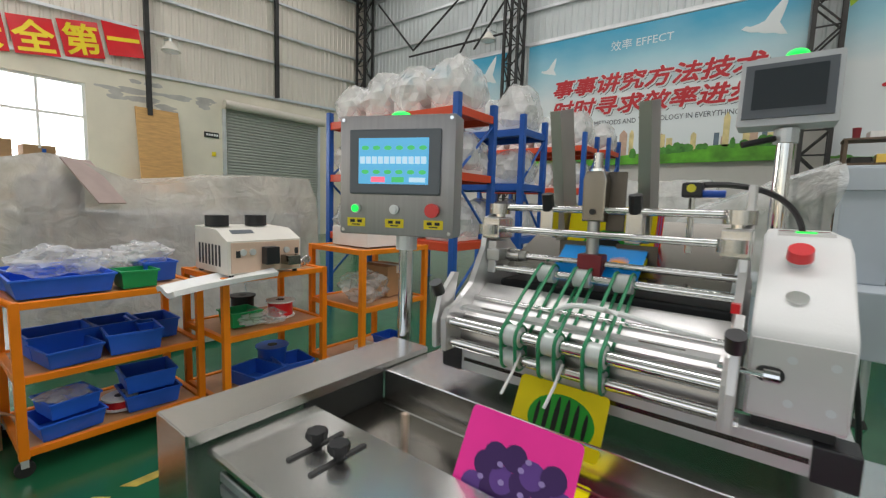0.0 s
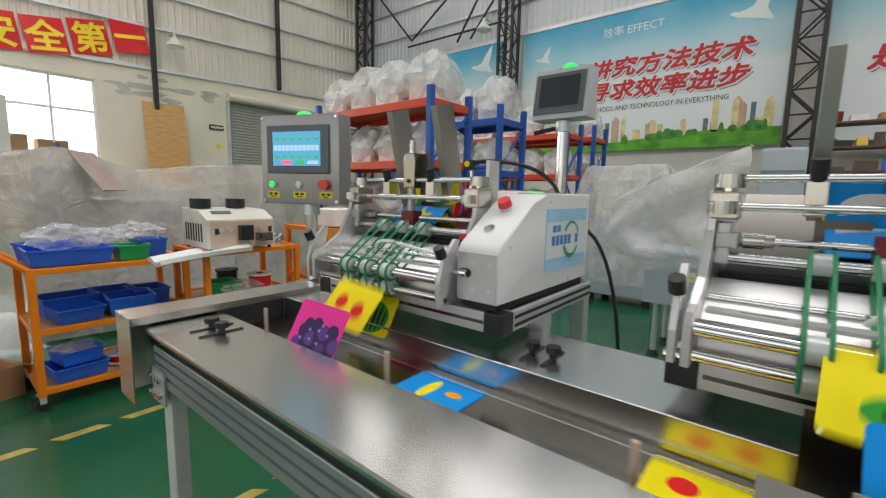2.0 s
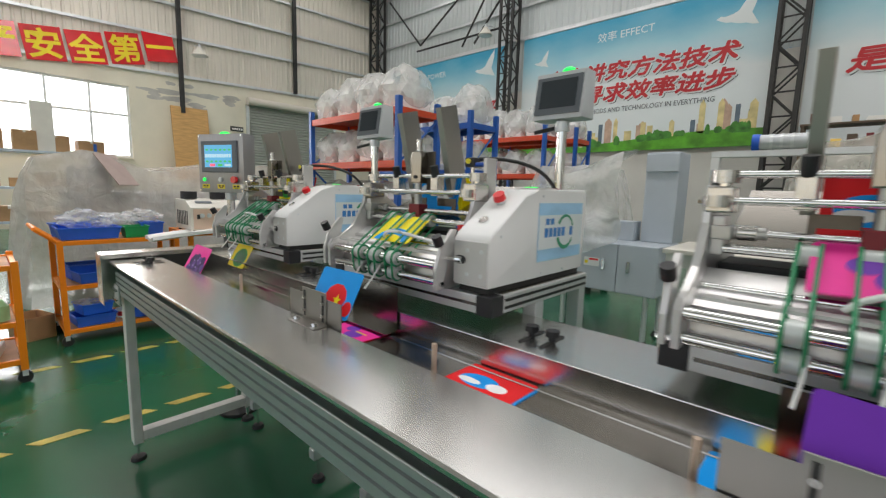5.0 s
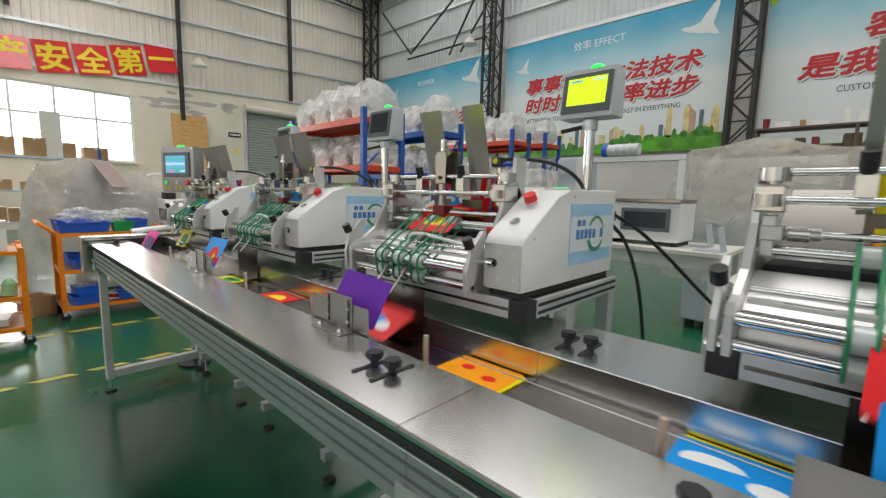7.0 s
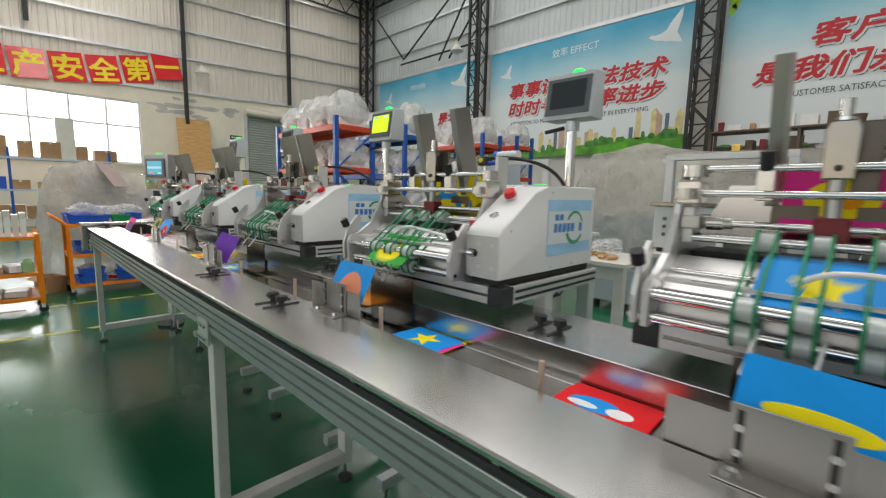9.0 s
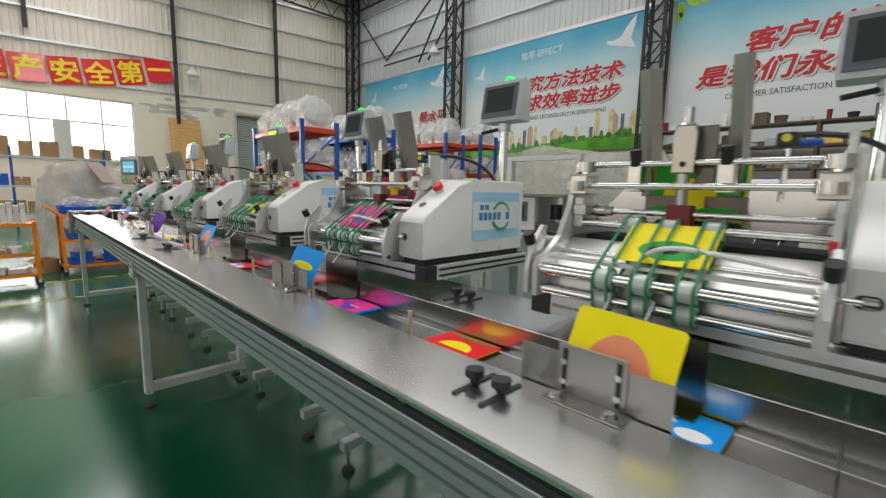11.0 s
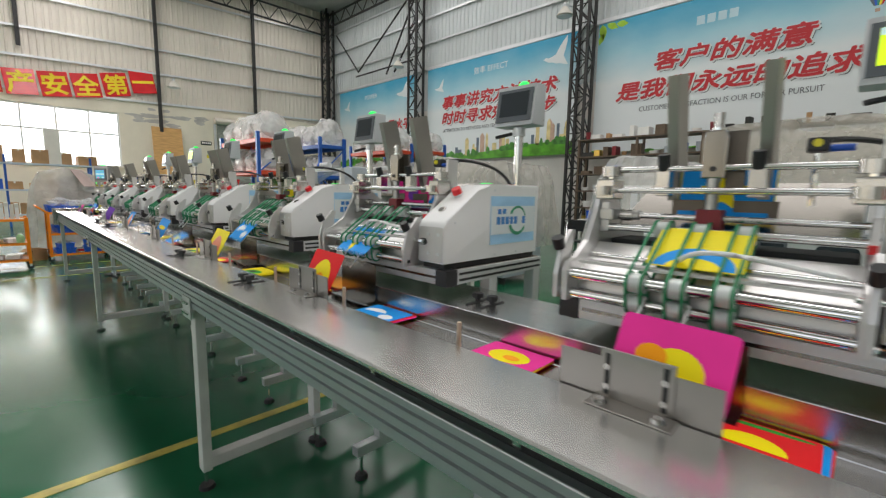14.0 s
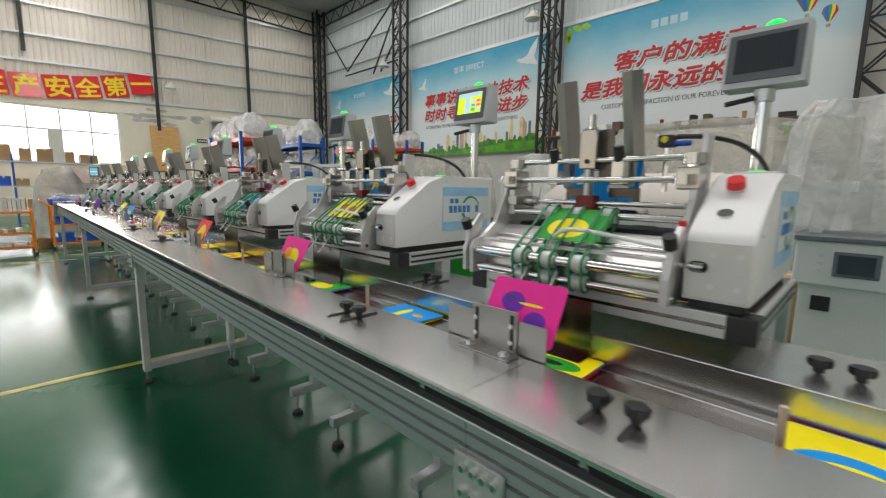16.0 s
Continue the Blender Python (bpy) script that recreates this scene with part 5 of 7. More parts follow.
FIXED = [
    ("pink card with a bunch of dark grapes", "pink", grapes, (-0.302, 0.416, 1.036, 62, 2, 2)),
    ("blue card with a red shirt shape", "blue", shirt, (-0.287, 0.428, 1.082, 62, 0, 2)),
    ("plain purple card", "purple", [], (-0.30, 0.433, 1.075, 62, 6, 6)),
    ("blue card with an orange half disc", "blue", [(E(0.005, -0.06, 0.066, 0.098, 22, 0, 180), "salmon")], (-0.310, 0.428, 1.078, 62, 0, 0)),
    ("blue card with a yellow stroke", "blue", [(E(0.0, 0.0, 0.06, 0.014), "yellow")], (-0.30, 0.428, 1.075, 62, 4, 2)),
    ("yellow card with a salmon disc", "yellow", [(E(0.0, -0.055, 0.06, 0.085, 22, 0, 180), "salmon")], (-0.30, 0.428, 1.080, 62, 3, 0)),
    ("red card with a yellow disc", "red", [(E(0.0, -0.06, 0.06, 0.095, 22, 0, 180), "yellow"), (E(0.0, -0.058, 0.03, 0.045, 18, 0, 180), "orange")], (-0.295, 0.428, 1.080, 62, 2, 0)),
    ("pink card with a yellow fruit", "pink", [(E(0.01, -0.02, 0.044, 0.042), "yellow"), (E(-0.03, 0.0, 0.025, 0.02), "orange")], (-0.29, 0.428, 1.080, 62, 2, 0)),
    ("pink card with plums", "pink", plums, (-0.287, 0.428, 1.082, 62, 0, 0)),
]
for k, (label, ground, shapes, (a, y, z, rx, ry, rz)) in enumerate(FIXED):
    wedged_card(label, ground, shapes, pose(MX[k] + a, y, z, rx, ry, rz))
wedged_card("yellow card with a striped watermelon", "yellow", melon, pose(MX[0] - 0.318, 0.605, 1.036, 60, 0, 0), 0.17, 0.112)

# cards waiting upright in the hoppers
WAITING = ("frog", "swan", "bird", "sun", "lemon", "mango", "plum", "star", "swan")
for k in range(9):
    for i in range(6):
        d = DESIGNS[WAITING[k]]
        ob = lay_card("waiting_card", d[1], "printed " + d[0] + ", waiting in the hopper", "cards in the hoppers")
        ob.matrix_world = pose(MX[k] - 0.325 + 0.002 * (i % 3), 0.848 + 0.0042 * i, 1.356, 76, 0, 0)

# ---- pushers and travelling cards ----
SPEED, PITCH, PHASE = 1.21, 0.49, 0.231 - 3 * 1.21
ENDX, STARTX = 9.9, -0.62
T_END = 16.0


def pin_mesh():
    bm = bmesh.new()
    cyl(bm, (0, 0, -0.04), (0, 0, 0.097), 0.0055, 10)
    box(bm, -0.02, 0.02, -0.008, 0.008, -0.045, -0.035)
    me = bpy.data.meshes.new("pusher_pin")
    bm.to_mesh(me)
    bm.free()
    me.materials.append(PIN)
    return me


PIN = mat("tan_nylon", (0.55, 0.42, 0.32), 0.4, 0, 0.08, 20)
BOX_LEN = ENDX - STARTX
LOOP = 44
DROP = 0.13


def loop_pose(s):
    """A pusher's pose on the chain loop, s metres along it from the start of the upper run."""
    s %= LOOP * PITCH
    low = LOOP * PITCH - BOX_LEN
    if s <= BOX_LEN:
        return pose(STARTX + s, 0.42, BED)
    f = (s - BOX_LEN) / low
    return pose(ENDX - BOX_LEN * f, 0.42, BED - DROP)


def quant(t):
    """The nearest time that falls on a whole frame."""
    return round(t * FPS) / FPS


def pin_rows(n):
    s0 = PHASE + n * PITCH - STARTX
    total = LOOP * PITCH
    ts = {0.0, quant(1 / FPS), quant(T_END - 1 / FPS), T_END}
    ts |= {quant(0.4 * i) for i in range(1, 40)}
    for base in (0.0, BOX_LEN):
        for j in range(-4, 4):
            t = (j * total + base - s0) / SPEED
            ts |= {quant(t + dt) for dt in (-0.06, 0.0, 0.04, 0.1) if 0 < t + dt < T_END}
    return [(t, loop_pose(s0 + SPEED * t)) for t in sorted(ts)]


def card_rows(k, n, lift, jx, jy, jr):
    """A card's way: stack, belts, drop into the trough, ride before its pusher, off the end."""
    td = quant((MX[k] - 0.40 - PHASE - n * PITCH) / SPEED)
    te = quant((ENDX - 0.1 - PHASE - n * PITCH) / SPEED)
    if te <= 0.3 or td - 0.62 > T_END:
        return None
    z = BED + 0.001 + lift
    ride = lambda t: pose(PHASE + n * PITCH + SPEED * t + 0.080 + jx, 0.518 + jy, z, 0, 0, jr)
    rest = pose(ENDX + 0.25, 0.47 + jy, 0.56 + lift * 4, 0, 0, jr * 2)
    key = [(td - 0.62, pose(MX[k] - 0.325, 0.876 + 0.0022 * (n % 40), 1.352, 76, 0, 0)), (td - 0.52, pose(MX[k] - 0.325, 0.80, 1.300, 36, 0, 0)),
           (td - 0.44, pose(MX[k] - 0.325, 0.70, 1.244, 36, 0, 0)), (td - 0.27, pose(MX[k] - 0.325, 0.685, 1.233, 36, 0, 0)), (td - 0.2, pose(MX[k] - 0.325, 0.605, 1.165, 40, 2, jr)),
           (td - 0.14, pose(MX[k] - 0.317, 0.53, 1.075, 50, 4, jr)), (td - 0.08, ride(td))]
    t = td
    while t < te - 0.05:
        key.append((t, ride(t)))
        t += 1 / FPS if t < td + 0.05 else 0.4
    key += [(te, ride(te)), (te + 0.2, rest), (te + 0.24, rest)]
    key = [(quant(t), m) for t, m in key]
    rows = [(t, m) for t, m in key if 0.05 < t < T_END - 0.05]
    first, last = [m for t, m in key if t <= 0.05], [m for t, m in key if t >= T_END - 0.05]
    riding = lambda t: td <= t <= te
    start = [(0.0, ride(0.0)), (quant(1 / FPS), ride(1 / FPS))] if riding(0.0) else [(0.0, first[-1] if first else key[0][1])]
    end = [(T_END - 1 / FPS, ride(T_END - 1 / FPS)), (T_END, ride(T_END))] if riding(T_END - 1 / FPS) else [(T_END, key[-1][1] if te < T_END else rows[-1][1] if rows else key[0][1])]
    return start + rows + end


PINS, CARDS = [], []


def build_moving():
    me = pin_mesh()
    for n in range(LOOP):
        ob = tagged(new("pusher_pin", me), "tan nylon pusher pin on the conveyor chain", "pusher", "pusher pins on the chain")
        PINS.append((ob, n))
    rnd = random.Random(11)
    names = [d for d in DESIGNS if d not in ("plain", "orange_disc")]
    for k in range(9):
        for n in range(-45, 40):
            rows = card_rows(k, n, 0.0014 * k, rnd.uniform(-0.004, 0.004), rnd.uniform(-0.008, 0.004), rnd.uniform(-1.5, 1.5))
            td = (MX[k] - 0.40 - PHASE - n * PITCH) / SPEED
            lag = 0.3 + 0.53 * max(0.0, td) - MX[k]
            if rows is None or not -2.4 < lag < 2.6 and (n + k) % 4 or lag < -4.5:
                continue
            d = DESIGNS[CHOICE.get((k, n), names[(n * 5 + k * 7) % len(names)])]
            ob = lay_card("flash_card", d[1], "printed " + d[0], "printed cards on the conveyor")
            CARDS.append((ob, rows))


# which print is seen at which feeder and pusher
CHOICE = {(0, 5): "squirt", (0, 4): "plain", (0, 3): "cherry", (0, 2): "squirt", (0, 1): "cherry", (0, -1): "lemon", (0, 0): "star", (0, -2): "cherry", (1, 0): "squirt", (0, -3): "star",
          (1, -1): "dots", (2, -5): "swan", (1, -6): "sun", (1, -7): "bird", (2, -4): "lemon", (2, -6): "dots", (1, -8): "mango", (2, -7): "bird", (2, -8): "sunset", (2, -9): "plum",
          (3, -7): "mango", (2, -10): "dots", (3, -8): "bird", (4, -11): "sunset", (4, -12): "plum", (5, -10): "swan", (5, -12): "swan", (5, -11): "frog", (5, -13): "frog",
          (6, -12): "swan", (6, -13): "orange_disc", (6, -14): "lemon", (7, -16): "star", (6, -11): "sun", (7, -14): "sun", (6, -16): "squirt", (6, -15): "swan", (7, -15): "swan", (7, -17): "squirt", (8, -16): "frog", (8, -15): "sun"}
build_moving()


# ---- the first feeder's control panel ----
def control_panel():
    t = thing("control_panel", (-0.80, 0.732, 1.32), "brushed steel control panel on a pole with a lit touch screen", "control panel")
    t.rotation_euler = (0, 0, radians(22))
    part("case", B(-0.167, 0.167, 0, 0.085, 0, 0.325, bevel=0.006), CASE, t, smooth=True)
    hmi = part("touch_screen", B(-0.132, 0.130, -0.012, 0.001, 0.112, 0.286, bevel=0.005), BEZEL, t, "dark grey touch screen frame")
    part("display", B(-0.103, 0.098, -0.0135, -0.012, 0.14, 0.262), GLOW_B, hmi, "lit blue display")
    bm = bmesh.new()
    for r, z in enumerate((0.236, 0.172)):
        for i in range(6):
            prism(bm, ellipse(-0.083 + i * 0.033, z, 0.011, 0.006, 10), "y", -0.0145, -0.0135)
    part("green_tiles", bm, GLOW_T, hmi)
    bm = bmesh.new()
    for i in range(11):
        box(bm, -0.098 + i * 0.0176, -0.084 + i * 0.0176, -0.0145, -0.0135, 0.194, 0.213)
    box(bm, 0.045, 0.09, -0.0145, -0.0135, 0.146, 0.158)
    part("pale_tiles", bm, GLOW_W, hmi)
    part("red_tile", B(-0.065, -0.025, -0.0145, -0.0135, 0.145, 0.159), GLOW_R, hmi)
    part("green_tile", B(-0.005, 0.03, -0.0145, -0.0135, 0.145, 0.159), GLOW_T, hmi)
    for x, m, cap in ((-0.115, GLOW_G, 0.010), (0.0, GIRT, 0.009), (0.112, RED, 0.019)):
        part("button_ring", C((x, 0.001, 0.072), (x, -0.008, 0.072), 0.013, 16), GIRT, t)
        part("button", C((x, -0.008, 0.072), (x, -0.024 if cap > 0.015 else -0.012, 0.072), cap, 16), m, t, smooth=True)
        lab = part("label", B(x - 0.027, x + 0.027, -0.0015, 0.001, 0.022, 0.046), LABEL_Y, t, "yellow label with dark marks")
        bm = bmesh.new()
        box(bm, x - 0.018, x - 0.004, -0.0022, -0.0015, 0.033, 0.041)
        box(bm, x + 0.004, x + 0.018, -0.0022, -0.0015, 0.033, 0.041)
        box(bm, x - 0.012, x + 0.012, -0.0022, -0.0015, 0.026, 0.029)
        part("marks", bm, INK, lab)
    bm = bmesh.new()
    for x in (-0.155, 0.155):
        for z in (0.012, 0.313):
            cyl(bm, (x, 0.001, z), (x, -0.003, z), 0.005, 10)
    part("screws", bm, CHROME, t)
    bm = bmesh.new()
    r = bmesh.ops.create_uvsphere(bm, u_segments=16, v_segments=8, radius=0.03)
    bmesh.ops.scale(bm, verts=r["verts"], vec=(1, 1, 0.5))
    bmesh.ops.translate(bm, verts=r["verts"], vec=(0.0, 0.04, 0.326))
    part("beacon", bm, GLOW_G, t, "glowing green beacon", True)
    part("pole", C((0.02, 0.045, -1.3), (0.02, 0.045, 0.0), 0.021, 18), CHROME, t, "chrome pole", True)
    part("collar", C((0.02, 0.045, -0.04), (0.02, 0.045, 0.0), 0.03, 18), GIRT, t)
    part("base_plate", C((0.02, 0.045, -1.32), (0.02, 0.045, -1.30), 0.11, 24), RUBBER, t)


control_panel()


# ---- orange trolleys with bins ----
def trolley(x0, x1, y0, y1, h, levels, label, handle=True):
    off = ((x0 + x1) / 2, (y0 + y1) / 2, 0)
    t = thing("trolley", off, label, "trolley", "orange trolleys")
    for x in (x0, x1):
        for y in (y0, y1):
            part("post", B(x - 0.02, x + 0.02, y - 0.02, y + 0.02, 0.09, h, bevel=0.004), ORANGE, t, off=off)
            part("castor", C((x - 0.012, y, 0.04), (x + 0.012, y, 0.04), 0.04, 16), RUBBER, t, off=off)
            part("castor_fork", B(x - 0.018, x + 0.018, y - 0.015, y + 0.015, 0.05, 0.09), GIRT, t, off=off)
    for z in levels:
        sh = part("shelf", B(x0 + 0.02, x1 - 0.02, y0 + 0.02, y1 - 0.02, z - 0.018, z - 0.004), TRAYWOOD, t, "worn brown shelf board", off=off)
        for a in ((x0 + 0.02, x1 - 0.02, y0 - 0.016, y0 + 0.016), (x0 + 0.02, x1 - 0.02, y1 - 0.016, y1 + 0.016), (x0 - 0.016, x0 + 0.016, y0 + 0.02, y1 - 0.02), (x1 - 0.016, x1 + 0.016, y0 + 0.02, y1 - 0.02)):
            part("rim", B(*a, z - 0.03, z + 0.006, bevel=0.003), ORANGE, t, off=off)
    if handle:
        for x in (x0, x1):
            part("handle_post", C((x, y0, h - 0.02), (x, y0 - 0.14, h + 0.1), 0.016, 10), ORANGE, t, off=off)
        part("handle", C((x0, y0 - 0.14, h + 0.1), (x1, y0 - 0.14, h + 0.1), 0.016, 10), ORANGE, t, off=off)
    return t


def bin_mesh(lx, ly, h):
    bm = bmesh.new()
    a, b, w = 0.9, 1.0, 0.004
    def ring(s, z, ins):
        return [bm.verts.new((sx * (lx / 2 * s - ins), sy * (ly / 2 * s - ins), z)) for sx, sy in ((-1, -1), (1, -1), (1, 1), (-1, 1))]
    rs = [ring(a, 0, 0), ring(b, h * 0.9, 0), ring(b, h * 0.9, -0.008), ring(b, h, -0.008), ring(b, h, w), ring(a, w, w)]
    for p, q in zip(rs, rs[1:]):
        for i in range(4):
            bm.faces.new((p[i], p[(i + 1) % 4], q[(i + 1) % 4], q[i]))
    bm.faces.new(rs[0][::-1])
    bm.faces.new(rs[-1])
    bmesh.ops.recalc_face_normals(bm, faces=bm.faces)
    return bm


BIN_MESHES = {}


def parts_bin(x, y, z, lx, ly, h, rz=0, tilt=0, green=False, fill=None):
    key = (lx, ly, h, green)
    if key not in BIN_MESHES:
        ob = obj("parts_bin", bin_mesh(lx, ly, h), BINGREEN if green else BINBLUE)
        BIN_MESHES[key] = ob.data
    else:
        ob = new("parts_bin", BIN_MESHES[key])
    ob.matrix_world = pose(x, y, z, 0, tilt, rz)
    return tagged(ob, "green plastic parts bin on a trolley" if green else "blue plastic parts bin on an orange trolley", "bin", "plastic parts bins")


def bag(x, y, z, r, h, seed, label="crumpled clear plastic bag"):
    bm = bmesh.new()
    s = bmesh.ops.create_icosphere(bm, subdivisions=4, radius=1.0)
    for v in s["verts"]:
        n = noise.noise(v.co * 1.7 + Vector((seed, 0, 0))) * 0.4 + noise.noise(v.co * 4 + Vector((0, seed, 0))) * 0.22
        c = v.co * (1 + n)
        v.co = (c.x * r, c.y * r * 1.3, max(0, (c.z * 0.5 + 0.5)) * h)
    ob = obj("plastic_bag", bm, FILM_THIN, smooth=False)
    ob.location = (x, y, z)
    return tagged(ob, label, "bag", "plastic bags")


trolley(-3.36, -2.8, 0.21, 1.04, 0.88, (0.13, 0.50, 0.87), "orange steel trolley loaded with blue plastic parts bins")
for a in ((-3.0, 0.42, 0.877, 0.30, 0.42, 0.10, 0, 0), (-3.2, 0.36, 0.877, 0.20, 0.30, 0.12, 12, 0), (-3.1, 0.90, 0.877, 0.22, 0.18, 0.12, 0, 0),
          (-2.95, 0.42, 0.507, 0.26, 0.24, 0.09, 8, 0), (-2.95, 0.72, 0.507, 0.26, 0.26, 0.12, -6, 0), (-3.12, 0.88, 0.507, 0.26, 0.22, 0.12, 0, 0), (-3.16, 0.42, 0.507, 0.24, 0.30, 0.13, 5, 0),
          (-3.18, 0.68, 0.507, 0.24, 0.22, 0.13, 0, 0), (-2.95, 0.40, 0.137, 0.26, 0.28, 0.09, 6, 0), (-2.97, 0.80, 0.137, 0.26, 0.28, 0.10, -4, 0), (-3.2, 0.86, 0.137, 0.24, 0.26, 0.12, 0, 0)):
    parts_bin(*a)
parts_bin(-2.95, 0.41, 0.23, 0.22, 0.22, 0.09, 10)
parts_bin(-2.98, 0.80, 0.24, 0.24, 0.26, 0.11, -6)
parts_bin(-2.93, 0.745, 0.877, 0.18, 0.18, 0.10, 0, 0, True)
for i, a in enumerate(((-3.05, 0.42, 0.96, 0.14, 0.16), (-3.12, 0.62, 0.93, 0.12, 0.14), (-3.15, 0.85, 0.96, 0.12, 0.15), (-2.93, 0.40, 0.30, 0.08, 0.06))):
    bag(*a, i * 3.7)

trolley(-3.12, -2.56, 1.09, 1.80, 0.93, (0.13, 0.55, 0.92), "orange steel trolley with reels, bins and a wire machine", False)
parts_bin(-2.8, 1.30, 0.557, 0.2, 0.2, 0.1, 0, 0, True)
parts_bin(-2.75, 1.38, 0.137, 0.3, 0.24, 0.1, 10)
parts_bin(-2.75, 1.66, 0.137, 0.26, 0.22, 0.1, -8)
bag(-2.7, 1.40, 0.557, 0.12, 0.10, 9.0)


def reel(x, y, z, r, h, m, label, axis_up=True):
    off = (x, y, z)
    t = thing("cable_reel", off, label, "reel", "cable reels")
    part("coil", C((x, y, z + 0.012), (x, y, z + h - 0.012), r * 0.86, 24), m, t, smooth=True, off=off)
    for a in (z, z + h - 0.012):
        part("flange", C((x, y, a), (x, y, a + 0.012), r, 24), PAPER if m is RED else m, t, off=off)
    part("hub", C((x, y, z + h - 0.0115), (x, y, z + h + 0.002), r * 0.3, 16), INK, t, off=off)


reel(-2.8, 1.60, 0.557, 0.10, 0.12, RED, "red cable reel with pale flanges on a trolley shelf")
reel(-3.0, 1.42, 0.557, 0.09, 0.15, BLACK, "black cable reel on a trolley shelf")
reel(-2.95, 1.62, 0.137, 0.12, 0.16, BINBLUE, "dark blue cable reel on a trolley shelf")
reel(-3.0, 0.66, 0.137, 0.09, 0.07, RED, "red cable reel among blue bins")


def wire_machine():
    off = (-2.74, 1.33, 0.927)
    t = thing("wire_stripper", off, "beige bench wire stripping machine with two black reels", "machine")
    part("case", PR([(-2.96, 0.945), (-2.52, 0.945), (-2.52, 1.15), (-2.66, 1.215), (-2.96, 1.225)], "y", 1.09, 1.585, bevel=0.006), BEIGE, t, smooth=True, off=off)
    part("front_plate", B(-2.5195, -2.512, 1.11, 1.57, 0.955, 1.14, bevel=0.002), PEACH, t, "copper-tinted front plate", off=off)
    part("head", B(-2.512, -2.45, 1.30, 1.39, 1.0, 1.11, bevel=0.006), BLACK, t, off=off)
    part("jaw", B(-2.512, -2.42, 1.43, 1.52, 0.99, 1.05, bevel=0.005), STEEL_DARK, t, off=off)
    for y in (1.18, 1.24, 1.47):
        part("dial", C((-2.512, y, 1.08), (-2.50, y, 1.08), 0.02, 14), GIRT, t, off=off)
    for y in (1.15, 1.545):
        part("switch", B(-2.512, -2.505, y - 0.012, y + 0.012, 1.05, 1.09), INK, t, off=off)
    part("keypad", PR([(-2.60, 1.1885), (-2.64, 1.207), (-2.638, 1.209), (-2.598, 1.1905)], "y", 1.16, 1.30), BEZEL, t, off=off)
    bm = bmesh.new()
    for i in range(7):
        box(bm, -2.90 + i * 0.045, -2.875 + i * 0.045, 1.0885, 1.0895, 0.99, 1.12)
    part("vents", bm, INK, t, off=off)
    for y in (1.17, 1.43):
        part("reel", C((-2.82, y, 1.225), (-2.82, y, 1.295), 0.07, 20), BLACK, t, "black wire reel", True, off=off)
    for x in (-2.94, -2.54):
        for y in (1.12, 1.55):
            part("foot", C((x, y, 0.927), (x, y, 0.946), 0.015, 10), RUBBER, t, off=off)


wire_machine()
ob = obj("foam_tray", drape(10, 10, lambda u, v: (-2.66 + 0.24 * u, 0.76 + 0.6 * v, 0.905 + 0.055 * v + 0.012 * math.sin(7 * u + 3 * v))), PAPER)
sol = ob.modifiers.new("thickness", "SOLIDIFY")
sol.thickness = 0.03
tagged(ob, "white ribbed foam packing tray lying across two trolleys", "tray")
rings = thing("steel_rings", (-2.7, 1.70, 0.927), "small pile of steel rings on a trolley", "rings")
for i in range(7):
    bm = bmesh.new()
    cx, cy, cz = 0.05 * (i % 3) - 0.04, 0.04 * (i // 3) - 0.02, 0.03 + 0.026 * (i % 2)
    tube(bm, [(cx + 0.0, cy + 0.022 * math.cos(a * math.pi / 6), cz + 0.022 * math.sin(a * math.pi / 6)) for a in range(12)], 0.008, 6, True)
    part("ring", bm, CHROME, rings, smooth=True)

trolley(-2.78, -2.2, 1.86, 2.52, 1.08, (0.22, 0.66, 1.07), "orange steel trolley with cartons and plastic bags", False)


def carton(x, y, z, lx, ly, h, rz=0, label="closed brown cardboard carton", m=None, open_top=False):
    off = (0, 0, 0)
    t = thing("carton", (x, y, z), label, "carton", "cardboard cartons")
    t.rotation_euler = (0, 0, radians(rz))
    m = m or CARTON
    if open_top:
        for a in ((-lx / 2, lx / 2, -ly / 2, -ly / 2 + 0.006), (-lx / 2, lx / 2, ly / 2 - 0.006, ly / 2), (-lx / 2, -lx / 2 + 0.006, -ly / 2 + 0.006, ly / 2 - 0.006), (lx / 2 - 0.006, lx / 2, -ly / 2 + 0.006, ly / 2 - 0.006)):
            part("side_panel", B(*a, 0, h), m, t)
        part("bottom_panel", B(-lx / 2 + 0.006, lx / 2 - 0.006, -ly / 2 + 0.006, ly / 2 - 0.006, 0, 0.006), m, t)
        for s in (-1, 1):
            bm = B(-lx / 2, lx / 2, 0, ly * 0.42, 0, 0.005)
            bmesh.ops.transform(bm, matrix=pose(0, s * ly / 2, h - 0.002, -30 if s > 0 else 0, 0, 0) if s > 0 else pose(0, -ly / 2, h - 0.002, 0, 0, 0) @ pose(0, 0, 0, 205, 0, 0), verts=bm.verts)
            part("flap", bm, m, t)
    else:
        part("body", B(-lx / 2, lx / 2, -ly / 2, ly / 2, 0, h, bevel=0.005), m, t)
        part("tape", B(-lx / 2 - 0.001, lx / 2 + 0.001, -0.025, 0.025, h - 0.06, h + 0.0012), BEIGE, t)
    return t


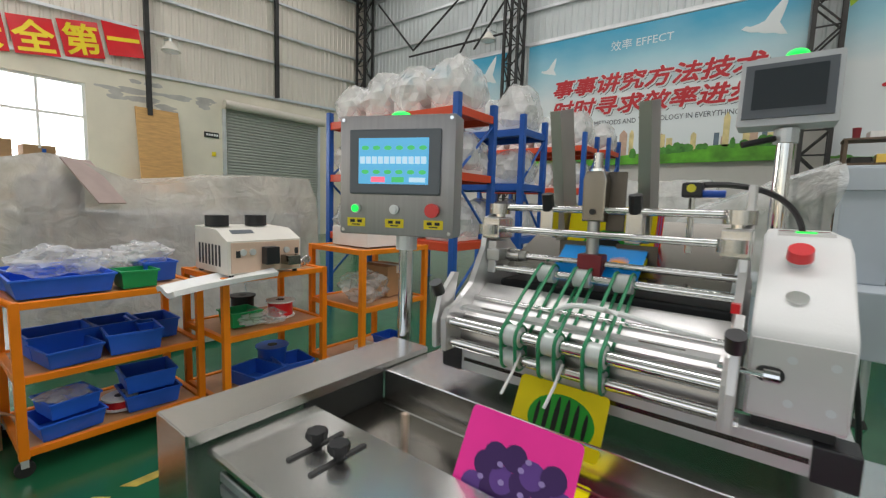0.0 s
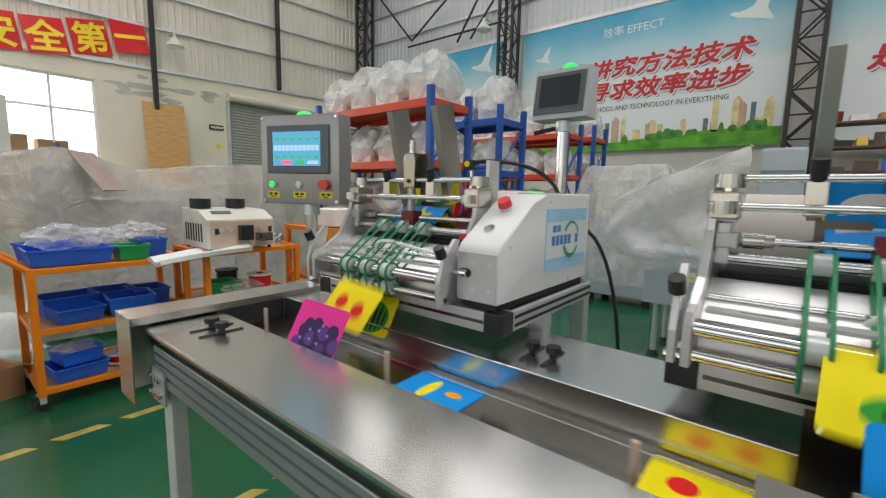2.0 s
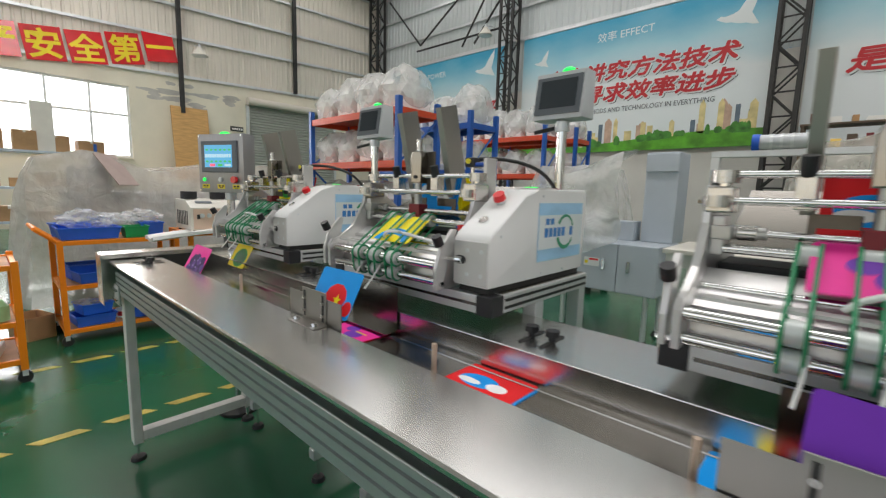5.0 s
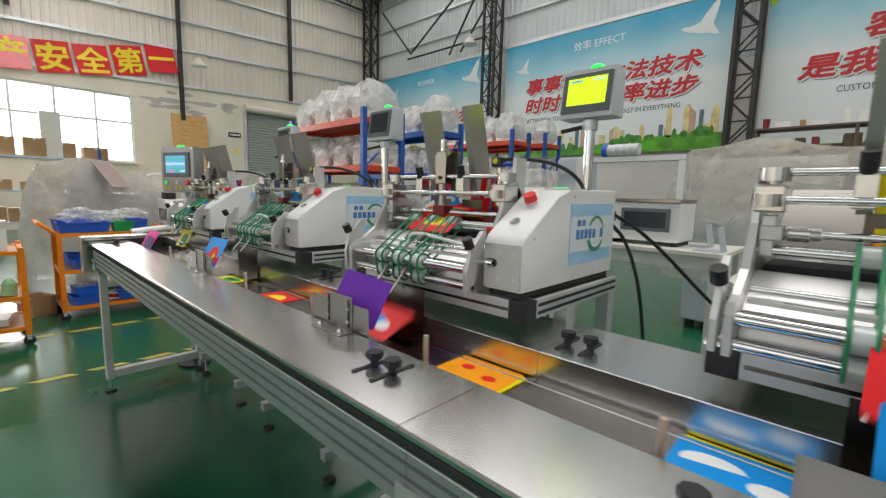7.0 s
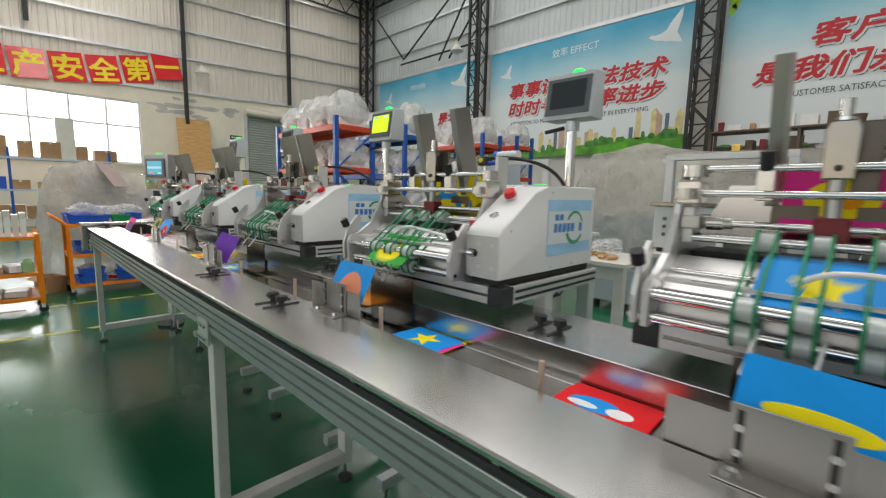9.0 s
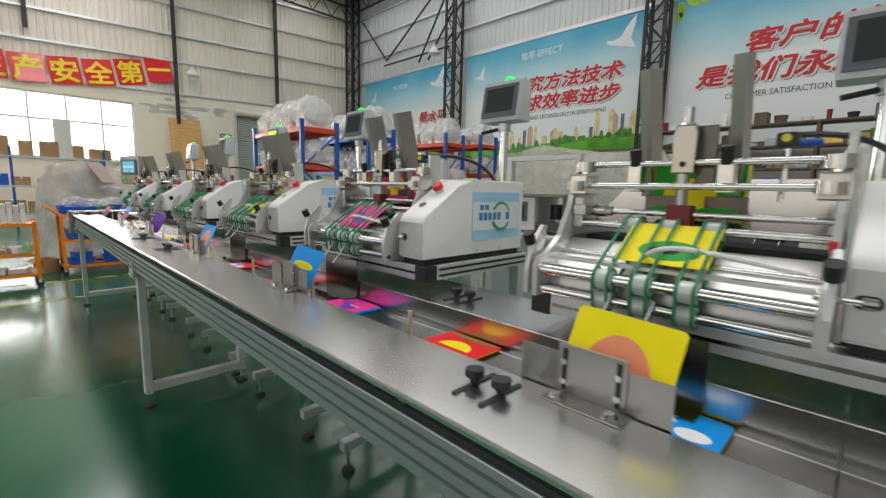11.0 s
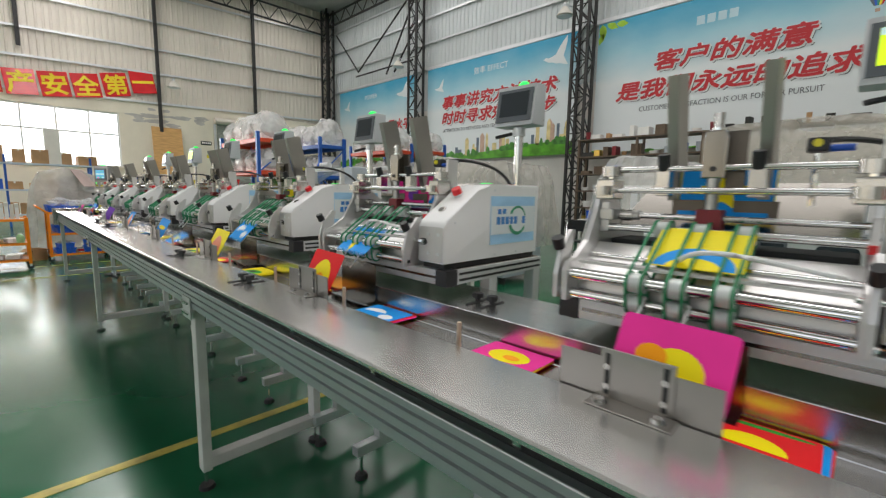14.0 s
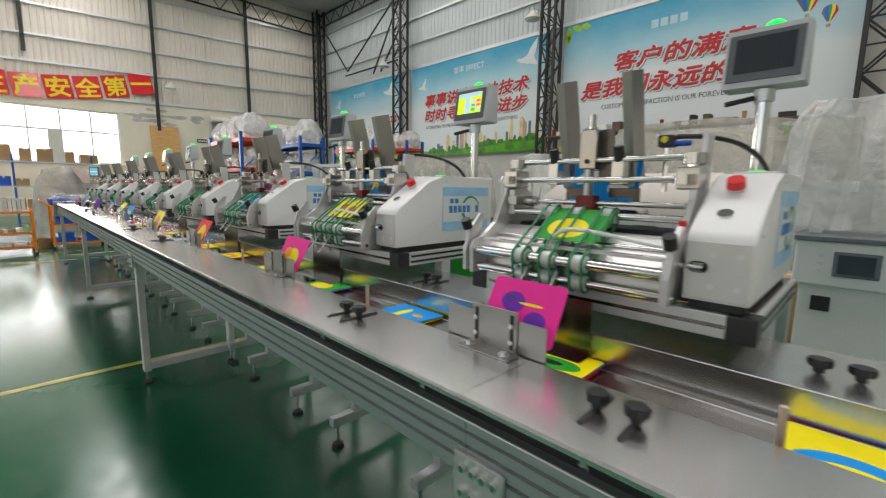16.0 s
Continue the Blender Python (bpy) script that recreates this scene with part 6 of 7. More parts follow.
carton(-2.5, 2.2, 1.077, 0.4, 0.42, 0.14, 0, "white boxed part on a trolley", PAPER)
bag(-2.4, 2.06, 0.667, 0.16, 0.22, 21.0)
carton(-2.5, 2.36, 0.667, 0.3, 0.26, 0.24, 5)
carton(-2.4, 2.1, 0.227, 0.16, 0.14, 0.08, 10, "small white box on a trolley shelf", PAPER)
parts_bin(-2.4, 2.36, 0.227, 0.24, 0.2, 0.1, 0)

trolley(-2.75, -2.15, -1.0, -0.08, 0.83, (0.16, 0.42, 0.80), "orange steel trolley with files and machine parts", False)
rnd = random.Random(5)
for i in range(14):
    y = -0.98 + 0.058 * i
    carton(-2.3, y + 0.05, 0.807, 0.2, 0.045, 0.22 + 0.02 * (i % 3), 0, "upright pale file box on a trolley", PAPER if i % 3 else BEIGE)
for i in range(4):
    carton(-2.36, -0.86 + 0.2 * i, 0.427, 0.26, 0.16, 0.05 + 0.02 * (i % 2), 4 * i, "flat boxed parts on a trolley shelf", PAPER if i % 2 else CARTON)
    carton(-2.36, -0.86 + 0.2 * i, 0.167, 0.26, 0.17, 0.06, -3 * i, "flat boxed parts on a trolley shelf", PAPER if i % 2 == 0 else BEIGE)
bm = bmesh.new()
cyl(bm, (0, 0, 0), (0, 0, 0.1), 0.05, 16)
cyl(bm, (0, 0, 0.1), (0, 0, 0.14), 0.045, 16, 0.02)
ob = obj("green_canister", bm, mat("pale_green_plastic", (0.35, 0.6, 0.3), 0.4, 0, 0.1, 9), smooth=True)
ob.location = (-2.25, -0.17, 0.426)
tagged(ob, "pale green plastic canister on a trolley shelf", "canister")

# big covered machine behind the trolleys
off = (-5.0, 1.6, 0)
t = thing("covered_machine", off, "long machine under a rumpled grey translucent plastic sheet", "machine")
part("body", B(-5.5, -4.45, 0.5, 2.9, 0.15, 1.25, bevel=0.02), GREYCAB, t, off=off)
part("tower", B(-5.2, -4.6, 0.55, 0.9, 1.25, 1.55, bevel=0.02), GREYCAB, t, off=off)
part("frame", C((-4.4, 0.62, 0.15), (-4.4, 0.62, 1.5), 0.02, 8), GIRT, t, off=off)
for x in (-5.4, -4.55):
    for y in (0.6, 2.8):
        part("leg", B(x - 0.04, x + 0.04, y - 0.04, y + 0.04, 0, 0.15), DARK, t, off=off)
part("plastic_cover", cover(-5.6, -4.3, 0.15, 3.0, 0.03, 1.6, 0.06, 0.12, 3, 22, lambda u, v: 0.10 * math.exp(-((v - 0.17) / 0.1) ** 2) - 0.12 * math.exp(-((v - 0.42) / 0.16) ** 2) + 0.05 * v), FILM_WARM, t, "rumpled grey plastic sheet", off=off)
ob = obj("card_sheet", B(-0.22, 0.22, -0.14, 0.14, 0, 0.01), mat("pink_card", (0.42, 0.33, 0.30), 0.8, 0, 0.08, 6))
ob.matrix_world = pose(-4.25, 0.88, 1.5, 0, 50, 38)
tagged(ob, "brownish cardboard sheet lying on a plastic cover", "cardboard")
carton(-3.3, 0.03, 0, 0.3, 0.2, 0.2, 20, "open brown carton on the floor", None, True)

# shelf with cartons before the window
off = (-12.5, -0.2, 0)
t = thing("storage_shelf", off, "blue steel shelf with cartons before the window", "shelf")
for y in (-2.3, -0.2, 1.92):
    for x in (-12.8, -12.2):
        part("post", B(x - 0.03, x + 0.03, y - 0.03, y + 0.03, 0, 2.3), RACKBLUE, t, off=off)
for z in (0.4, 1.2, 2.05):
    part("deck", B(-12.85, -12.15, -2.35, 1.97, z - 0.05, z), mat("pale_deck", (0.5, 0.58, 0.66), 0.5), t, off=off)
rnd = random.Random(8)
for z in (2.0505, 1.2005, 0.4005):
    y = -2.1
    while y < 1.7:
        w, h = rnd.uniform(0.28, 0.55), rnd.uniform(0.22, 0.58) if z > 2 else rnd.uniform(0.2, 0.5)
        carton(-12.5 + rnd.uniform(-0.05, 0.1), y + w / 2, z, 0.45, w, h, rnd.uniform(-4, 4), "brown cardboard carton on a blue shelf", CARTON if rnd.random() < 0.8 else BINBLUE)
        y += w + rnd.uniform(0.04, 0.2)
carton(-12.42, 0.98, 2.0505, 0.3, 0.4, 1.15, 0, "tall pale paper-wrapped box on a blue shelf", BEIGE)


# ---- pallet racks ----
def covered_unit(x, y, z, w, d, h, seed):
    off = (x, y, z)
    t = thing("covered_feeder", off, "white feeder machine stored under a clear plastic bag", "machine", "bagged machines on the racks")
    part("body", B(x - w * 0.38, x + w * 0.38, y - d * 0.38, y + d * 0.38, z + 0.001, z + h * 0.5, bevel=0.02), WHITE, t, off=off)
    part("head", B(x - w * 0.12, x + w * 0.2, y - d * 0.12, y + d * 0.2, z + h * 0.5, z + h * 0.9, bevel=0.02), WHITE, t, off=off)
    bm = bmesh.new()
    s = bmesh.ops.create_icosphere(bm, subdivisions=3, radius=1.0)
    for v in s["verts"]:
        c = v.co
        n = 0.16 * noise.noise(c * 1.6 + Vector((seed, 0, 0))) + 0.12 * noise.noise(c * 4 + Vector((0, seed, 0)))
        k = 1 + n
        f = max(abs(c.x), abs(c.y), abs(c.z))
        q = c.lerp(c / f, 0.45) * k
        taper = 1 - 0.28 * max(0, q.z)
        v.co = (x + q.x * w * 0.52 * taper, y + q.y * d * 0.52 * taper, max(z + 0.001, z + (q.z * 0.5 + 0.5) * h))
    part("plastic_bag", bm, FILM, t, "clear crumpled plastic bag", off=off)


def pallet_rack(x0, x1, y0, y1, h, beam, levels, seed, label):
    off = ((x0 + x1) / 2, (y0 + y1) / 2, 0)
    t = thing("pallet_rack", off, label, "rack", "steel pallet racks")
    for x in (x0, x1):
        for y in (y0, y1):
            part("upright", B(x - 0.04, x + 0.04, y - 0.04, y + 0.04, 0.005, h, bevel=0.004), RACKBLUE, t, "blue perforated upright", off=off)
            part("foot_plate", B(x - 0.07, x + 0.07, y - 0.07, y + 0.07, 0, 0.006), RACKBLUE, t, off=off)
        z = 0.25
        s = 1
        while z + 0.75 < h:
            a, b = (y0, y1) if s > 0 else (y1, y0)
            part("brace", C((x, a, z), (x, b, z + 0.7), 0.018, 8), RACKBLUE, t, off=off)
            z += 0.75
            s = -s
    for z in levels:
        for y in (y0, y1):
            part("beam", B(x0 + 0.04, x1 - 0.04, y - 0.025, y + 0.025, z - 0.11, z - 0.005, bevel=0.006), beam, t, off=off)
        for x in (x0, x1):
            part("end_beam", B(x - 0.025, x + 0.025, y0 + 0.04, y1 - 0.04, z - 0.1, z - 0.005, bevel=0.005), beam, t, off=off)
        part("deck", B(x0 + 0.03, x1 - 0.03, y0 + 0.026, y1 - 0.026, z - 0.02, z), beam, t, off=off)
    rnd = random.Random(seed)
    for z in levels:
        n = 4
        for i in range(n):
            w = (x1 - x0) / n
            top = z == max(levels)
            hh = rnd.uniform(0.52, 0.68) if top else 0.56
            covered_unit(x0 + w * (i + 0.5), (y0 + y1) / 2 + rnd.uniform(-0.04, 0.04), z, w * 0.98, (y1 - y0) * 0.95, hh * (1.15 if i == n - 1 and top else 1), seed * 10 + i + z)


pallet_rack(-5.35, -3.0, 3.98, 4.78, 2.70, RACKRED, (0.95, 1.80, 2.56), 1, "blue and orange-red pallet rack full of bagged machines")
pallet_rack(-5.35, -3.0, 5.6, 6.33, 2.74, RACKBLUE, (0.95, 1.75, 2.55), 2, "blue pallet rack full of bagged machines")
pallet_rack(-5.35, -3.0, 8.1, 8.8, 2.86, RACKRED, (0.95, 1.8, 2.62), 3, "blue and red pallet rack full of bagged machines")
pallet_rack(-5.35, -3.0, 9.55, 10.27, 2.95, RACKRED, (0.95, 1.85, 2.7), 4, "blue and red pallet rack full of bagged machines")


# ---- machines behind the feeders ----
def grey_machine():
    off = (0.2, 4.0, 0)
    t = thing("folding_machine", off, "grey enamelled floor machine half under a plastic sheet", "machine")
    part("base_cabinet", B(-0.32, 0.33, 3.72, 4.35, 0.48, 0.93, bevel=0.01), GREYCAB, t, off=off)
    part("base_cabinet", B(0.335, 0.68, 3.72, 4.35, 0.48, 0.93, bevel=0.01), GREYCAB, t, off=off)
    part("tower", B(0.38, 0.67, 4.15, 4.5, 0.93, 1.78, bevel=0.012), GREYCAB, t, off=off)
    part("tower_cap", B(0.385, 0.665, 4.13, 4.15, 1.6, 1.76, bevel=0.004), GREYCAB, t, off=off)
    part("block", B(0.12, 0.33, 4.1, 4.3, 0.93, 1.12, bevel=0.008), GREYCAB, t, off=off)
    for x in (0.21, 0.44):
        part("handle", B(x - 0.015, x + 0.015, 3.70, 3.72, 0.68, 0.78, bevel=0.003), CHROME, t, off=off)
    part("warning_label", B(0.02, 0.17, 3.717, 3.7205, 0.70, 0.78), PAPER, t, "white warning label with red bar", off=off)
    part("label_bar", B(0.07, 0.16, 3.7155, 3.717, 0.755, 0.772), RED, t, off=off)
    part("label_mark", B(0.03, 0.06, 3.7155, 3.717, 0.72, 0.75), LABEL_Y, t, off=off)
    for x in (-0.22, 0.58):
        for y in (3.82, 4.25):
            part("leg", C((x, y, 0.05), (x, y, 0.48), 0.025, 10), GIRT, t, off=off)
            part("foot", C((x, y, 0), (x, y, 0.05), 0.05, 14, 0.03), RUBBER, t, off=off)

    def f(u, v):
        x = -0.62 + 0.95 * u
        z1 = 1.30 + 0.45 * u ** 0.8
        z0 = 0.72 + 0.16 * u + 0.3 * max(0, u - 0.75)
        return (x + 0.03 * math.sin(9 * v), 3.66 + 0.08 * noise.noise(Vector((u * 3, v * 3, 1))) + 0.05 * math.sin(14 * u + 5 * v) - 0.02, z0 + (z1 - z0) * v)
    part("plastic_sheet", drape(26, 18, f), FILM, t, "clear crumpled plastic sheet", True, off=off)
    part("plastic_sheet", drape(20, 10, lambda u, v: (-0.62 + 0.95 * u, 3.66 + 0.5 * v, 1.30 + 0.45 * u ** 0.8 + 0.05 * noise.noise(Vector((u * 4, v * 4, 4))) + 0.06 * v)), FILM, t, "clear crumpled plastic sheet", True, off=off)


grey_machine()
carton(0.22, 2.45, 0, 0.26, 0.22, 0.18, 10, "open carton with a coil of white cord", None, True)
bm = bmesh.new()
tube(bm, [(0.07 * math.cos(i * 0.7) + 0.01 * math.sin(i * 3), 0.06 * math.sin(i * 0.7), 0.03 + 0.006 * i + 0.02 * math.sin(i * 1.3)) for i in range(34)], 0.008, 6)
ob = obj("white_cord", bm, PAPER, smooth=True)
ob.location = (0.22, 2.45, 0.0)
tagged(ob, "tangled coil of white cord in a carton", "cord")


def bander(x0, x1, y, z, arch_l, arch_r, ext, label):
    off = ((x0 + x1) / 2, y + 0.2, z)
    t = thing("banding_machine", off, label, "machine", "banding machines")
    part("case", B(x0, x1, y, y + 0.38, z + 0.03, z + 0.30, bevel=0.012), WHITE, t, off=off)
    scr = part("display", B(x0 + 0.12, x1 - 0.06, y - 0.012, y, z + 0.10, z + 0.26, bevel=0.006), BEZEL, t, "dark display", off=off)
    part("glass", B(x0 + 0.145, x1 - 0.085, y - 0.014, y - 0.012, z + 0.125, z + 0.235), SCREEN, scr, off=off)
    for i in range(3):
        part("button", C((x0 + 0.07, y, z + 0.12 + 0.05 * i), (x0 + 0.07, y - 0.01, z + 0.12 + 0.05 * i), 0.012, 12), BEZEL, t, off=off)
    for x in (x0 + 0.04, x1 - 0.04):
        part("foot", B(x - 0.02, x + 0.02, y + 0.04, y + 0.34, z, z + 0.03), RUBBER, t, off=off)
    part("table_slab", B(min(x0 - 0.02, arch_l - 0.04), x1 + ext, y - 0.01, y + 0.40, z + 0.30, z + 0.325, bevel=0.003), STEEL_DARK, t, off=off)
    for x in (arch_l, arch_r):
        part("arch_post", B(x - 0.025, x + 0.025, y + 0.16, y + 0.22, z + 0.325, z + 0.60, bevel=0.003), ALU, t, off=off)
    part("arch_top", B(arch_l - 0.025, arch_r + 0.025, y + 0.16, y + 0.22, z + 0.60, z + 0.64, bevel=0.003), ALU, t, off=off)
    if ext > 0.1:
        part("side_tray", B(x1, x1 + ext, y + 0.02, y + 0.36, z + 0.03, z + 0.10, bevel=0.004), STEEL_DARK, t, off=off)
        part("side_post", B(x1 + ext - 0.03, x1 + ext, y + 0.02, y + 0.36, z + 0.10, z + 0.30), STEEL_DARK, t, off=off)
        part("spool", C((x1 + 0.1, y + 0.2, z + 0.12), (x1 + 0.1, y + 0.2, z + 0.24), 0.06, 16), BLACK, t, off=off)


def bench(x0, x1, y0, y1, z, label, skirt=None):
    off = ((x0 + x1) / 2, (y0 + y1) / 2, 0)
    t = thing("work_table", off, label, "table", "work tables")
    part("tabletop", B(x0, x1, y0, y1, z - 0.03, z, bevel=0.004), BEIGE, t, off=off)
    for x in (x0 + 0.05, x1 - 0.05):
        for y in (y0 + 0.05, y1 - 0.05):
            part("leg", B(x - 0.03, x + 0.03, y - 0.03, y + 0.03, 0, z - 0.03), LEGWHITE, t, off=off)
    if skirt:
        part("front_board", B(x0 + 0.08, x1 - 0.08, y0 + 0.03, y0 + 0.045, 0.05, z - 0.03), skirt, t, off=off)
    else:
        part("rail", B(x0 + 0.08, x1 - 0.08, y0 + 0.04, y0 + 0.06, z - 0.12, z - 0.03), LEGWHITE, t, off=off)


bench(0.95, 2.26, 2.82, 3.5, 1.03, "pale steel work table with a banding machine")
bander(1.45, 1.96, 2.95, 1.03, 1.14, 1.9, 0.0, "white bench banding machine with an aluminium arch")
bench(2.32, 2.9, 2.5, 3.1, 0.92, "small white work table with tools")
for i, (x, y, w) in enumerate(((2.12, 2.95, 0.16), (2.02, 3.2, 0.12))):
    ob = obj("bent_plate", PR([(-w / 2, 0), (w / 2, 0), (w / 2 - 0.03, 0.16), (w / 2 - 0.034, 0.16), (w / 2 - 0.006, 0.006), (-w / 2, 0.006)], "y", -0.08, 0.08), GREYCAB)
    ob.location = (x + 0.03, y, 1.031)
    tagged(ob, "bent grey sheet metal cover on a table", "cover")
for i in range(3):
    bm = bmesh.new()
    tube(bm, [(0.055 * math.cos(a * math.pi / 8), 0.055 * math.sin(a * math.pi / 8), 0.012) for a in range(16)], 0.014, 8, True)
    ob = obj("tape_roll", bm, CARTON if i else BEIGE, smooth=True)
    ob.location = (2.45 + 0.13 * i, 2.66 + 0.1 * (i % 2), 0.924)
    tagged(ob, "brown roll of packing tape on a table", "tape", "tape rolls")
bag(2.62, 2.85, 0.921, 0.1, 0.12, 33.0, "white crumpled cloth bundle on a table")
bench(2.94, 4.35, 2.62, 3.3, 1.0, "pale work bench with a boarded front", GREYCAB)
bander(2.97, 3.37, 2.72, 1.0, 2.99, 3.64, 0.27, "white bench banding machine with a spool tray")


def covered_big(x0, x1, y0, y1, z0, z1, seed, label, m=None, tops=None, flare=0.08):
    off = ((x0 + x1) / 2, (y0 + y1) / 2, 0)
    t = thing("covered_machine", off, label, "machine", "machines under plastic sheets")
    part("body", B(x0 + 0.12, x1 - 0.12, y0 + 0.12, y1 - 0.12, 0.1, z1 * 0.62, bevel=0.02), GREYCAB, t, off=off)
    part("upper_body", B(x0 + 0.2, x1 - (x1 - x0) * 0.45, y0 + 0.2, y1 - 0.2, z1 * 0.62, z1 - 0.08, bevel=0.02), BEIGE, t, off=off)
    for x in (x0 + 0.2, x1 - 0.2):
        for y in (y0 + 0.2, y1 - 0.2):
            part("foot", C((x, y, 0), (x, y, 0.1), 0.05, 12), RUBBER, t, off=off)
    part("plastic_cover", cover(x0, x1, y0, y1, z0, z1, 0.06, flare, seed, 18, tops), m or FILM_GREY, t, "rumpled translucent plastic sheet", off=off)


covered_big(1.45, 3.75, 4.65, 5.9, 0.55, 1.85, 6, "large machine under a rumpled grey plastic sheet", None, lambda u, v: 0.12 * math.exp(-((u - 0.28) / 0.12) ** 2) - 0.05 * u)
covered_big(5.0, 6.05, 4.75, 5.45, 0.08, 1.76, 9, "upright machine under a long plastic sheet", FILM, lambda u, v: 0.04 * math.sin(5 * u), 0.22)
covered_big(5.85, 9.3, 6.0, 7.0, 0.05, 2.2, 12, "tall machine under a grey plastic sheet", None, lambda u, v: 0.06 * math.sin(6 * u))
covered_big(-1.6, -0.5, 5.3, 6.3, 0.3, 1.75, 15, "machine under a crumpled plastic sheet", FILM)


# work frames, waste bin and control tower behind the last feeders
def white_frame(x0, x1, y0, y1, z1, label):
    off = ((x0 + x1) / 2, (y0 + y1) / 2, 0)
    t = thing("assembly_frame", off, label, "frame", "white machine frames")
    for x in (x0, x1):
        for y in (y0, y1):
            part("post", B(x - 0.035, x + 0.035, y - 0.03, y + 0.03, 0, z1, bevel=0.004), WHITE, t, off=off)
    for y in (y0, y1):
        part("top_rail", B(x0 - 0.08, x1 + 0.08, y - 0.028, y + 0.028, z1, z1 + 0.04, bevel=0.004), WHITE, t, off=off)
        part("shelf_rail", B(x0 + 0.036, x1 - 0.036, y - 0.028, y + 0.028, 1.02, 1.07, bevel=0.004), GREYCAB, t, off=off)
    part("shelf", B(x0 + 0.036, x1 - 0.036, y0 + 0.03, y1 - 0.03, 1.03, 1.045), GREYCAB, t, off=off)
    part("control_box", B(x0 + 0.04, x1 - 0.04, y0 - 0.04, y1 - 0.04, 0.84, 1.018, bevel=0.006), WHITE, t, off=off)
    part("display", B(x0 + 0.2, x0 + 0.42, y0 - 0.046, y0 - 0.04, 0.87, 0.99), BEZEL, t, "dark display", off=off)
    for i in range(3):
        part("button", C((x0 + 0.13, y0 - 0.04, 0.88 + 0.045 * i), (x0 + 0.13, y0 - 0.05, 0.88 + 0.045 * i), 0.012, 12), BLACK, t, off=off)
    return t


white_frame(5.66, 6.40, 3.7, 4.2, 1.40, "white steel assembly frame with a grey shelf")
bag(6.1, 3.95, 1.046, 0.14, 0.08, 41.0, "crumpled clear plastic wrap on a shelf")
carton(5.95, 3.95, 1.046, 0.16, 0.12, 0.16, 0, "small dark boxed part on a shelf", BEZEL)


def waste_bin():
    off = (6.43, 2.55, 0)
    t = thing("waste_bin", off, "green wheeled waste bin lined with a black bag", "bin")
    bm = bmesh.new()
    a = [(-0.22, -0.2), (0.22, -0.2), (0.22, 0.2), (-0.22, 0.2)]
    lo = [bm.verts.new((6.43 + x, 2.55 + y, 0.06)) for x, y in a]
    hi = [bm.verts.new((6.43 + x * 1.28, 2.55 + y * 1.3, 1.0)) for x, y in a]
    for i in range(4):
        bm.faces.new((lo[i], lo[(i + 1) % 4], hi[(i + 1) % 4], hi[i]))
    bm.faces.new(lo[::-1])
    part("tub", bm, GREENBIN, t, off=off)
    bm = bmesh.new()
    rows = []
    for r, (s, z) in enumerate(((1.03, 0.915), (1.09, 0.965), (1.13, 1.03), (1.05, 1.065), (0.85, 1.04), (0.8, 0.95))):
        ring = []
        for i in range(40):
            q = i / 40 * 4
            k, f = int(q), q - int(q)
            p, n2 = a[k], a[(k + 1) % 4]
            x, y = p[0] + (n2[0] - p[0]) * f, p[1] + (n2[1] - p[1]) * f
            nz = noise.noise(Vector((i * 0.6, r * 0.9, 2.0)))
            ring.append(bm.verts.new((6.43 + x * 1.28 * s * (1 + 0.06 * nz), 2.55 + y * 1.3 * s * (1 + 0.10 * nz), z + 0.06 * nz)))
        rows.append(ring)
    for p, q in zip(rows, rows[1:]):
        for i in range(40):
            bm.faces.new((p[i], p[(i + 1) % 40], q[(i + 1) % 40], q[i]))
    bm.faces.new(rows[-1])
    part("black_bag", bm, BAG, t, "black plastic liner", True, off=off)
    part("handle", C((6.62, 2.28, 0.95), (6.64, 2.26, 0.78), 0.012, 8), CHROME, t, off=off)
    for x in (6.26, 6.6):
        part("wheel", C((x, 2.7, 0.08), (x + 0.05, 2.7, 0.08), 0.08, 16), RUBBER, t, off=off)
        part("front_foot", B(x, x + 0.05, 2.36, 2.4, 0, 0.061), RUBBER, t, off=off)


waste_bin()
carton(5.93, 3.86, 1.046, 0.14, 0.1, 0.09, 12, "small green and white box on a machine shelf", BINGREEN)
carton(5.79, 3.86, 1.046, 0.13, 0.1, 0.09, 4, "small white box on a machine shelf", PAPER)
ob = obj("plastic_strap", TU(bez((6.12, 3.68, 1.45), (6.2, 3.66, 1.43), (6.16, 3.66, 1.2), (5.98, 3.7, 1.06)), 0.009, 8), PAPER, smooth=True)
tagged(ob, "white plastic strap hanging over a machine frame", "strap")
ob = obj("loose_sheet", drape(10, 6, lambda u, v: (6.95 + 0.3 * u, 3.85 + 0.2 * v, 1.112 + 0.02 * math.sin(3 * u))), PAPER)
tagged(ob, "white booklet lying on a strapping machine", "booklet")
mt = thing("blue_motor", (1.33, 3.12, 1.672), "blue and white cylindrical motor on the machine's arch", "motor")
part("body", C((0.04, 0, 0.045), (0.27, 0, 0.045), 0.045, 20), SCREENBOX, mt, smooth=True)
part("end_cap", C((0, 0, 0.045), (0.04, 0, 0.045), 0.05, 20), BINBLUE, mt, "blue end cap", True)
for i in range(3):
    part("cooling_rib", C((0.09 + 0.05 * i, 0, 0.045), (0.105 + 0.05 * i, 0, 0.045), 0.049, 20), GIRT, mt, smooth=True)


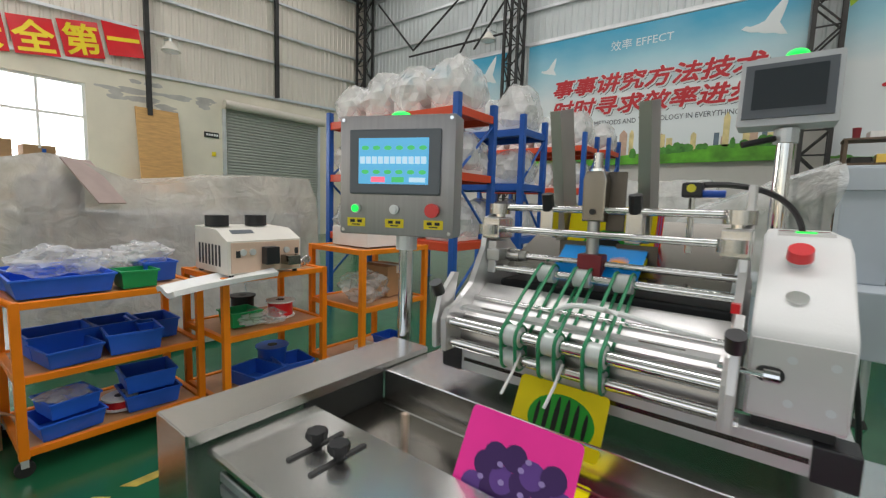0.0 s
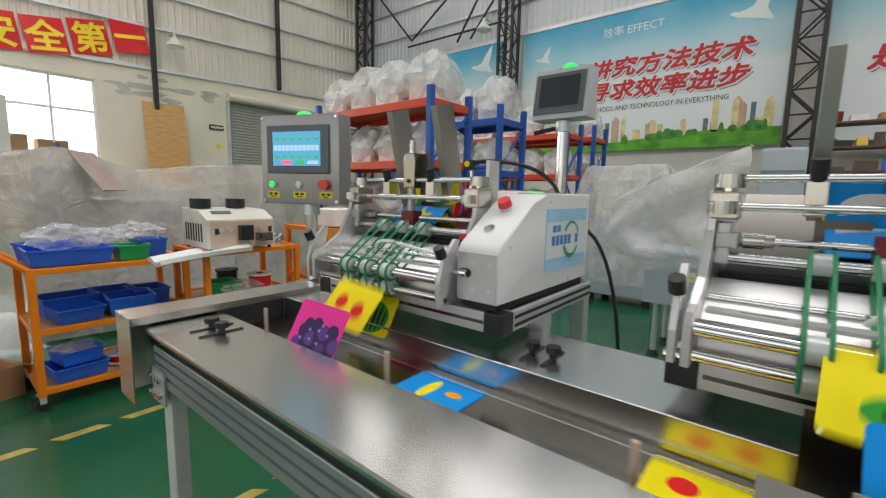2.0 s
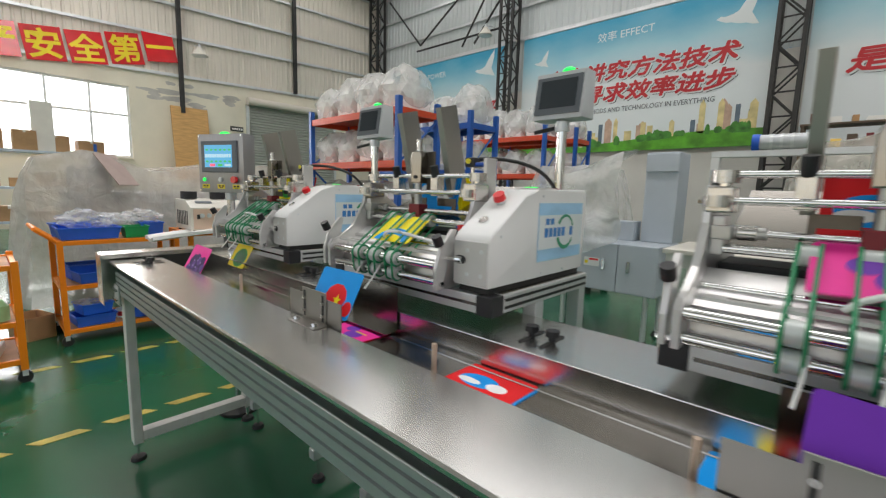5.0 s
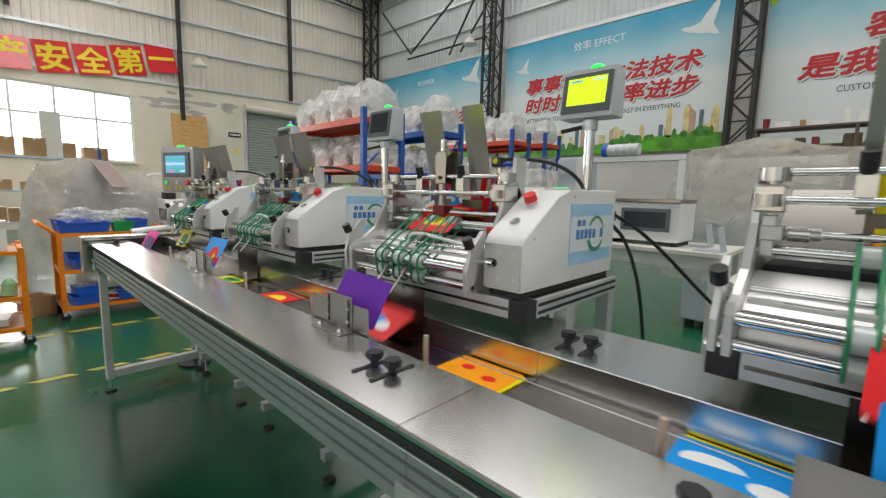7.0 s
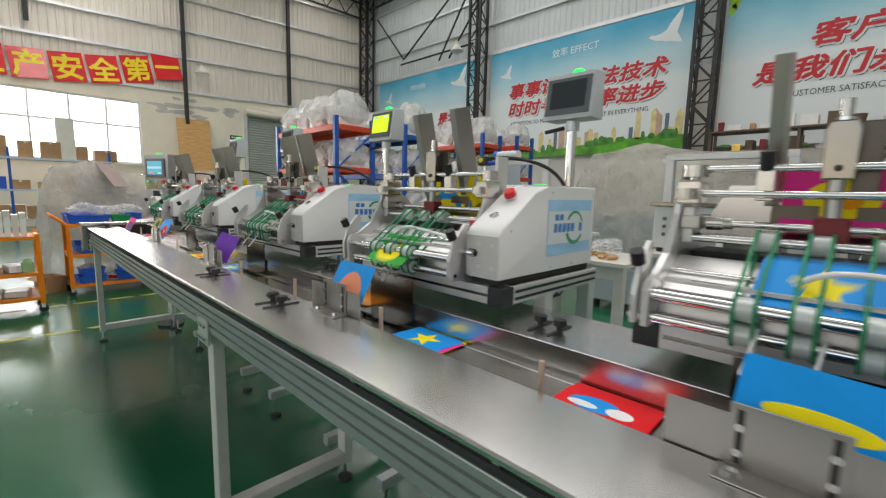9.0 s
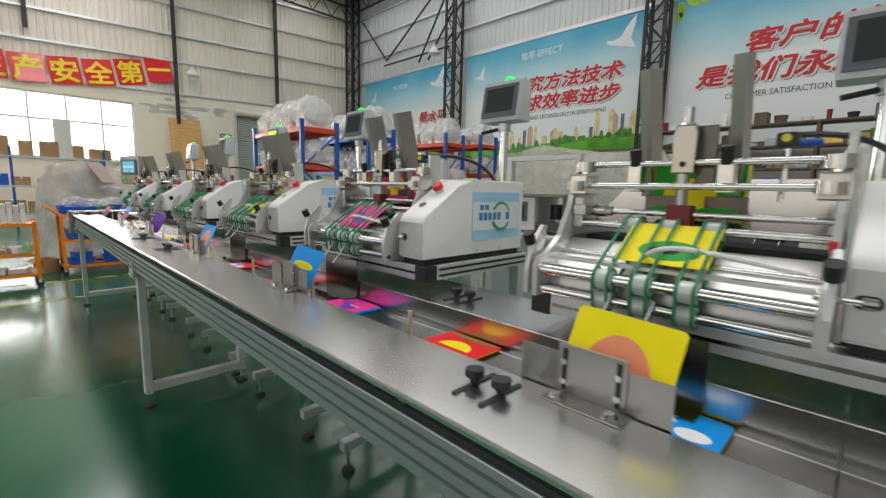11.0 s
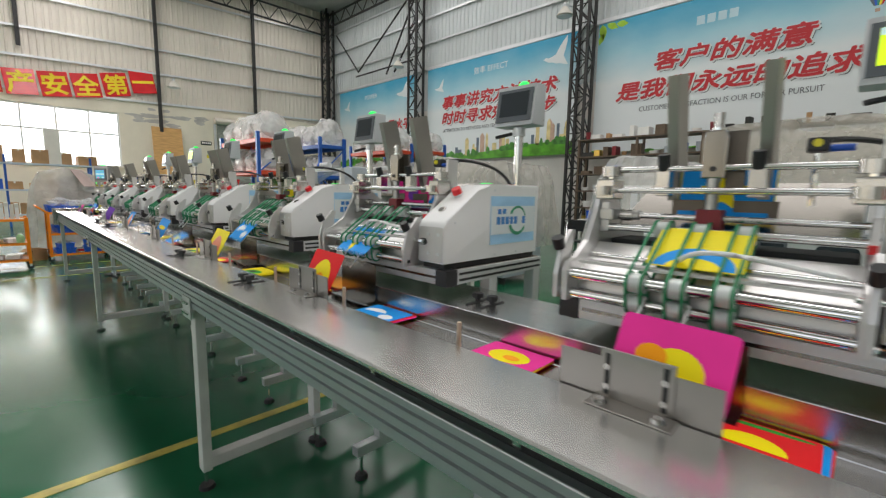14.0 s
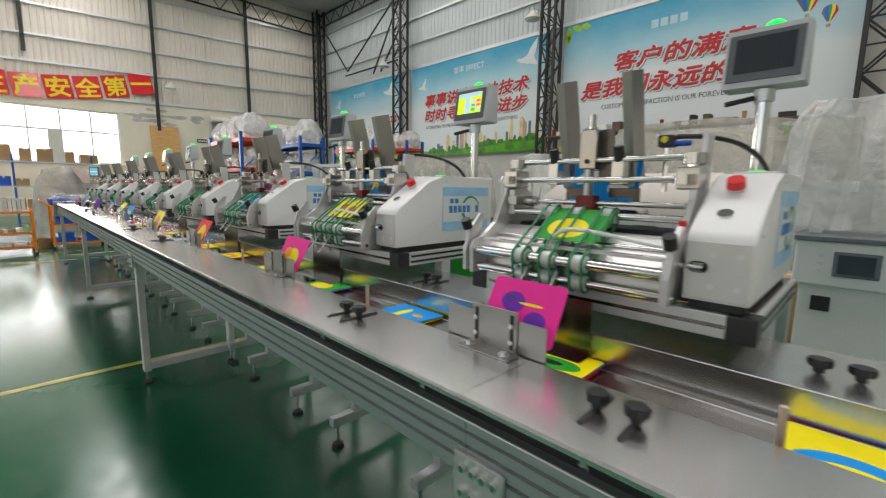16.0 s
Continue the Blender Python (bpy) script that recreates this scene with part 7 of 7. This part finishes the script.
def folding_chair(x, y, rz):
    t = thing("folding_chair", (x, y, 0), "dark metal folding chair beside the storage shelf", "chair", "folding chairs")
    t.rotation_euler = (0, 0, radians(rz))
    part("seat", B(-0.2, 0.2, -0.2, 0.2, 0.43, 0.46, bevel=0.01), BLACK, t)
    part("backrest", B(-0.19, 0.19, 0.2, 0.225, 0.62, 0.85, bevel=0.01), BLACK, t)
    for sx in (-0.2, 0.2):
        part("leg", C((sx, -0.24, 0), (sx, 0.215, 0.86), 0.012, 10), CHROME, t)
        part("leg", C((sx, 0.24, 0), (sx, -0.16, 0.44), 0.012, 10), CHROME, t)


folding_chair(3.3, 7.6, 20)
folding_chair(4.1, 8.3, -30)
bench(2.6, 4.6, 9.0, 9.7, 0.8, "pale work table before the storage shelf")
for i, (bx, g) in enumerate(((2.9, False), (3.4, False), (3.85, True), (4.3, False))):
    tagged(parts_bin(bx, 9.3, 0.8005, 0.34, 0.3, 0.2, 5 * i, 0, g), ("green" if g else "blue") + " plastic parts bin on a work table", "bin", "plastic parts bins")


def tower(x0, x1, y0, label, m=WHITE, top=1.42):
    off = ((x0 + x1) / 2, y0 + 0.25, 0)
    t = thing("strapping_machine", off, label, "machine", "strapping machines")
    part("base_cabinet", B(x0, x1, y0, y0 + 0.5, 0.08, 0.84, bevel=0.01), m, t, off=off)
    part("control_box", B(x0 - 0.03, x1 + 0.03, y0 - 0.03, y0 + 0.5, 0.84, 1.08, bevel=0.01), m, t, off=off)
    d = part("display", B(x0 + 0.13, x0 + 0.31, y0 - 0.042, y0 - 0.03, 0.90, 1.03, bevel=0.006), BEZEL, t, "dark display", off=off)
    part("glass", B(x0 + 0.15, x0 + 0.29, y0 - 0.044, y0 - 0.042, 0.915, 1.015), SCREEN, d, off=off)
    if x1 - x0 > 0.6:
        w = part("sight_window", PR(rrect(x0 + 0.47, x0 + 0.70, 0.90, 1.02, 0.03), "y", y0 - 0.036, y0 - 0.03), SCREEN, t, "dark sight window", off=off)
        part("pulley", C((x0 + 0.53, y0 - 0.036, 0.96), (x0 + 0.53, y0 - 0.04, 0.96), 0.04, 18), RUBBER, w, off=off)
        part("pulley", C((x0 + 0.64, y0 - 0.036, 0.96), (x0 + 0.64, y0 - 0.04, 0.96), 0.04, 18), RUBBER, w, off=off)
        part("vent_panel", B(x0 + 0.58, x0 + 0.72, y0 - 0.006, y0 + 0.001, 0.55, 0.74), GREYCAB, t, off=off)
        for bx, bz in ((0.38, 0.74), (0.50, 0.66), (0.42, 0.5)):
            part("knob", C((x0 + bx, y0 + 0.001, bz), (x0 + bx, y0 - 0.02, bz), 0.02, 14), BLACK, t, off=off)
    for i in range(3):
        part("button", C((x0 + 0.08, y0 - 0.03, 0.925 + 0.04 * i), (x0 + 0.08, y0 - 0.04, 0.925 + 0.04 * i), 0.011, 12), GIRT, t, off=off)
    part("table_edge", B(x0 - 0.05, x1 + 0.05, y0 - 0.05, y0 + 0.5, 1.08, 1.105, bevel=0.004), BEZEL, t, "dark grey table edge", off=off)
    for x in (x0, x1 - 0.06):
        part("arch_post", B(x, x + 0.06, y0 + 0.2, y0 + 0.28, 1.105, top, bevel=0.005), m, t, off=off)
    part("arch_top", B(x0, x1, y0 + 0.2, y0 + 0.28, top, top + 0.06, bevel=0.005), m, t, off=off)
    part("spool_boss", C((x0 + 0.25, y0 + 0.001, 0.42), (x0 + 0.25, y0 - 0.02, 0.42), 0.035, 18), BLACK, t, off=off)
    part("latch", B(x0 + 0.06, x0 + 0.14, y0 - 0.008, y0 + 0.001, 0.70, 0.78), BLACK, t, off=off)
    for x in (x0 + 0.05, x1 - 0.05):
        for y in (y0 + 0.06, y0 + 0.44):
            part("foot", C((x, y, 0), (x, y, 0.081), 0.03, 12), RUBBER, t, off=off)


tower(6.65, 7.42, 3.75, "white strapping machine with an arch and dark display", WHITE, 1.36)
tower(8.42, 8.95, 2.75, "pale strapping machine with a dark display", WHITE, 1.34)
part_cover = obj("plastic_hood", cover(8.33, 9.0, 2.9, 3.35, 1.14, 1.84, 0.05, 0.06, 23, 14), FILM)
tagged(part_cover, "clear plastic hood draped over a strapping machine", "plastic sheet")
carton(7.68, 3.45, 0, 0.42, 0.36, 0.42, 15, "open brown carton on the floor", None, True)
carton(8.2, 3.6, 0, 0.3, 0.4, 0.75, 0, "tall brown carton beside a machine")


# ---- storage shelf along the back wall ----
def back_shelf():
    off = (4.4, 12.3, 0)
    t = thing("wall_shelf", off, "long dark steel storage shelf crowded with parts", "shelf")
    for x in (1.0, 2.7, 4.3, 6.0, 7.7):
        for y in (12.0, 12.5):
            part("post", B(x - 0.03, x + 0.03, y - 0.03, y + 0.03, 0, 2.96), WOODSHELF, t, off=off)
    for z in (0.5, 1.0, 1.5, 2.0, 2.5, 3.0):
        part("board", B(0.95, 7.75, 11.95, 12.55, z - 0.04, z), WOODSHELF, t, off=off)
    rnd = random.Random(21)
    mats = (CARTON, BLACK, DARK, WOODSHELF, BLACK, BEIGE, DARK, WOODSHELF, TRUSS, MAROON, BRASS, GREYCAB, BINBLUE, PAPER)
    for z in (0.5, 1.0, 1.5, 2.0, 2.5, 3.0):
        x = 1.08
        while x < 7.5:
            w, h = rnd.uniform(0.1, 0.4), rnd.uniform(0.08, 0.3)
            m = rnd.choice(mats if z < 2.9 else (BLACK, WOODSHELF, CARTON, PAPER, MAROON, DARK))
            if rnd.random() < 0.35:
                ob = obj("pot", C((0, 0, 0.0005), (0, 0, h), w * 0.35, 16, w * 0.45), m, smooth=True)
                tagged(ob, "small round pot on a storage shelf", "pot", "things on the wall shelf")
            else:
                ob = obj("stored_box", B(-w / 2, w / 2, -0.15, 0.15, 0.0005, h, bevel=0.008), m)
                ob.rotation_euler = (0, 0, radians(rnd.uniform(-8, 8)))
                tagged(ob, "boxed part on a dark storage shelf", "box", "things on the wall shelf")
            ob.location = (x + w / 2, 12.15 + rnd.uniform(-0.02, 0.1), z)
            x += w + rnd.uniform(0.05, 0.22)


back_shelf()


# ---- what moves ----
def motions():
    for ob, n in PINS:
        walk(ob, pin_rows(n))
    for ob, rows in CARDS:
        walk(ob, rows)


motions()
